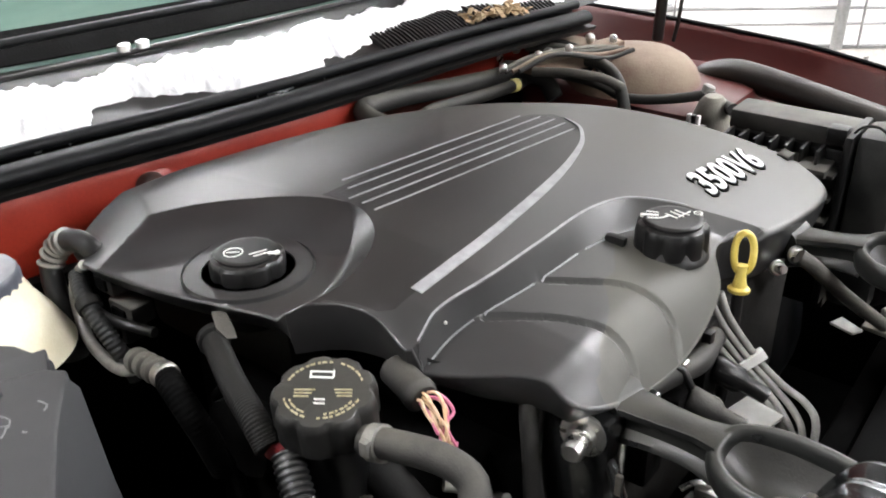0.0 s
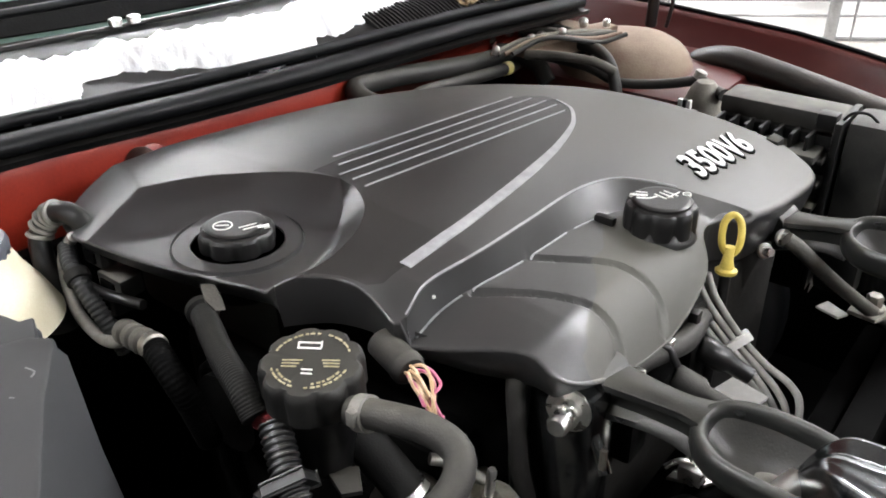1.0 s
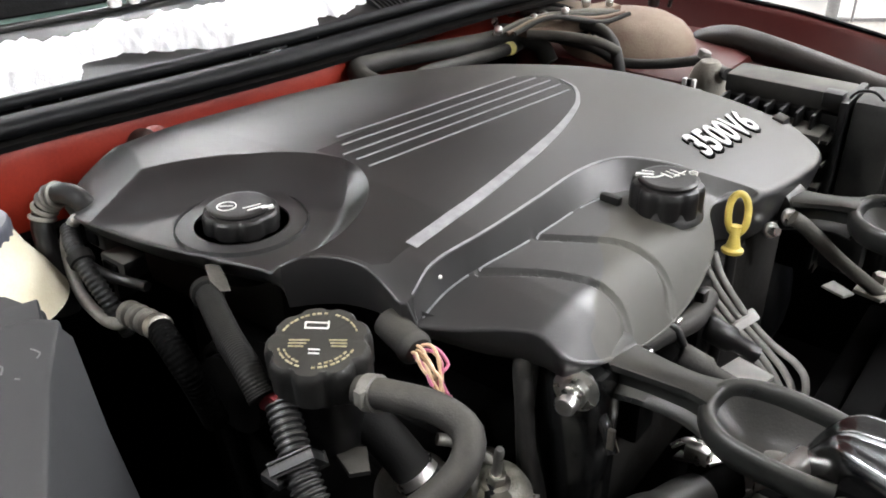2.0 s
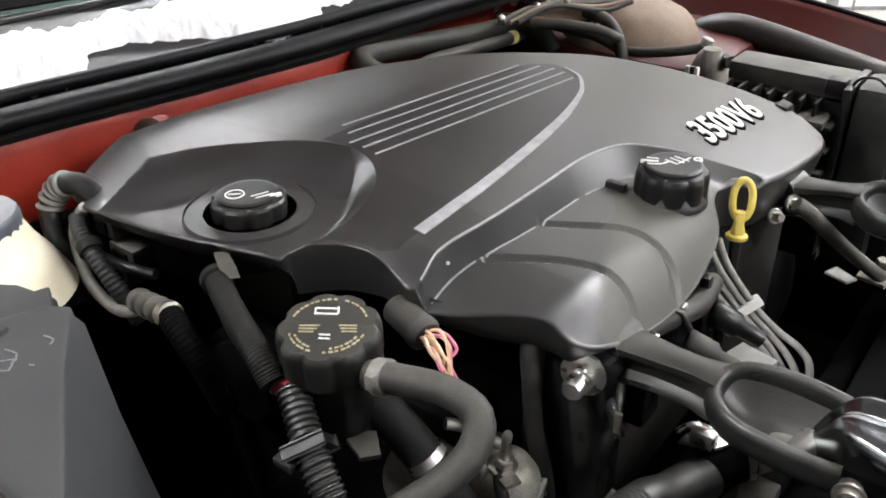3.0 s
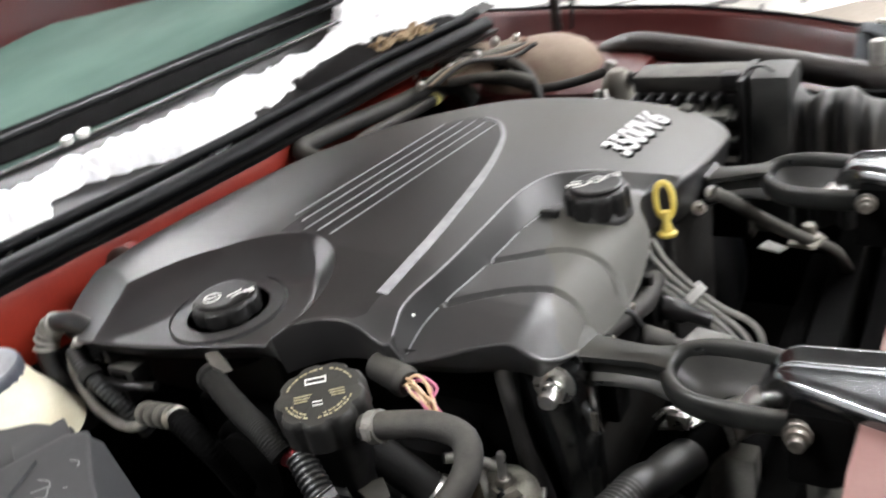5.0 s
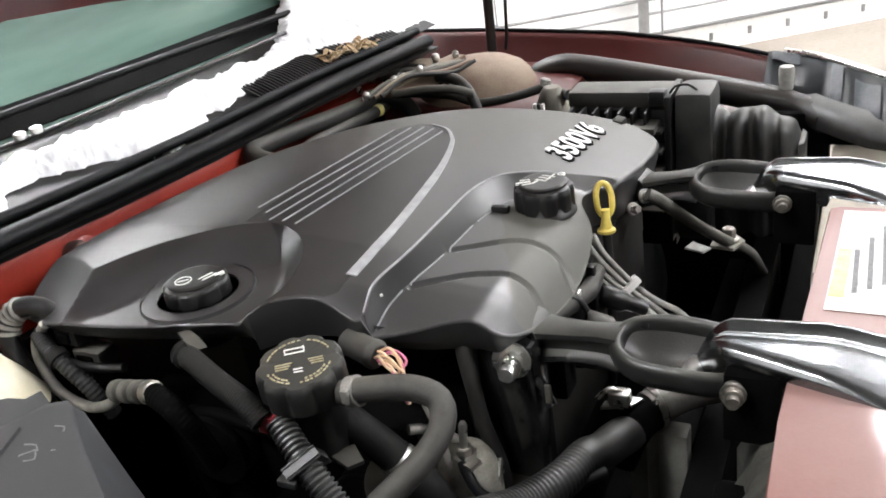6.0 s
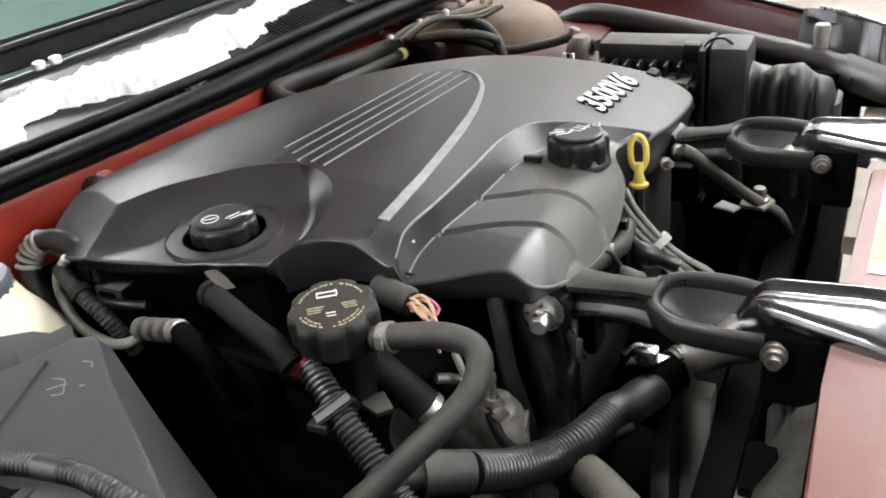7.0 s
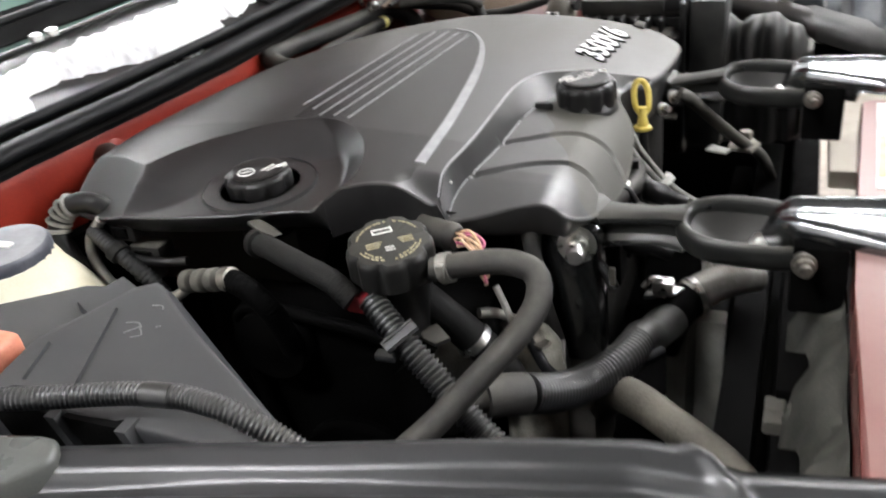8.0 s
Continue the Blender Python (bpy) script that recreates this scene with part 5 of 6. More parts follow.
part("harness_clip", turned([(0.008, -0.006), (0.012, -0.005), (0.012, 0.005), (0.008, 0.006)], (-0.660, 0.3025, 0.860), (0.85, -0.2, -0.5), 20), HOSE_BLACK, h6)

# connector with pink and tan wires
h7 = thing("wire_plug", (-0.30, 0.385, 0.84), "grey connector with bare pink and tan wires", "connector")
part("body", turned([(0.009, -0.03), (0.0135, -0.028), (0.0135, 0.004), (0.0145, 0.006), (0.0145, 0.012), (0.011, 0.016), (0.0, 0.016)], (-0.324, 0.380, 0.868), (0.88, -0.28, -0.05), 20), RUBBER, h7)
for k in range(10):
    a = k * 2.4
    o = Vector((0, math.cos(a), math.sin(a))) * (0.003 + 0.0006 * k)
    s = Vector((-0.308, 0.375, 0.868)) + o
    turn = Vector((0.004 * math.sin(k * 1.9), 0.004 * math.cos(k * 2.3), 0.003 * math.sin(k * 2.9)))
    part("wire", hose([s, s + Vector((0.012, -0.004, 0.003)) + turn, s + Vector((0.021, -0.007, -0.004)) + turn * 1.5, s + Vector((0.026, -0.008, -0.016)) - turn, s + Vector((0.029, -0.010, -0.031)) + turn * 0.5, s + Vector((0.022, 0.004, -0.044))], 0.0014, 6, step=0.003), PINK if k % 4 == 0 else COPPER, h7)

# grey box cover, beside the tank
gb = thing("relay_box", (-0.48, 0.10, 0.55), "grey textured plastic relay box cover with chalk marks", "relay box")
TOPZ = 0.905


def lid_z(x, y):
    return TOPZ - 0.05 * max(0.0, x + 0.53)


# flat lid with rounded edges and a skirt that flares down towards the engine
LID = [(-0.520, 0.2075), (-0.536, 0.196), (-0.551, 0.159), (-0.571, 0.113), (-0.566, 0.075), (-0.560, 0.050), (-0.28, 0.050), (-0.28, 0.055), (-0.35, 0.098), (-0.46, 0.166), (-0.511, 0.2035)]
SKIRT = [(-0.280, 0.163, 0.60), (-0.350, 0.175, 0.69), (-0.460, 0.1945, 0.836), (-0.509, 0.209, 0.890)]
ring = [p for a, b in zip(LID, LID[1:] + LID[:1]) for p in [(a[0] + (b[0] - a[0]) * t / 8, a[1] + (b[1] - a[1]) * t / 8) for t in range(8)]]
lv, lf = [], []
mid = Vector((-0.47, 0.11))
for k, (f, d) in enumerate(((0.0, 0), (0.35, 0), (0.65, 0), (0.90, 0), (0.965, 0.0004), (0.985, 0.0016), (1.0, 0.005), (1.004, 0.02), (1.01, 0.30))):
    for x, y in ring:
        p = mid.lerp(Vector((x, y)), f)
        lv.append((p.x, p.y, lid_z(p.x, p.y) - d if d < 0.1 else 0.60))
for k in range(8):
    for i in range(len(ring)):
        j = (i + 1) % len(ring)
        lf.append((k * len(ring) + i, k * len(ring) + j, (k + 1) * len(ring) + j, (k + 1) * len(ring) + i))
part("lid", (lv, [], lf), GREY_BOX, gb, "", 50)
bm = bmesh.new()
top = [bm.verts.new((x, y - 0.001, lid_z(x, y) - 0.0025)) for x, y in LID[7:]]
low = [bm.verts.new(p) for p in SKIRT]
inner = [bm.verts.new((p[0] - 0.004, p[1] - 0.03, p[2] - 0.01)) for p in SKIRT]
for i in range(3):
    bm.faces.new((top[i], top[i + 1], low[i + 1], low[i]))
    bm.faces.new((low[i], low[i + 1], inner[i + 1], inner[i]))
part("skirt", bm, GREY_BOX, gb)
part("flap", prism(bmesh.new(), [(-0.534, 0.200), (-0.567, 0.216), (-0.582, 0.172), (-0.552, 0.156)], 0.60, 0.8985, 0.003), GREY_BOX, gb)
part("base_flange", prism(bmesh.new(), [(-0.565, 0.218), (-0.610, 0.210), (-0.700, 0.15), (-0.66, 0.09), (-0.572, 0.108), (-0.56, 0.15)], 0.60, 0.887, 0.004), GREY_BOX, gb)
for a, b in (((-0.552, 0.108), (-0.535, 0.058)), ((-0.528, 0.160), (-0.490, 0.062)), ((-0.535, 0.062), (-0.490, 0.066))):
    bm = bmesh.new()
    strip(bm, [a, ((a[0] + b[0]) / 2, (a[1] + b[1]) / 2), b], 0.0075, 0.0032, lid_z)
    part("rib", bm, GREY_BOX, gb)
for pts in ([(-0.506, 0.148), (-0.496, 0.151), (-0.489, 0.146)], [(-0.499, 0.136), (-0.491, 0.147)], [(-0.491, 0.146), (-0.483, 0.138), (-0.490, 0.133)], [(-0.478, 0.150), (-0.475, 0.152)], [(-0.500, 0.174), (-0.491, 0.176), (-0.487, 0.171)]):
    bm = bmesh.new()
    strip(bm, pts, 0.0015, 0.0006, lid_z)
    part("chalk_mark", bm, CHALK, gb)
# Recesses between the bars: black slabs in place of their shade.
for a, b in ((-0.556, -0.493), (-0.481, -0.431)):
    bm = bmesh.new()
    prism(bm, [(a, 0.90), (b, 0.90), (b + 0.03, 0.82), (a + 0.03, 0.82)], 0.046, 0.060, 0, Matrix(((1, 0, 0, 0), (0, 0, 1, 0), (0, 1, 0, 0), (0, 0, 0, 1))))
    part("slot_shade", bm, SHADE_BLACK, gb)
for a in (-0.490, -0.427):
    bm = bmesh.new()
    prism(bm, [(a - 0.004, 0.901), (a + 0.005, 0.901), (a + 0.035, 0.82), (a + 0.026, 0.82)], 0.042, 0.058, 0, Matrix(((1, 0, 0, 0), (0, 0, 1, 0), (0, 1, 0, 0), (0, 0, 0, 1))))
    part("bar", bm, GREY_BOX, gb)
part("terminal", cube(-0.616, -0.584, 0.086, 0.116, 0.875, 0.910, 0.011, None, 3), ORANGE, gb, "orange terminal cover")

h8 = thing("loom_conduit", (-0.45, 0.06, 0.88), "grey corrugated loom conduit lying over the box", "conduit")
part("conduit", hose([(-0.66, -0.02, 0.915), (-0.60, 0.0, 0.926), (-0.54, 0.018, 0.928), (-0.50, 0.030, 0.926), (-0.46, 0.046, 0.923), (-0.424, 0.058, 0.922), (-0.383, 0.064, 0.922), (-0.345, 0.064, 0.916), (-0.31, 0.067, 0.895), (-0.285, 0.072, 0.865), (-0.27, 0.08, 0.83)], 0.0085, 14, rib=0.0011, pitch=0.0036), CORRUGATED, h8, "", 50)
part("tape", turned([(0.0084, -0.010), (0.0088, -0.010), (0.0088, 0.010), (0.0084, 0.010)], (-0.40, 0.0622, 0.922), (1, 0.12, 0), 24), CORRUGATED, h8, "black tape wrap")

# cream washer tank with its grey cap
tank = thing("coolant_tank", (-0.66, 0.22, 0.55), "cream plastic fluid tank with a blue grey cap", "tank")
bm = bmesh.new()
box(bm, -0.82, -0.672, 0.12, 0.252, 0.55, 0.850, 0.03, None, 4)
part("body", bm, CREAM, tank, "", 50)
part("neck", turned([(0.082, -0.06), (0.068, -0.03), (0.056, -0.01), (0.052, 0.0), (0.047, 0.012)], (-0.727, 0.226, 0.880), (0, 0, 1), 40), CREAM, tank)
part("cap", turned([(0.044, 0), (0.047, 0.002), (0.047, 0.013), (0.044, 0.017), (0.030, 0.019), (0.0, 0.019)], (-0.727, 0.228, 0.888), (0, 0, 1), 48, lobed(24, 0.03, (1, 2))), CAP_BLUE, tank, "blue grey screw cap with a painted lit top")
part("cap_bar", cube(-0.744, -0.710, 0.224, 0.232, 0.9062, 0.9095, 0.001), WHITE_PLASTIC, tank)


# ---------------------------------------------------------------- front of the engine
def engine_strut(y, eng, label):
    """A torque strut: engine fork, open bowl-shaped loop and the shiny bracket bolted to the front panel."""
    s = thing("engine_strut", (-0.05, y, 0.79), label, "engine strut", group="engine torque struts")
    z = 0.838
    e = Vector(eng)
    tip = Vector((-0.112, y + 0.008, z))
    along = (tip - e).normalized()
    across = Vector((-along.y, along.x, 0)).normalized()

    def beam(u, v):
        """Tapered casting: flat crown, rounded flanges and a hollow web on both sides."""
        prof = [(0.0, 0.012), (0.75, 0.012), (1.0, 0.009), (1.0, 0.003), (0.55, -0.002), (0.50, -0.016), (0.95, -0.021), (1.0, -0.027), (0.7, -0.031), (0.0, -0.031)]
        prof = prof + [(-a, b) for a, b in prof[-2:0:-1]]
        a, b = prof[round(v * len(prof)) % len(prof)]
        half = 0.0205 - 0.0070 * math.sin(min(1, u * 1.25) * math.pi / 2) + 0.004 * max(0, u - 0.8) / 0.2
        p = e.lerp(tip, u) + across * (a * half)
        return (p.x, p.y, p.z + b * (1.0 - 0.15 * math.sin(u * math.pi)))

    part("arm", sheet(25, 19, beam), STRUT_BLACK, s, "", 50)
    part("fork", turned([(0.010, -0.020), (0.0185, -0.018), (0.0185, 0.018), (0.010, 0.020)], e + Vector((-0.004, 0, 0)), (0.25, 1, 0), 24), STRUT_BLACK, s)
    loop = [(-0.116, y + 0.004, z), (-0.110, y + 0.022, z + 0.001), (-0.090, y + 0.031, z + 0.002), (-0.058, y + 0.034, z + 0.002), (-0.020, y + 0.030, z), (0.004, y + 0.018, z - 0.004), (0.006, y - 0.014, z - 0.004), (-0.015, y - 0.026, z - 0.002), (-0.055, y - 0.029, z), (-0.090, y - 0.025, z), (-0.110, y - 0.012, z)]
    bm = bmesh.new()
    tube(bm, [(a, b, c - 0.006 + 0.22 * (b - y)) for a, b, c in loop], 0.0070, 14, closed=True, step=0.005, flat=2.1)
    part("loop", bm, STRUT_BLACK, s, "", 60)
    part("bowl", sheet(48, 8, lambda u, v: (-0.055 + (0.062 * (1 - 0.75 * v)) * math.cos(2 * math.pi * u), y + 0.003 + (0.028 * (1 - 0.75 * v)) * math.sin(2 * math.pi * u), z + 0.001 + 0.0075 * (1 - 0.75 * v) * math.sin(2 * math.pi * u) - 0.026 * math.sin(v * math.pi / 2)), True), DUSTY_BLACK, s, "dusty grey bowl", 60)
    part("bush", turned([(0.006, -0.014), (0.0105, -0.013), (0.0105, 0.013), (0.006, 0.014)], (-0.045, y - 0.004, z - 0.020), (0.3, 1, 0.2), 20), STEEL, s, "worn metal bush")

    def plate(u, v):
        """Pressed bracket: two crowned ribs, a hollow between them and a broad near facet that flares and sinks to the front."""
        far, ridge, low = 0.030 + 0.018 * u, -0.003 + 0.016 * u, -0.008 - 0.050 * u
        side = [(far + 0.007, -0.030), (far + 0.005, -0.010), (far, -0.002), (far - 0.006, 0.0), (far - 0.012, -0.003), (ridge + 0.013, -0.0055), (ridge + 0.005, -0.001), (ridge, 0.0), (ridge - 0.004, -0.001), (low + 0.006, -0.001 - 0.11 * (ridge - low - 0.010)), (low + 0.001, -0.004 - 0.11 * (ridge - low - 0.010)), (low - 0.002, -0.012), (low - 0.003, -0.026), (low - 0.003, -0.034)]
        at = v * (len(side) - 1)
        k = min(int(at), len(side) - 2)
        o = side[k][0] + (at - k) * (side[k + 1][0] - side[k][0])
        h = side[k][1] + (at - k) * (side[k + 1][1] - side[k][1])
        open_up = 0.30 + 0.70 * min(1, u * 6) ** 0.55
        end = max(0, u - 0.55) / 0.45
        sink = 0.0145 * end * end * (3 - 2 * end)
        nose = 0.034 * max(0, 1 - u * 6) ** 2.2
        return (-0.044 + 0.183 * u, y + 0.010 + (o - 0.010) * open_up, max(0.8615 + h * (1 - 0.45 * end) - nose - sink, 0.840 if u > 0.5 else 0))

    part("bracket", slab(40, 49, plate, (0, 0, -0.0025)), BRACKET, s, "glossy black pressed bracket", 60)
    for o in (-0.026, 0.028):
        part("mount_bolt", bolt_head((0.125, y + 0.016 + o, 0.8475), (0, 0, 1), 0.0075, 0.008), STEEL_DIRTY, s)
    part("bolt", turned([(0.008, -0.06), (0.008, 0.0), (0.0112, 0.001), (0.0112, 0.0035), (0.0088, 0.004), (0.0088, 0.010), (0.0058, 0.0105), (0.0058, 0.017), (0.0, 0.018)], (-0.004, y - 0.042, 0.830), (0.12, -1, 0.05), 24), STEEL_DIRTY, s)
    part("bracket_foot", cube(-0.014, 0.034, y - 0.034, y + 0.048, 0.77, 0.842, 0.004), SHADE_BLACK, s)
    return s


engine_strut(0.486, (-0.207, 0.508, 0.826), "black engine strut with glossy bracket, below the cover corner")
engine_strut(0.876, (-0.190, 0.892, 0.822), "black engine strut with glossy bracket, beside the air box")

# big bright bolt and its black bracket below the cover's front corner
bk = thing("engine_bracket", (-0.22, 0.46, 0.70), "black engine bracket with a bright bolt", "bracket")
part("plate", cube(-0.262, -0.195, 0.468, 0.512, 0.66, 0.832, 0.010), BLACK_GLOSS, bk)
part("bolt", turned([(0.0195, 0), (0.0200, 0.004), (0.0125, 0.0045), (0.0125, 0.0140), (0.0095, 0.0145), (0.0095, 0.028), (0.0075, 0.031), (0.0, 0.031)], (-0.218, 0.469, 0.815), (0.15, -1, 0.05), 6 * 4, lambda a, k: 1 - 0.07 * (math.cos(3 * a) ** 2) if k in (2, 3) else 1), STEEL, bk, "bright zinc bolt")
part("arm", hose([(-0.235, 0.49, 0.80), (-0.20, 0.478, 0.79), (-0.180, 0.468, 0.765)], 0.006, 8), BLACK_GLOSS, bk)
part("tab", cube(-0.1845, -0.1785, 0.462, 0.466, 0.772, 0.793, 0.001), STEEL_DIRTY, bk)
part("cover_stud", bolt_head((-0.190, 0.842, 0.808), (0.7, -0.6, 0.3), 0.006, 0.014), STEEL, bk)
part("cover_stud", bolt_head((-0.180, 0.868, 0.816), (0.8, -0.5, 0.3), 0.007, 0.016), STEEL, bk)

# fuel rail details under the front edge of the cover
fr = thing("ignition_rail", (-0.19, 0.62, 0.70), "grimy ignition coils and rail below the cover", "ignition coils")
part("rail", hose([(-0.212, 0.545, 0.806), (-0.203, 0.585, 0.806), (-0.192, 0.64, 0.798), (-0.200, 0.70, 0.790)], 0.0115, 12), RUBBER, fr)
for k, y in enumerate((0.545, 0.605, 0.665)):
    part("coil", cube(-0.215, -0.185, y - 0.018, y + 0.018, 0.725, 0.785, 0.006), SHADE_BLACK, fr)
    part("boot", turned([(0.010, 0), (0.0135, 0.004), (0.0135, 0.03), (0.009, 0.036), (0.009, 0.06)], (-0.188, y + 0.004, 0.778), (0.80, 0.35, -0.45), 18), BLACK if k != 1 else RUBBER, fr)
    part("clip", cube(-0.200, -0.190, y - 0.004, y + 0.008, 0.802, 0.817, 0.002), STEEL if k < 2 else BLACK, fr)
part("hook", hose([(-0.216, 0.586, 0.838), (-0.213, 0.585, 0.826), (-0.204, 0.592, 0.817), (-0.192, 0.600, 0.812), (-0.182, 0.602, 0.795)], 0.004, 8), BLACK, fr)
part("spark_shield", turned([(0.008, 0), (0.012, 0.003), (0.012, 0.02), (0.007, 0.026)], (-0.182, 0.655, 0.728), (0.3, -0.2, 0.9), 16), STEEL, fr)
# Added white sheet in place of bright ground seen through the gap.
part("lit_gap_sheet", prism(bmesh.new(), [(-0.185, 0.690), (-0.138, 0.690), (-0.128, 0.735), (-0.170, 0.745)], lambda x, y: 0.697, lambda x, y: 0.701), WHITE_PLASTIC, fr, "added white sheet for the lit background behind the wires")

# spark plug wires held by a tie
wb = thing("plug_wires", (-0.17, 0.74, 0.66), "bundle of grey ignition wires held by a pale tie", "wires")
for k in range(4):
    o = Vector((0.0044, 0.0043, 0.0043)) * (k - 1.5)
    part("wire", hose([Vector((-0.222, 0.722, 0.812)) + o * 1.6, Vector((-0.206, 0.728, 0.785)) + o * 1.2, Vector((-0.177, 0.750, 0.737)) + o, Vector((-0.150, 0.757, 0.710)) + o * 1.1, Vector((-0.128, 0.755, 0.690)) + o * (1.1 + 0.25 * k), Vector((-0.113, 0.745, 0.672)) + o * (1.1 + 0.3 * k), Vector((-0.105, 0.735, 0.62)) + o * 1.3], 0.0040, 8), WIRE_GREY, wb)
part("tie", cube(-0.019, 0.019, -0.006, 0.006, -0.0055, 0.0055, 0.002, Matrix.Translation((-0.176, 0.749, 0.741)) @ Vector((1, 0, 0)).rotation_difference(Vector((0.58, 0.56, 0.56))).to_matrix().to_4x4()), WHITE_PLASTIC, wb, "pale plastic tie")

# wiring loom and small tube towards the far side
lt = thing("vacuum_tube", (-0.11, 0.90, 0.62), "dusty grey tube running down past the far strut", "tube")
part("tube", hose([(-0.165, 0.825, 0.838), (-0.152, 0.835, 0.826), (-0.125, 0.885, 0.775), (-0.095, 0.955, 0.715), (-0.065, 1.03, 0.655), (-0.05, 1.07, 0.60)], 0.0085, 10), CAST_DULL, lt)
part("bracket", prism(bmesh.new(), [(-0.112, 0.965), (-0.078, 0.960), (-0.066, 0.990), (-0.085, 1.012), (-0.110, 1.000)], 0.692, 0.697, 0.002), CAST_PALE, lt, "pale metal bracket plate")
part("stud", bolt_head((-0.088, 0.985, 0.697), (0, 0, 1), 0.010, 0.02), STEEL_DIRTY, lt)
part("plate", prism(bmesh.new(), [(-0.140, 0.925), (-0.112, 0.915), (-0.104, 0.930), (-0.132, 0.945)], 0.709, 0.712, 0.001), WIRE_GREY, lt)

# radiator hose: ribbed sleeve, bend, clamp and grey neck
rh = thing("radiator_hose", (-0.18, 0.45, 0.62), "thick black radiator hose with a ribbed sleeve and clamp", "hose")
part("sleeve", hose([(-0.228, 0.298, 0.757), (-0.210, 0.340, 0.727), (-0.190, 0.390, 0.703), (-0.168, 0.436, 0.697), (-0.158, 0.475, 0.693)], 0.0195, 20, rib=0.0011, pitch=0.0055), CORRUGATED, rh, "ribbed black sleeve", 50)
part("cuff", hose([(-0.256, 0.270, 0.770), (-0.245, 0.280, 0.767), (-0.228, 0.298, 0.757)], 0.0195, 20), RUBBER, rh, "dusty grey cuff")
part("plug", hose([(-0.276, 0.252, 0.776), (-0.252, 0.273, 0.769)], 0.0125, 16), RUBBER, rh)
part("hose", hose([(-0.162, 0.462, 0.694), (-0.156, 0.490, 0.688), (-0.151, 0.520, 0.670), (-0.145, 0.560, 0.655), (-0.140, 0.590, 0.640)], 0.0205, 20, rfun=lambda t: 0.0188 + 0.004 * t), CORRUGATED, rh, "", 60)
part("elbow", hose([(-0.148, 0.560, 0.625), (-0.140, 0.592, 0.640), (-0.131, 0.618, 0.645), (-0.118, 0.638, 0.647)], 0.0235, 20), SHADE_BLACK, rh)
part("clamp", turned([(0.0236, -0.004), (0.0252, -0.004), (0.0252, 0.004), (0.0236, 0.004)], (-0.118, 0.638, 0.648), (0.75, 0.62, 0.1), 32), STEEL, rh)
part("neck", hose([(-0.125, 0.630, 0.647), (-0.101, 0.660, 0.650), (-0.075, 0.690, 0.645), (-0.050, 0.715, 0.635)], 0.022, 18, rfun=lambda t: 0.0235 - 0.004 * t), ALU, rh, "pale neck")
part("clamp_screw", cube(-0.162, -0.138, 0.590, 0.608, 0.676, 0.694, 0.003), STEEL, rh)
part("clamp_tab", prism(bmesh.new(), [(-0.172, 0.592), (-0.138, 0.604), (-0.128, 0.620), (-0.150, 0.622), (-0.170, 0.606)], 0.668, 0.672, 0.001), STEEL, rh)
part("clamp_wire", hose([(-0.172, 0.585, 0.690), (-0.160, 0.592, 0.700), (-0.148, 0.602, 0.688), (-0.150, 0.600, 0.668)], 0.003, 8), STEEL, rh)


rc = thing("ground_cable", (-0.23, 0.40, 0.66), "black cable with a bright stud and terminal", "cable")
part("stud", turned([(0.0042, 0), (0.0042, 0.030), (0.003, 0.033), (0.0, 0.033)], (-0.250, 0.400, 0.752), (0.12, -0.05, 1), 14), STEEL, rc)
part("nut", bolt_head((-0.251, 0.401, 0.742), (0.12, -0.05, 1), 0.0085, 0.012), STEEL_DIRTY, rc)
part("cable", hose([(-0.255, 0.400, 0.742), (-0.243, 0.385, 0.735), (-0.228, 0.380, 0.715), (-0.205, 0.395, 0.695), (-0.17, 0.43, 0.685), (-0.13, 0.47, 0.69)], 0.0058, 10), RUBBER_DARK, rc)
part("terminal", prism(bmesh.new(), [(-0.262, 0.392), (-0.236, 0.382), (-0.230, 0.396), (-0.256, 0.408)], 0.739, 0.743, 0.001), STEEL_DIRTY, rc)
part("boss", turned([(0.034, 0.60), (0.034, 0.70), (0.030, 0.722), (0.022, 0.736), (0.012, 0.742), (0.0, 0.742)], (-0.256, 0.412, 0), (0, 0, 1), 28), PUMP_CAST, rc, "pale cast boss")

bits = thing("pump_casting", (-0.24, 0.42, 0.60), "dull cast aluminium pump casting with bolts", "casting")
part("casting", cube(-0.30, -0.19, 0.415, 0.52, 0.52, 0.66, 0.02), CAST_DULL, bits)
part("housing", turned([(0.020, 0), (0.034, 0.006), (0.036, 0.03), (0.030, 0.045), (0.018, 0.05), (0.0, 0.05)], (-0.325, 0.385, 0.705), (0.5, -0.6, 0.55), 28), CAST_DULL, bits, "dusty pump housing")
part("flange", prism(bmesh.new(), [(-0.345, 0.425), (-0.318, 0.398), (-0.285, 0.392), (-0.262, 0.412), (-0.250, 0.455), (-0.285, 0.478), (-0.335, 0.470)], 0.640, lambda p, q: 0.712 - 0.25 * (q - 0.40), 0.005), PUMP_CAST, bits, "pale cast flange")
for a in (0.2, 1.3, 2.5, 3.9, 5.2):
    c, d = math.cos(a), math.sin(a)
    part("rib", hose([(-0.302 + 0.014 * c, 0.432 + 0.012 * d, 0.716), (-0.302 + 0.034 * c, 0.432 + 0.030 * d, 0.708), (-0.302 + 0.044 * c, 0.432 + 0.038 * d, 0.690)], 0.0042, 8), PUMP_CAST, bits)
part("hub", turned([(0.018, 0), (0.018, 0.018), (0.014, 0.022), (0.008, 0.022), (0.007, 0.012), (0.0, 0.012)], (-0.302, 0.432, 0.700), (0.1, -0.2, 1), 24), STEEL_DIRTY, bits, "worn metal hub")
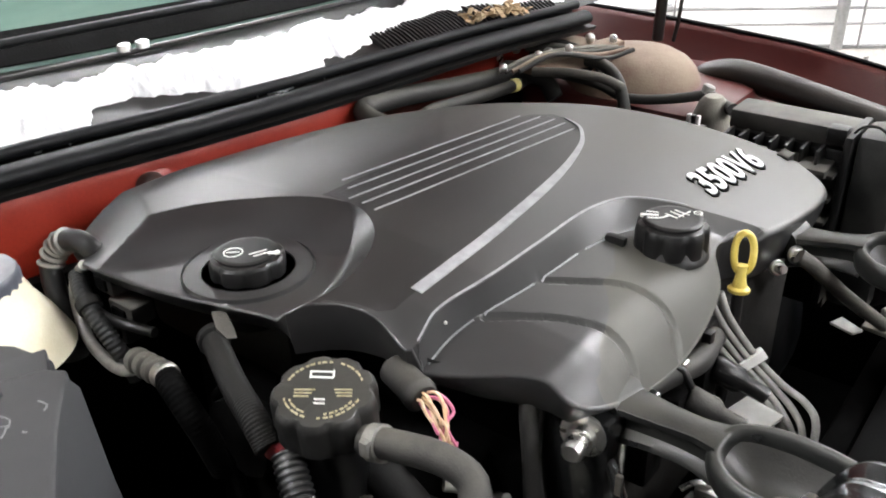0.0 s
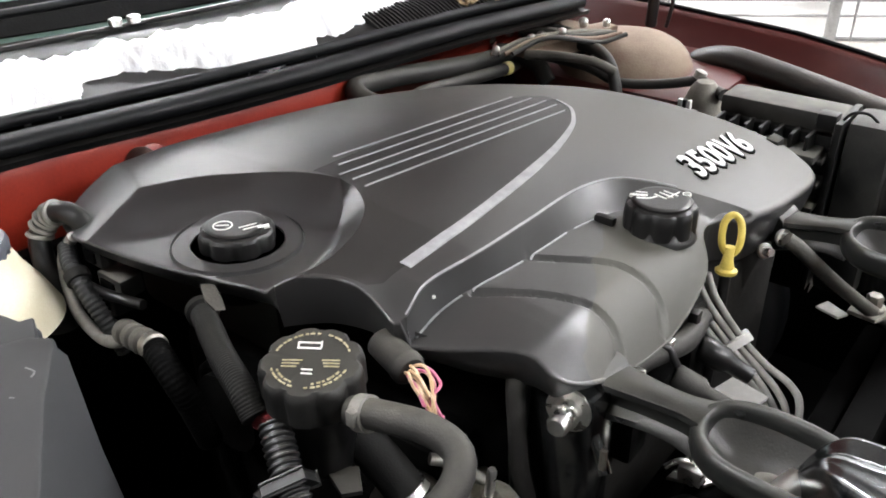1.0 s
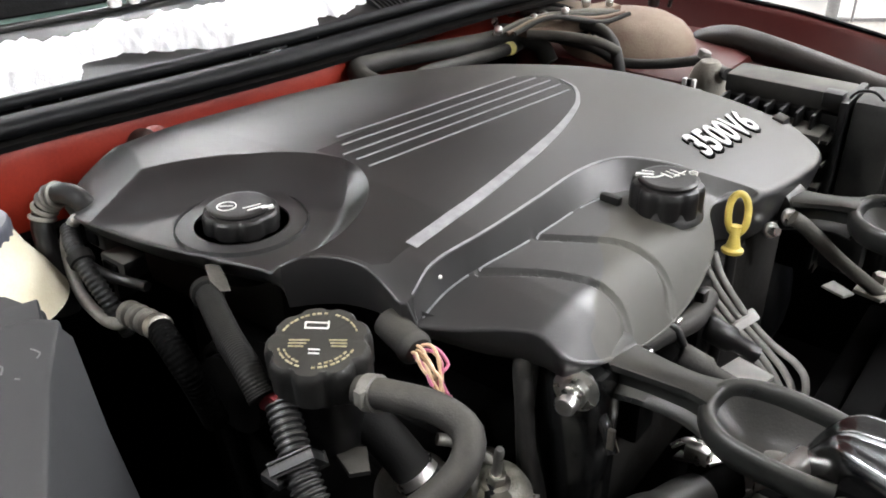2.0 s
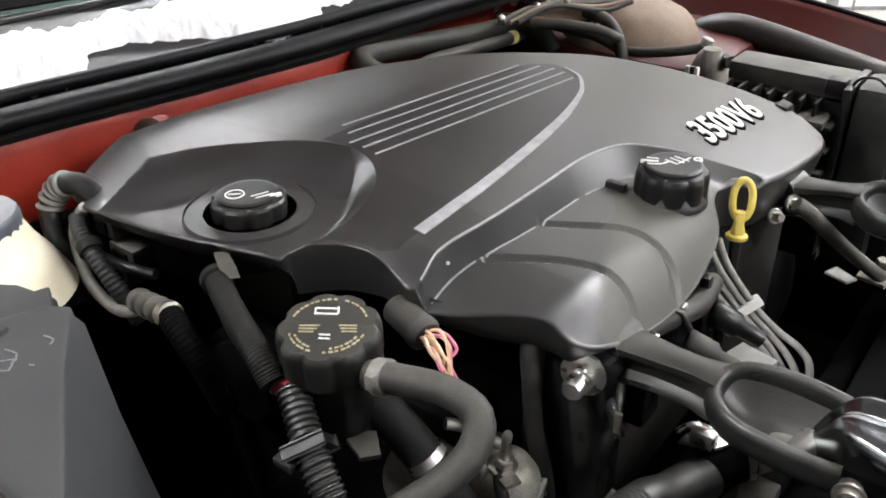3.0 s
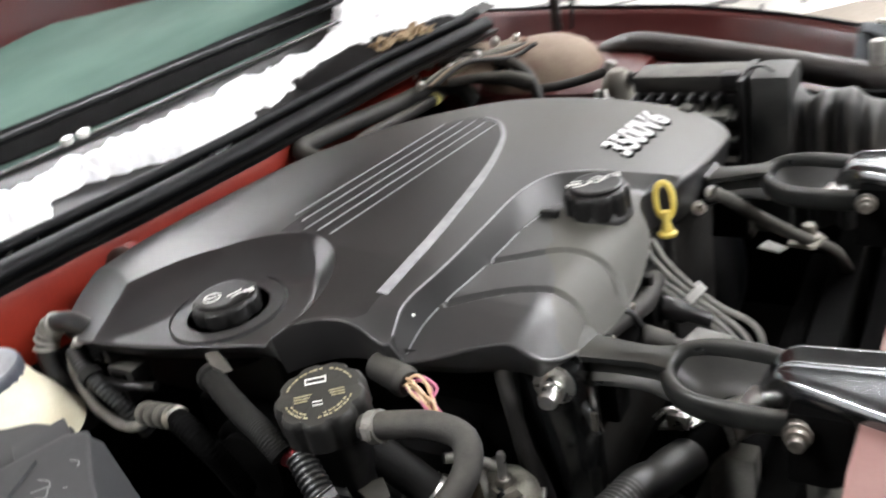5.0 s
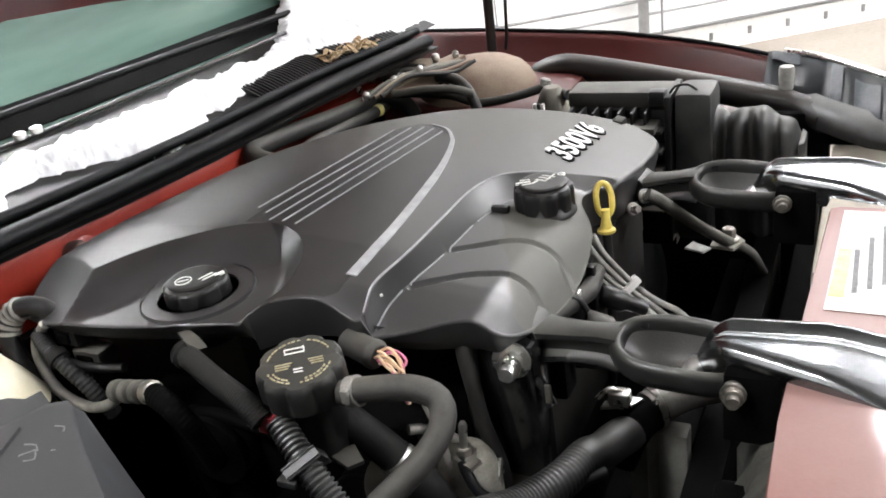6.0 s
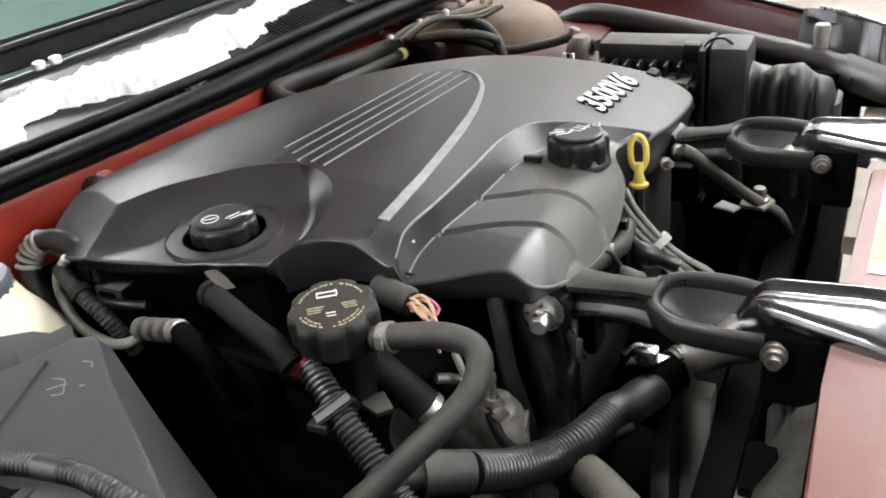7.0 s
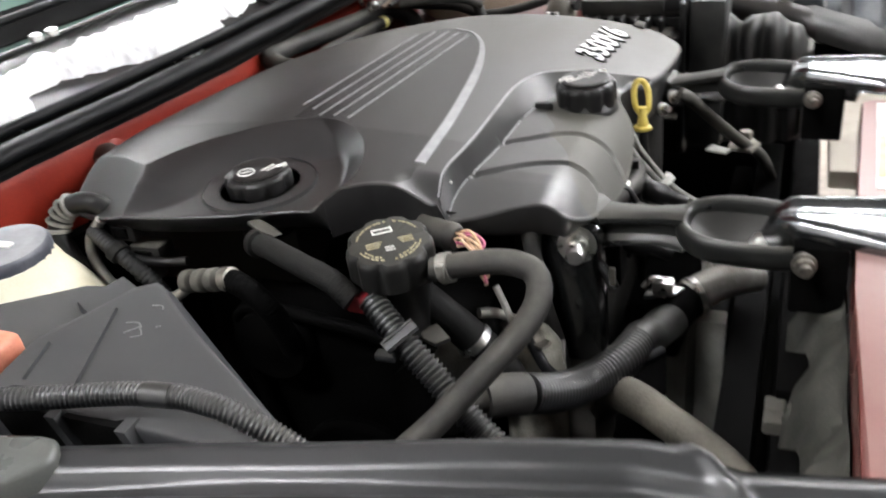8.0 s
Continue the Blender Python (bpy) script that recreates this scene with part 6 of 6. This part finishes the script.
part("tab", prism(bmesh.new(), [(-0.246, 0.400), (-0.222, 0.412), (-0.226, 0.432), (-0.244, 0.426)], 0.700, lambda p, q: 0.706 + 0.4 * (q - 0.40), 0.001), STEEL, bits, "bright metal tab")
part("pipe", hose([(-0.300, 0.385, 0.775), (-0.288, 0.398, 0.768), (-0.268, 0.420, 0.742), (-0.262, 0.44, 0.70)], 0.0052, 10), ALU, bits, "pale bent pipe")
part("web", prism(bmesh.new(), [(-0.345, 0.39), (-0.285, 0.36), (-0.265, 0.375), (-0.28, 0.42), (-0.34, 0.43)], 0.66, lambda p, q: 0.70 + 0.3 * (p + 0.3), 0.004), CAST_DULL, bits)
part("lug", hose([(-0.290, 0.345, 0.76), (-0.278, 0.352, 0.73), (-0.262, 0.372, 0.70), (-0.258, 0.40, 0.68)], 0.009, 10, flat=0.6), ALU, bits, "pale metal lug")
for x, z in ((-0.275, 0.70), (-0.20, 0.66), (-0.235, 0.63)):
    part("bolt", bolt_head((x, 0.412, z), (0.1, -1, 0.1), 0.008, 0.012), STEEL_DIRTY, bits)
part("brace", hose([(-0.285, 0.40, 0.80), (-0.272, 0.395, 0.77), (-0.262, 0.39, 0.73)], 0.0045, 8, flat=0.6), ALU, bits)
part("cable", hose([(-0.265, 0.475, 0.84), (-0.262, 0.462, 0.80), (-0.258, 0.455, 0.74), (-0.245, 0.45, 0.66)], 0.008, 10), BLACK, bits)

part("loom", hose([(-0.270, 0.470, 0.850), (-0.264, 0.456, 0.826), (-0.256, 0.449, 0.79), (-0.250, 0.446, 0.75), (-0.238, 0.45, 0.69), (-0.232, 0.452, 0.62)], 0.0085, 12), RUBBER, bits)

rad = thing("radiator", (-0.07, 0.72, 0.30), "dark radiator with a grey plastic end tank", "radiator")
part("core", cube(-0.075, -0.035, 0.40, 1.20, 0.30, 0.60, 0.004), SHADE_BLACK, rad)
part("end_tank", prism(bmesh.new(), [(-0.146, 0.607), (-0.122, 0.600), (-0.110, 0.625), (-0.124, 0.655), (-0.142, 0.64)], 0.30, lambda p, q: 0.640, 0.006), TANK_GREY, rad, "grey plastic end tank")
part("tank_strip", cube(-0.112, -0.078, 0.612, 0.64, 0.30, 0.630, 0.003), TANK_GREY, rad, "pale strip")
part("shroud", cube(-0.112, -0.080, 0.66, 1.15, 0.34, 0.58, 0.008), SHADE_BLACK, rad)
for k in range(5):
    part("support_fin", cube(-0.005, 0.028, 0.26 + 0.07 * k, 0.29 + 0.07 * k, 0.50 + 0.03 * (k % 2), 0.66, 0.006), BLOCK, rad)
part("lower_pipe", hose([(-0.21, 0.46, 0.60), (-0.165, 0.41, 0.675), (-0.105, 0.36, 0.690), (-0.045, 0.31, 0.692), (-0.02, 0.28, 0.68)], 0.024, 18, rfun=lambda t: 0.022 - 0.007 * t), RUSTY_PIPE, rad, "brown stained metal pipe")


# ---------------------------------------------------------------- air box
ab = thing("air_box", (-0.22, 1.22, 0.60), "dusty black plastic air filter box", "air box")
part("lid", cube(-0.372, -0.205, 1.146, 1.210, 0.842, 0.870, 0.006), LID_DUST, ab, "dusty lid")
part("lower_body", cube(-0.365, -0.195, 1.137, 1.215, 0.60, 0.844, 0.006), BLACK, ab)
part("lip", cube(-0.385, -0.215, 1.085, 1.136, 0.818, 0.830, 0.004), LID_DUST, ab, "dusty lower lip")
part("side", cube(-0.194, -0.134, 1.122, 1.206, 0.62, 0.875, 0.014), SIDE_DUST, ab, "dusty side panel")
part("flange", cube(-0.206, -0.1955, 1.112, 1.212, 0.62, 0.872, 0.003), BLACK, ab)
for k in range(5):
    z = 0.680 + 0.034 * k
    part("fin", cube(-0.262, -0.207, 1.095, 1.136, z, z + 0.006, 0.002), DUSTY_BLACK, ab)
part("fin_post", cube(-0.262, -0.250, 1.098, 1.134, 0.63, 0.822, 0.003), BLACK, ab)
for k in range(7):
    x = -0.362 + 0.021 * k
    part("lid_rib", cube(x, x + 0.005, 1.100, 1.136, 0.830, 0.850, 0.002), BLACK, ab)
part("clasp", hose([(-0.200, 1.135, 0.872), (-0.190, 1.128, 0.885), (-0.172, 1.130, 0.887), (-0.160, 1.140, 0.875)], 0.0020, 8), BLACK, ab)
part("clasp_foot", cube(-0.232, -0.206, 1.122, 1.146, 0.856, 0.878, 0.004), BLACK, ab)


def snorkel(u, v):
    """A folded duct: pleated front, rounded top, closed towards the wing."""
    x = -0.140 + 0.128 * u
    fold = 0.5 + 0.5 * math.cos(2 * math.pi * (u - 0.16) / 0.295)
    pleat = 0.017 * fold ** 1.4 * min(1, u * 9)
    top = float(np.interp(u, (0, 0.10, 0.20, 0.30, 0.45, 0.62, 0.80, 0.93, 1.0), (0.842, 0.836, 0.826, 0.833, 0.840, 0.838, 0.824, 0.808, 0.780))) - 0.004 * fold
    nose = 0.035 * max(0, u - 0.8) / 0.2
    prof = [(0.020, 0.62), (0.006, 0.70), (0.0, top - 0.045), (0.006, top - 0.016), (0.020, top - 0.003), (0.045, top), (0.075, top - 0.012), (0.085, top - 0.08), (0.085, 0.62)]
    o, z = prof[round(v * 8)]
    return (x, 1.132 + o + nose + (pleat if o < 0.03 else 0), z)


part("snorkel", sheet(90, 9, snorkel), DUCT, ab, "pleated air duct", 60)
part("snorkel_end", prism(bmesh.new(), [(-0.013, 1.168), (-0.004, 1.185), (-0.004, 1.235), (-0.013, 1.25)], 0.62, 0.775, 0.004), DUSTY_BLACK, ab)


# ---------------------------------------------------------------- far rear corner
hh = thing("heater_hoses", (-0.76, 1.0, 0.82), "pair of black heater hoses with a yellow tape band", "hoses")
part("hose", hose([(-0.685, 0.845, 0.850), (-0.722, 0.812, 0.868), (-0.756, 0.800, 0.880), (-0.780, 0.822, 0.885), (-0.784, 0.90, 0.878), (-0.778, 1.0, 0.866), (-0.772, 1.10, 0.855), (-0.765, 1.19, 0.846), (-0.735, 1.225, 0.830), (-0.71, 1.225, 0.80)], 0.0152, 14), RUBBER, hh, "", 60)
part("hose", hose([(-0.69, 0.895, 0.845), (-0.735, 0.90, 0.855), (-0.752, 0.94, 0.852), (-0.752, 1.02, 0.845), (-0.752, 1.10, 0.838), (-0.755, 1.17, 0.832), (-0.77, 1.23, 0.825)], 0.0105, 12), RUBBER, hh, "", 60)
part("tape", turned([(0.0112, -0.008), (0.0118, -0.008), (0.0118, 0.008), (0.0112, 0.008)], (-0.7545, 1.160, 0.833), (-0.03, 1, -0.08), 24), YELLOW_TAPE, hh, "yellow tape band")

mc = thing("brake_cylinder", (-0.72, 1.30, 0.80), "grimy brake cylinder with dusty pipes", "brake cylinder")
part("body", hose([(-0.84, 1.30, 0.845), (-0.74, 1.29, 0.852), (-0.66, 1.28, 0.856)], 0.022, 16), BLOCK, mc)
part("reservoir", cube(-0.80, -0.69, 1.262, 1.335, 0.860, 0.885, 0.008), TOWER_DUST, mc, "dusty reservoir")
for k in range(5):
    part("pipe", hose([(-0.82 + 0.03 * k, 1.25, 0.87), (-0.76 + 0.025 * k, 1.262, 0.888 - 0.006 * k), (-0.69 + 0.02 * k, 1.275, 0.880 - 0.008 * k), (-0.64, 1.25, 0.855 - 0.004 * k)], 0.0045, 8), ALU if k % 2 else RUBBER, mc)
for x, y, z in ((-0.80, 1.235, 0.868), (-0.675, 1.275, 0.894), (-0.73, 1.23, 0.872), (-0.82, 1.21, 0.852)):
    part("fitting", turned([(0.007, 0), (0.008, 0.004), (0.008, 0.012), (0.004, 0.016)], (x, y, z), (0.2, -0.4, 0.9), 12), STEEL, mc)
part("bracket", prism(bmesh.new(), [(-0.735, 1.150), (-0.705, 1.145), (-0.655, 1.235), (-0.625, 1.305), (-0.655, 1.315), (-0.70, 1.24)], 0.862, lambda p, q: 0.878 + 0.12 * (q - 1.15), 0.003), TOWER_DUST, mc, "dust-caked bracket")
for k in range(4):
    part("pipe", hose([(-0.745 + 0.014 * k, 1.10, 0.872 + 0.003 * k), (-0.715 + 0.014 * k, 1.16, 0.890 + 0.003 * k), (-0.665 + 0.013 * k, 1.24, 0.893 - 0.004 * k), (-0.630 + 0.010 * k, 1.29, 0.888)], 0.0042, 8), (CAST_PALE, CAST_DULL, TOWER_DUST, RUBBER)[k], mc)
for x, y, z in ((-0.708, 1.163, 0.888), (-0.726, 1.087, 0.882), (-0.640, 1.292, 0.897), (-0.672, 1.20, 0.896)):
    part("union_nut", turned([(0.006, 0), (0.007, 0.003), (0.007, 0.010), (0.0035, 0.013), (0.0, 0.013)], (x, y, z), (0.3, -0.5, 0.8), 6), STEEL, mc)
part("grimy_pipe", hose([(-0.700, 1.135, 0.872), (-0.640, 1.150, 0.876), (-0.590, 1.165, 0.872), (-0.560, 1.18, 0.858)], 0.008, 10), CAST_DULL, mc)
lh = thing("brake_hose", (-0.56, 1.25, 0.78), "black rubber hoses crossing the strut tower", "hoses")
part("hose", hose([(-0.80, 1.20, 0.850), (-0.74, 1.21, 0.853), (-0.67, 1.215, 0.850), (-0.62, 1.215, 0.846), (-0.585, 1.22, 0.832)], 0.0105, 12), RUBBER, lh)
part("hose", hose([(-0.69, 1.24, 0.872), (-0.63, 1.235, 0.872), (-0.595, 1.225, 0.856), (-0.575, 1.215, 0.825), (-0.565, 1.21, 0.79)], 0.0105, 12), RUBBER, lh)
part("hose", hose([(-0.585, 1.225, 0.825), (-0.545, 1.235, 0.826), (-0.50, 1.25, 0.832), (-0.455, 1.265, 0.842)], 0.0085, 10), RUBBER, lh)
part("coupling", turned([(0.007, -0.010), (0.010, -0.008), (0.010, 0.008), (0.007, 0.010)], (-0.455, 1.268, 0.848), (0.3, 0.2, 1), 18), WIRE_GREY, lh, "pale coupling")
part("tail", hose([(-0.45, 1.265, 0.842), (-0.42, 1.25, 0.836), (-0.395, 1.225, 0.84)], 0.010, 10), RUBBER, lh)
nk = thing("filler_neck", (-0.44, 1.24, 0.76), "dusty pale bottle neck behind the air box", "bottle")
part("bottle", turned([(0.026, 0.0), (0.030, 0.045), (0.029, 0.070), (0.022, 0.090), (0.014, 0.100), (0.0, 0.101)], (-0.432, 1.238, 0.752), (0, 0, 1), 28), CAST_PALE, nk)
ck = thing("white_clip", (-0.41, 1.12, 0.84), "small white and dark plastic clip", "clip")
for k in range(3):
    part("tooth", cube(-0.423 + 0.007 * k, -0.418 + 0.007 * k, 1.114, 1.122, 0.843, 0.860, 0.001), WHITE_PLASTIC if k != 1 else BLACK, ck)
part("foot", cube(-0.43, -0.395, 1.110, 1.125, 0.835, 0.846, 0.002), BLACK, ck)

gr = thing("bulkhead_grommet", (-0.83, 0.484, 0.85), "rusty brown rubber grommet on the red bulkhead", "grommet")
rust = make_mat("rusty_rubber", (0.018, 0.010, 0.008), (0.06, 0.026, 0.018), 0.6, size=60)
part("cap", turned([(0.021, -0.006), (0.022, 0.004), (0.019, 0.016), (0.013, 0.022), (0.0, 0.023)], (-0.838, 0.497, 0.866), (1, -0.15, 0.1), 28, lambda a, k: 0.85), rust, gr)
part("rim", turned([(0.019, -0.004), (0.0235, 0.0), (0.0225, 0.005), (0.019, 0.006)], (-0.838, 0.513, 0.864), (1, -0.15, 0.2), 28, lambda a, k: 0.85), RED, gr, "worn red rim")
part("stud", hose([(-0.80, 0.733, 0.87), (-0.79, 0.73, 0.872), (-0.785, 0.735, 0.865)], 0.003, 8), SHADE_BLACK, gr)

# wiper: arm, nut and blade above the snow
wp = thing("wiper", (-0.96, 0.62, 0.97), "black windscreen wiper arm and blade", "wiper")
part("arm", hose([(sx(0.30) - 0.16, 0.30, 0.984), (sx(0.60) - 0.16, 0.60, 0.988), (sx(0.9) - 0.165, 0.90, 0.990), (sx(1.15) - 0.175, 1.15, 0.990)], 0.0055, 8, flat=0.7), BLACK, wp)
part("blade", hose([(sx(0.1) - 0.215, 0.10, 1.008), (sx(0.5) - 0.215, 0.50, 1.015), (sx(0.9) - 0.22, 0.90, 1.015), (sx(1.25) - 0.235, 1.25, 1.010)], 0.006, 8), RUBBER_DARK, wp)
for y in (0.585, 0.61):
    part("nut", turned([(0.008, 0), (0.009, 0.003), (0.009, 0.009), (0.0, 0.012)], (sx(y) - 0.160, y, 0.990), (0, 0, 1), 12), STEEL, wp)

# snow lying on the cowl, ragged and lumpy
def snow_patch():
    nu, nv = 520, 64
    vs, keep = [], {}
    fs = []
    for i in range(nu):
        y = 0.02 + 1.43 * i / (nu - 1)
        for j in range(nv):
            d = -0.035 - (0.14 + 0.30 * max(0.0, min(1.0, (y - 1.02) / 0.25))) * j / (nv - 1)
            x = sx(y) + d
            front = float(np.interp(y, [0.0, 0.47, 0.495, 0.56, 0.60, 0.65, 0.69, 0.80, 0.825, 0.85, 0.90, 1.05, 1.14, 1.22, 1.40], [-0.046, -0.048, -0.086, -0.092, -0.074, -0.062, -0.047, -0.047, -0.078, -0.062, -0.078, -0.100, -0.105, -0.074, -0.062]))
            front += -0.010 * noise.noise(Vector((y * 16, 3.1, 0))) - 0.006 * noise.noise(Vector((x * 60, y * 60, 1.7))) - 0.003 * noise.noise(Vector((x * 150, y * 150, 2.7)))
            back = float(np.interp(y, [0.0, 1.06, 1.18, 1.30, 1.42], [-0.150, -0.150, -0.22, -0.30, -0.33])) + 0.014 * noise.noise(Vector((y * 14, 8.2, 0))) + 0.010 * noise.noise(Vector((x * 45, y * 45, 5.7))) + 0.003 * noise.noise(Vector((x * 130, y * 130, 6.7)))
            a, b = (front - d), (d - back)
            h = min(a, b)
            full = 0.024 + 0.009 * noise.noise(Vector((x * 22, y * 22, 0.3))) + 0.004 * noise.noise(Vector((x * 48, y * 48, 1.3)))
            z = cowl_z(d) + full * float(sstep(np.array([h / 0.03]))[0]) ** 0.6 + 0.003 * noise.noise(Vector((x * 90, y * 90, 2.0))) * (h > 0.004) + 0.0015 * noise.noise(Vector((x * 220, y * 220, 4.0)))
            vs.append((x, y, z if h > 0 else cowl_z(d) - 0.012))
    for i in range(nu - 1):
        for j in range(nv - 1):
            a = i * nv + j
            q = (a, a + nv, a + nv + 1, a + 1)
            if any(vs[k][2] > cowl_z(vs[k][0] - sx(vs[k][1])) - 0.004 for k in q):
                fs.append(q)
    used = sorted({k for f in fs for k in f})
    remap = {k: n for n, k in enumerate(used)}
    return [vs[k] for k in used], [], [tuple(remap[k] for k in f) for f in fs]


single("snow", snow_patch(), SNOW, "lumpy white snow lying along the cowl", "snow", kind="stuff", smooth=80)
bm = bmesh.new()
for k in range(60):
    y = random.uniform(1.10, 1.22)
    p = Vector((sx(y) - random.uniform(0.030, 0.075), y, 0.949 + random.uniform(-0.004, 0.010)))
    m = Matrix.Translation(p) @ Euler((random.uniform(-0.6, 0.6), random.uniform(-0.6, 0.6), random.uniform(0, 6))).to_matrix().to_4x4()
    box(bm, -0.008, 0.008, -0.004, 0.004, -0.001, 0.001, 0, m)
single("leaf_litter", bm, LEAF, "dry brown leaf litter at the cowl end", "leaves", kind="stuff")
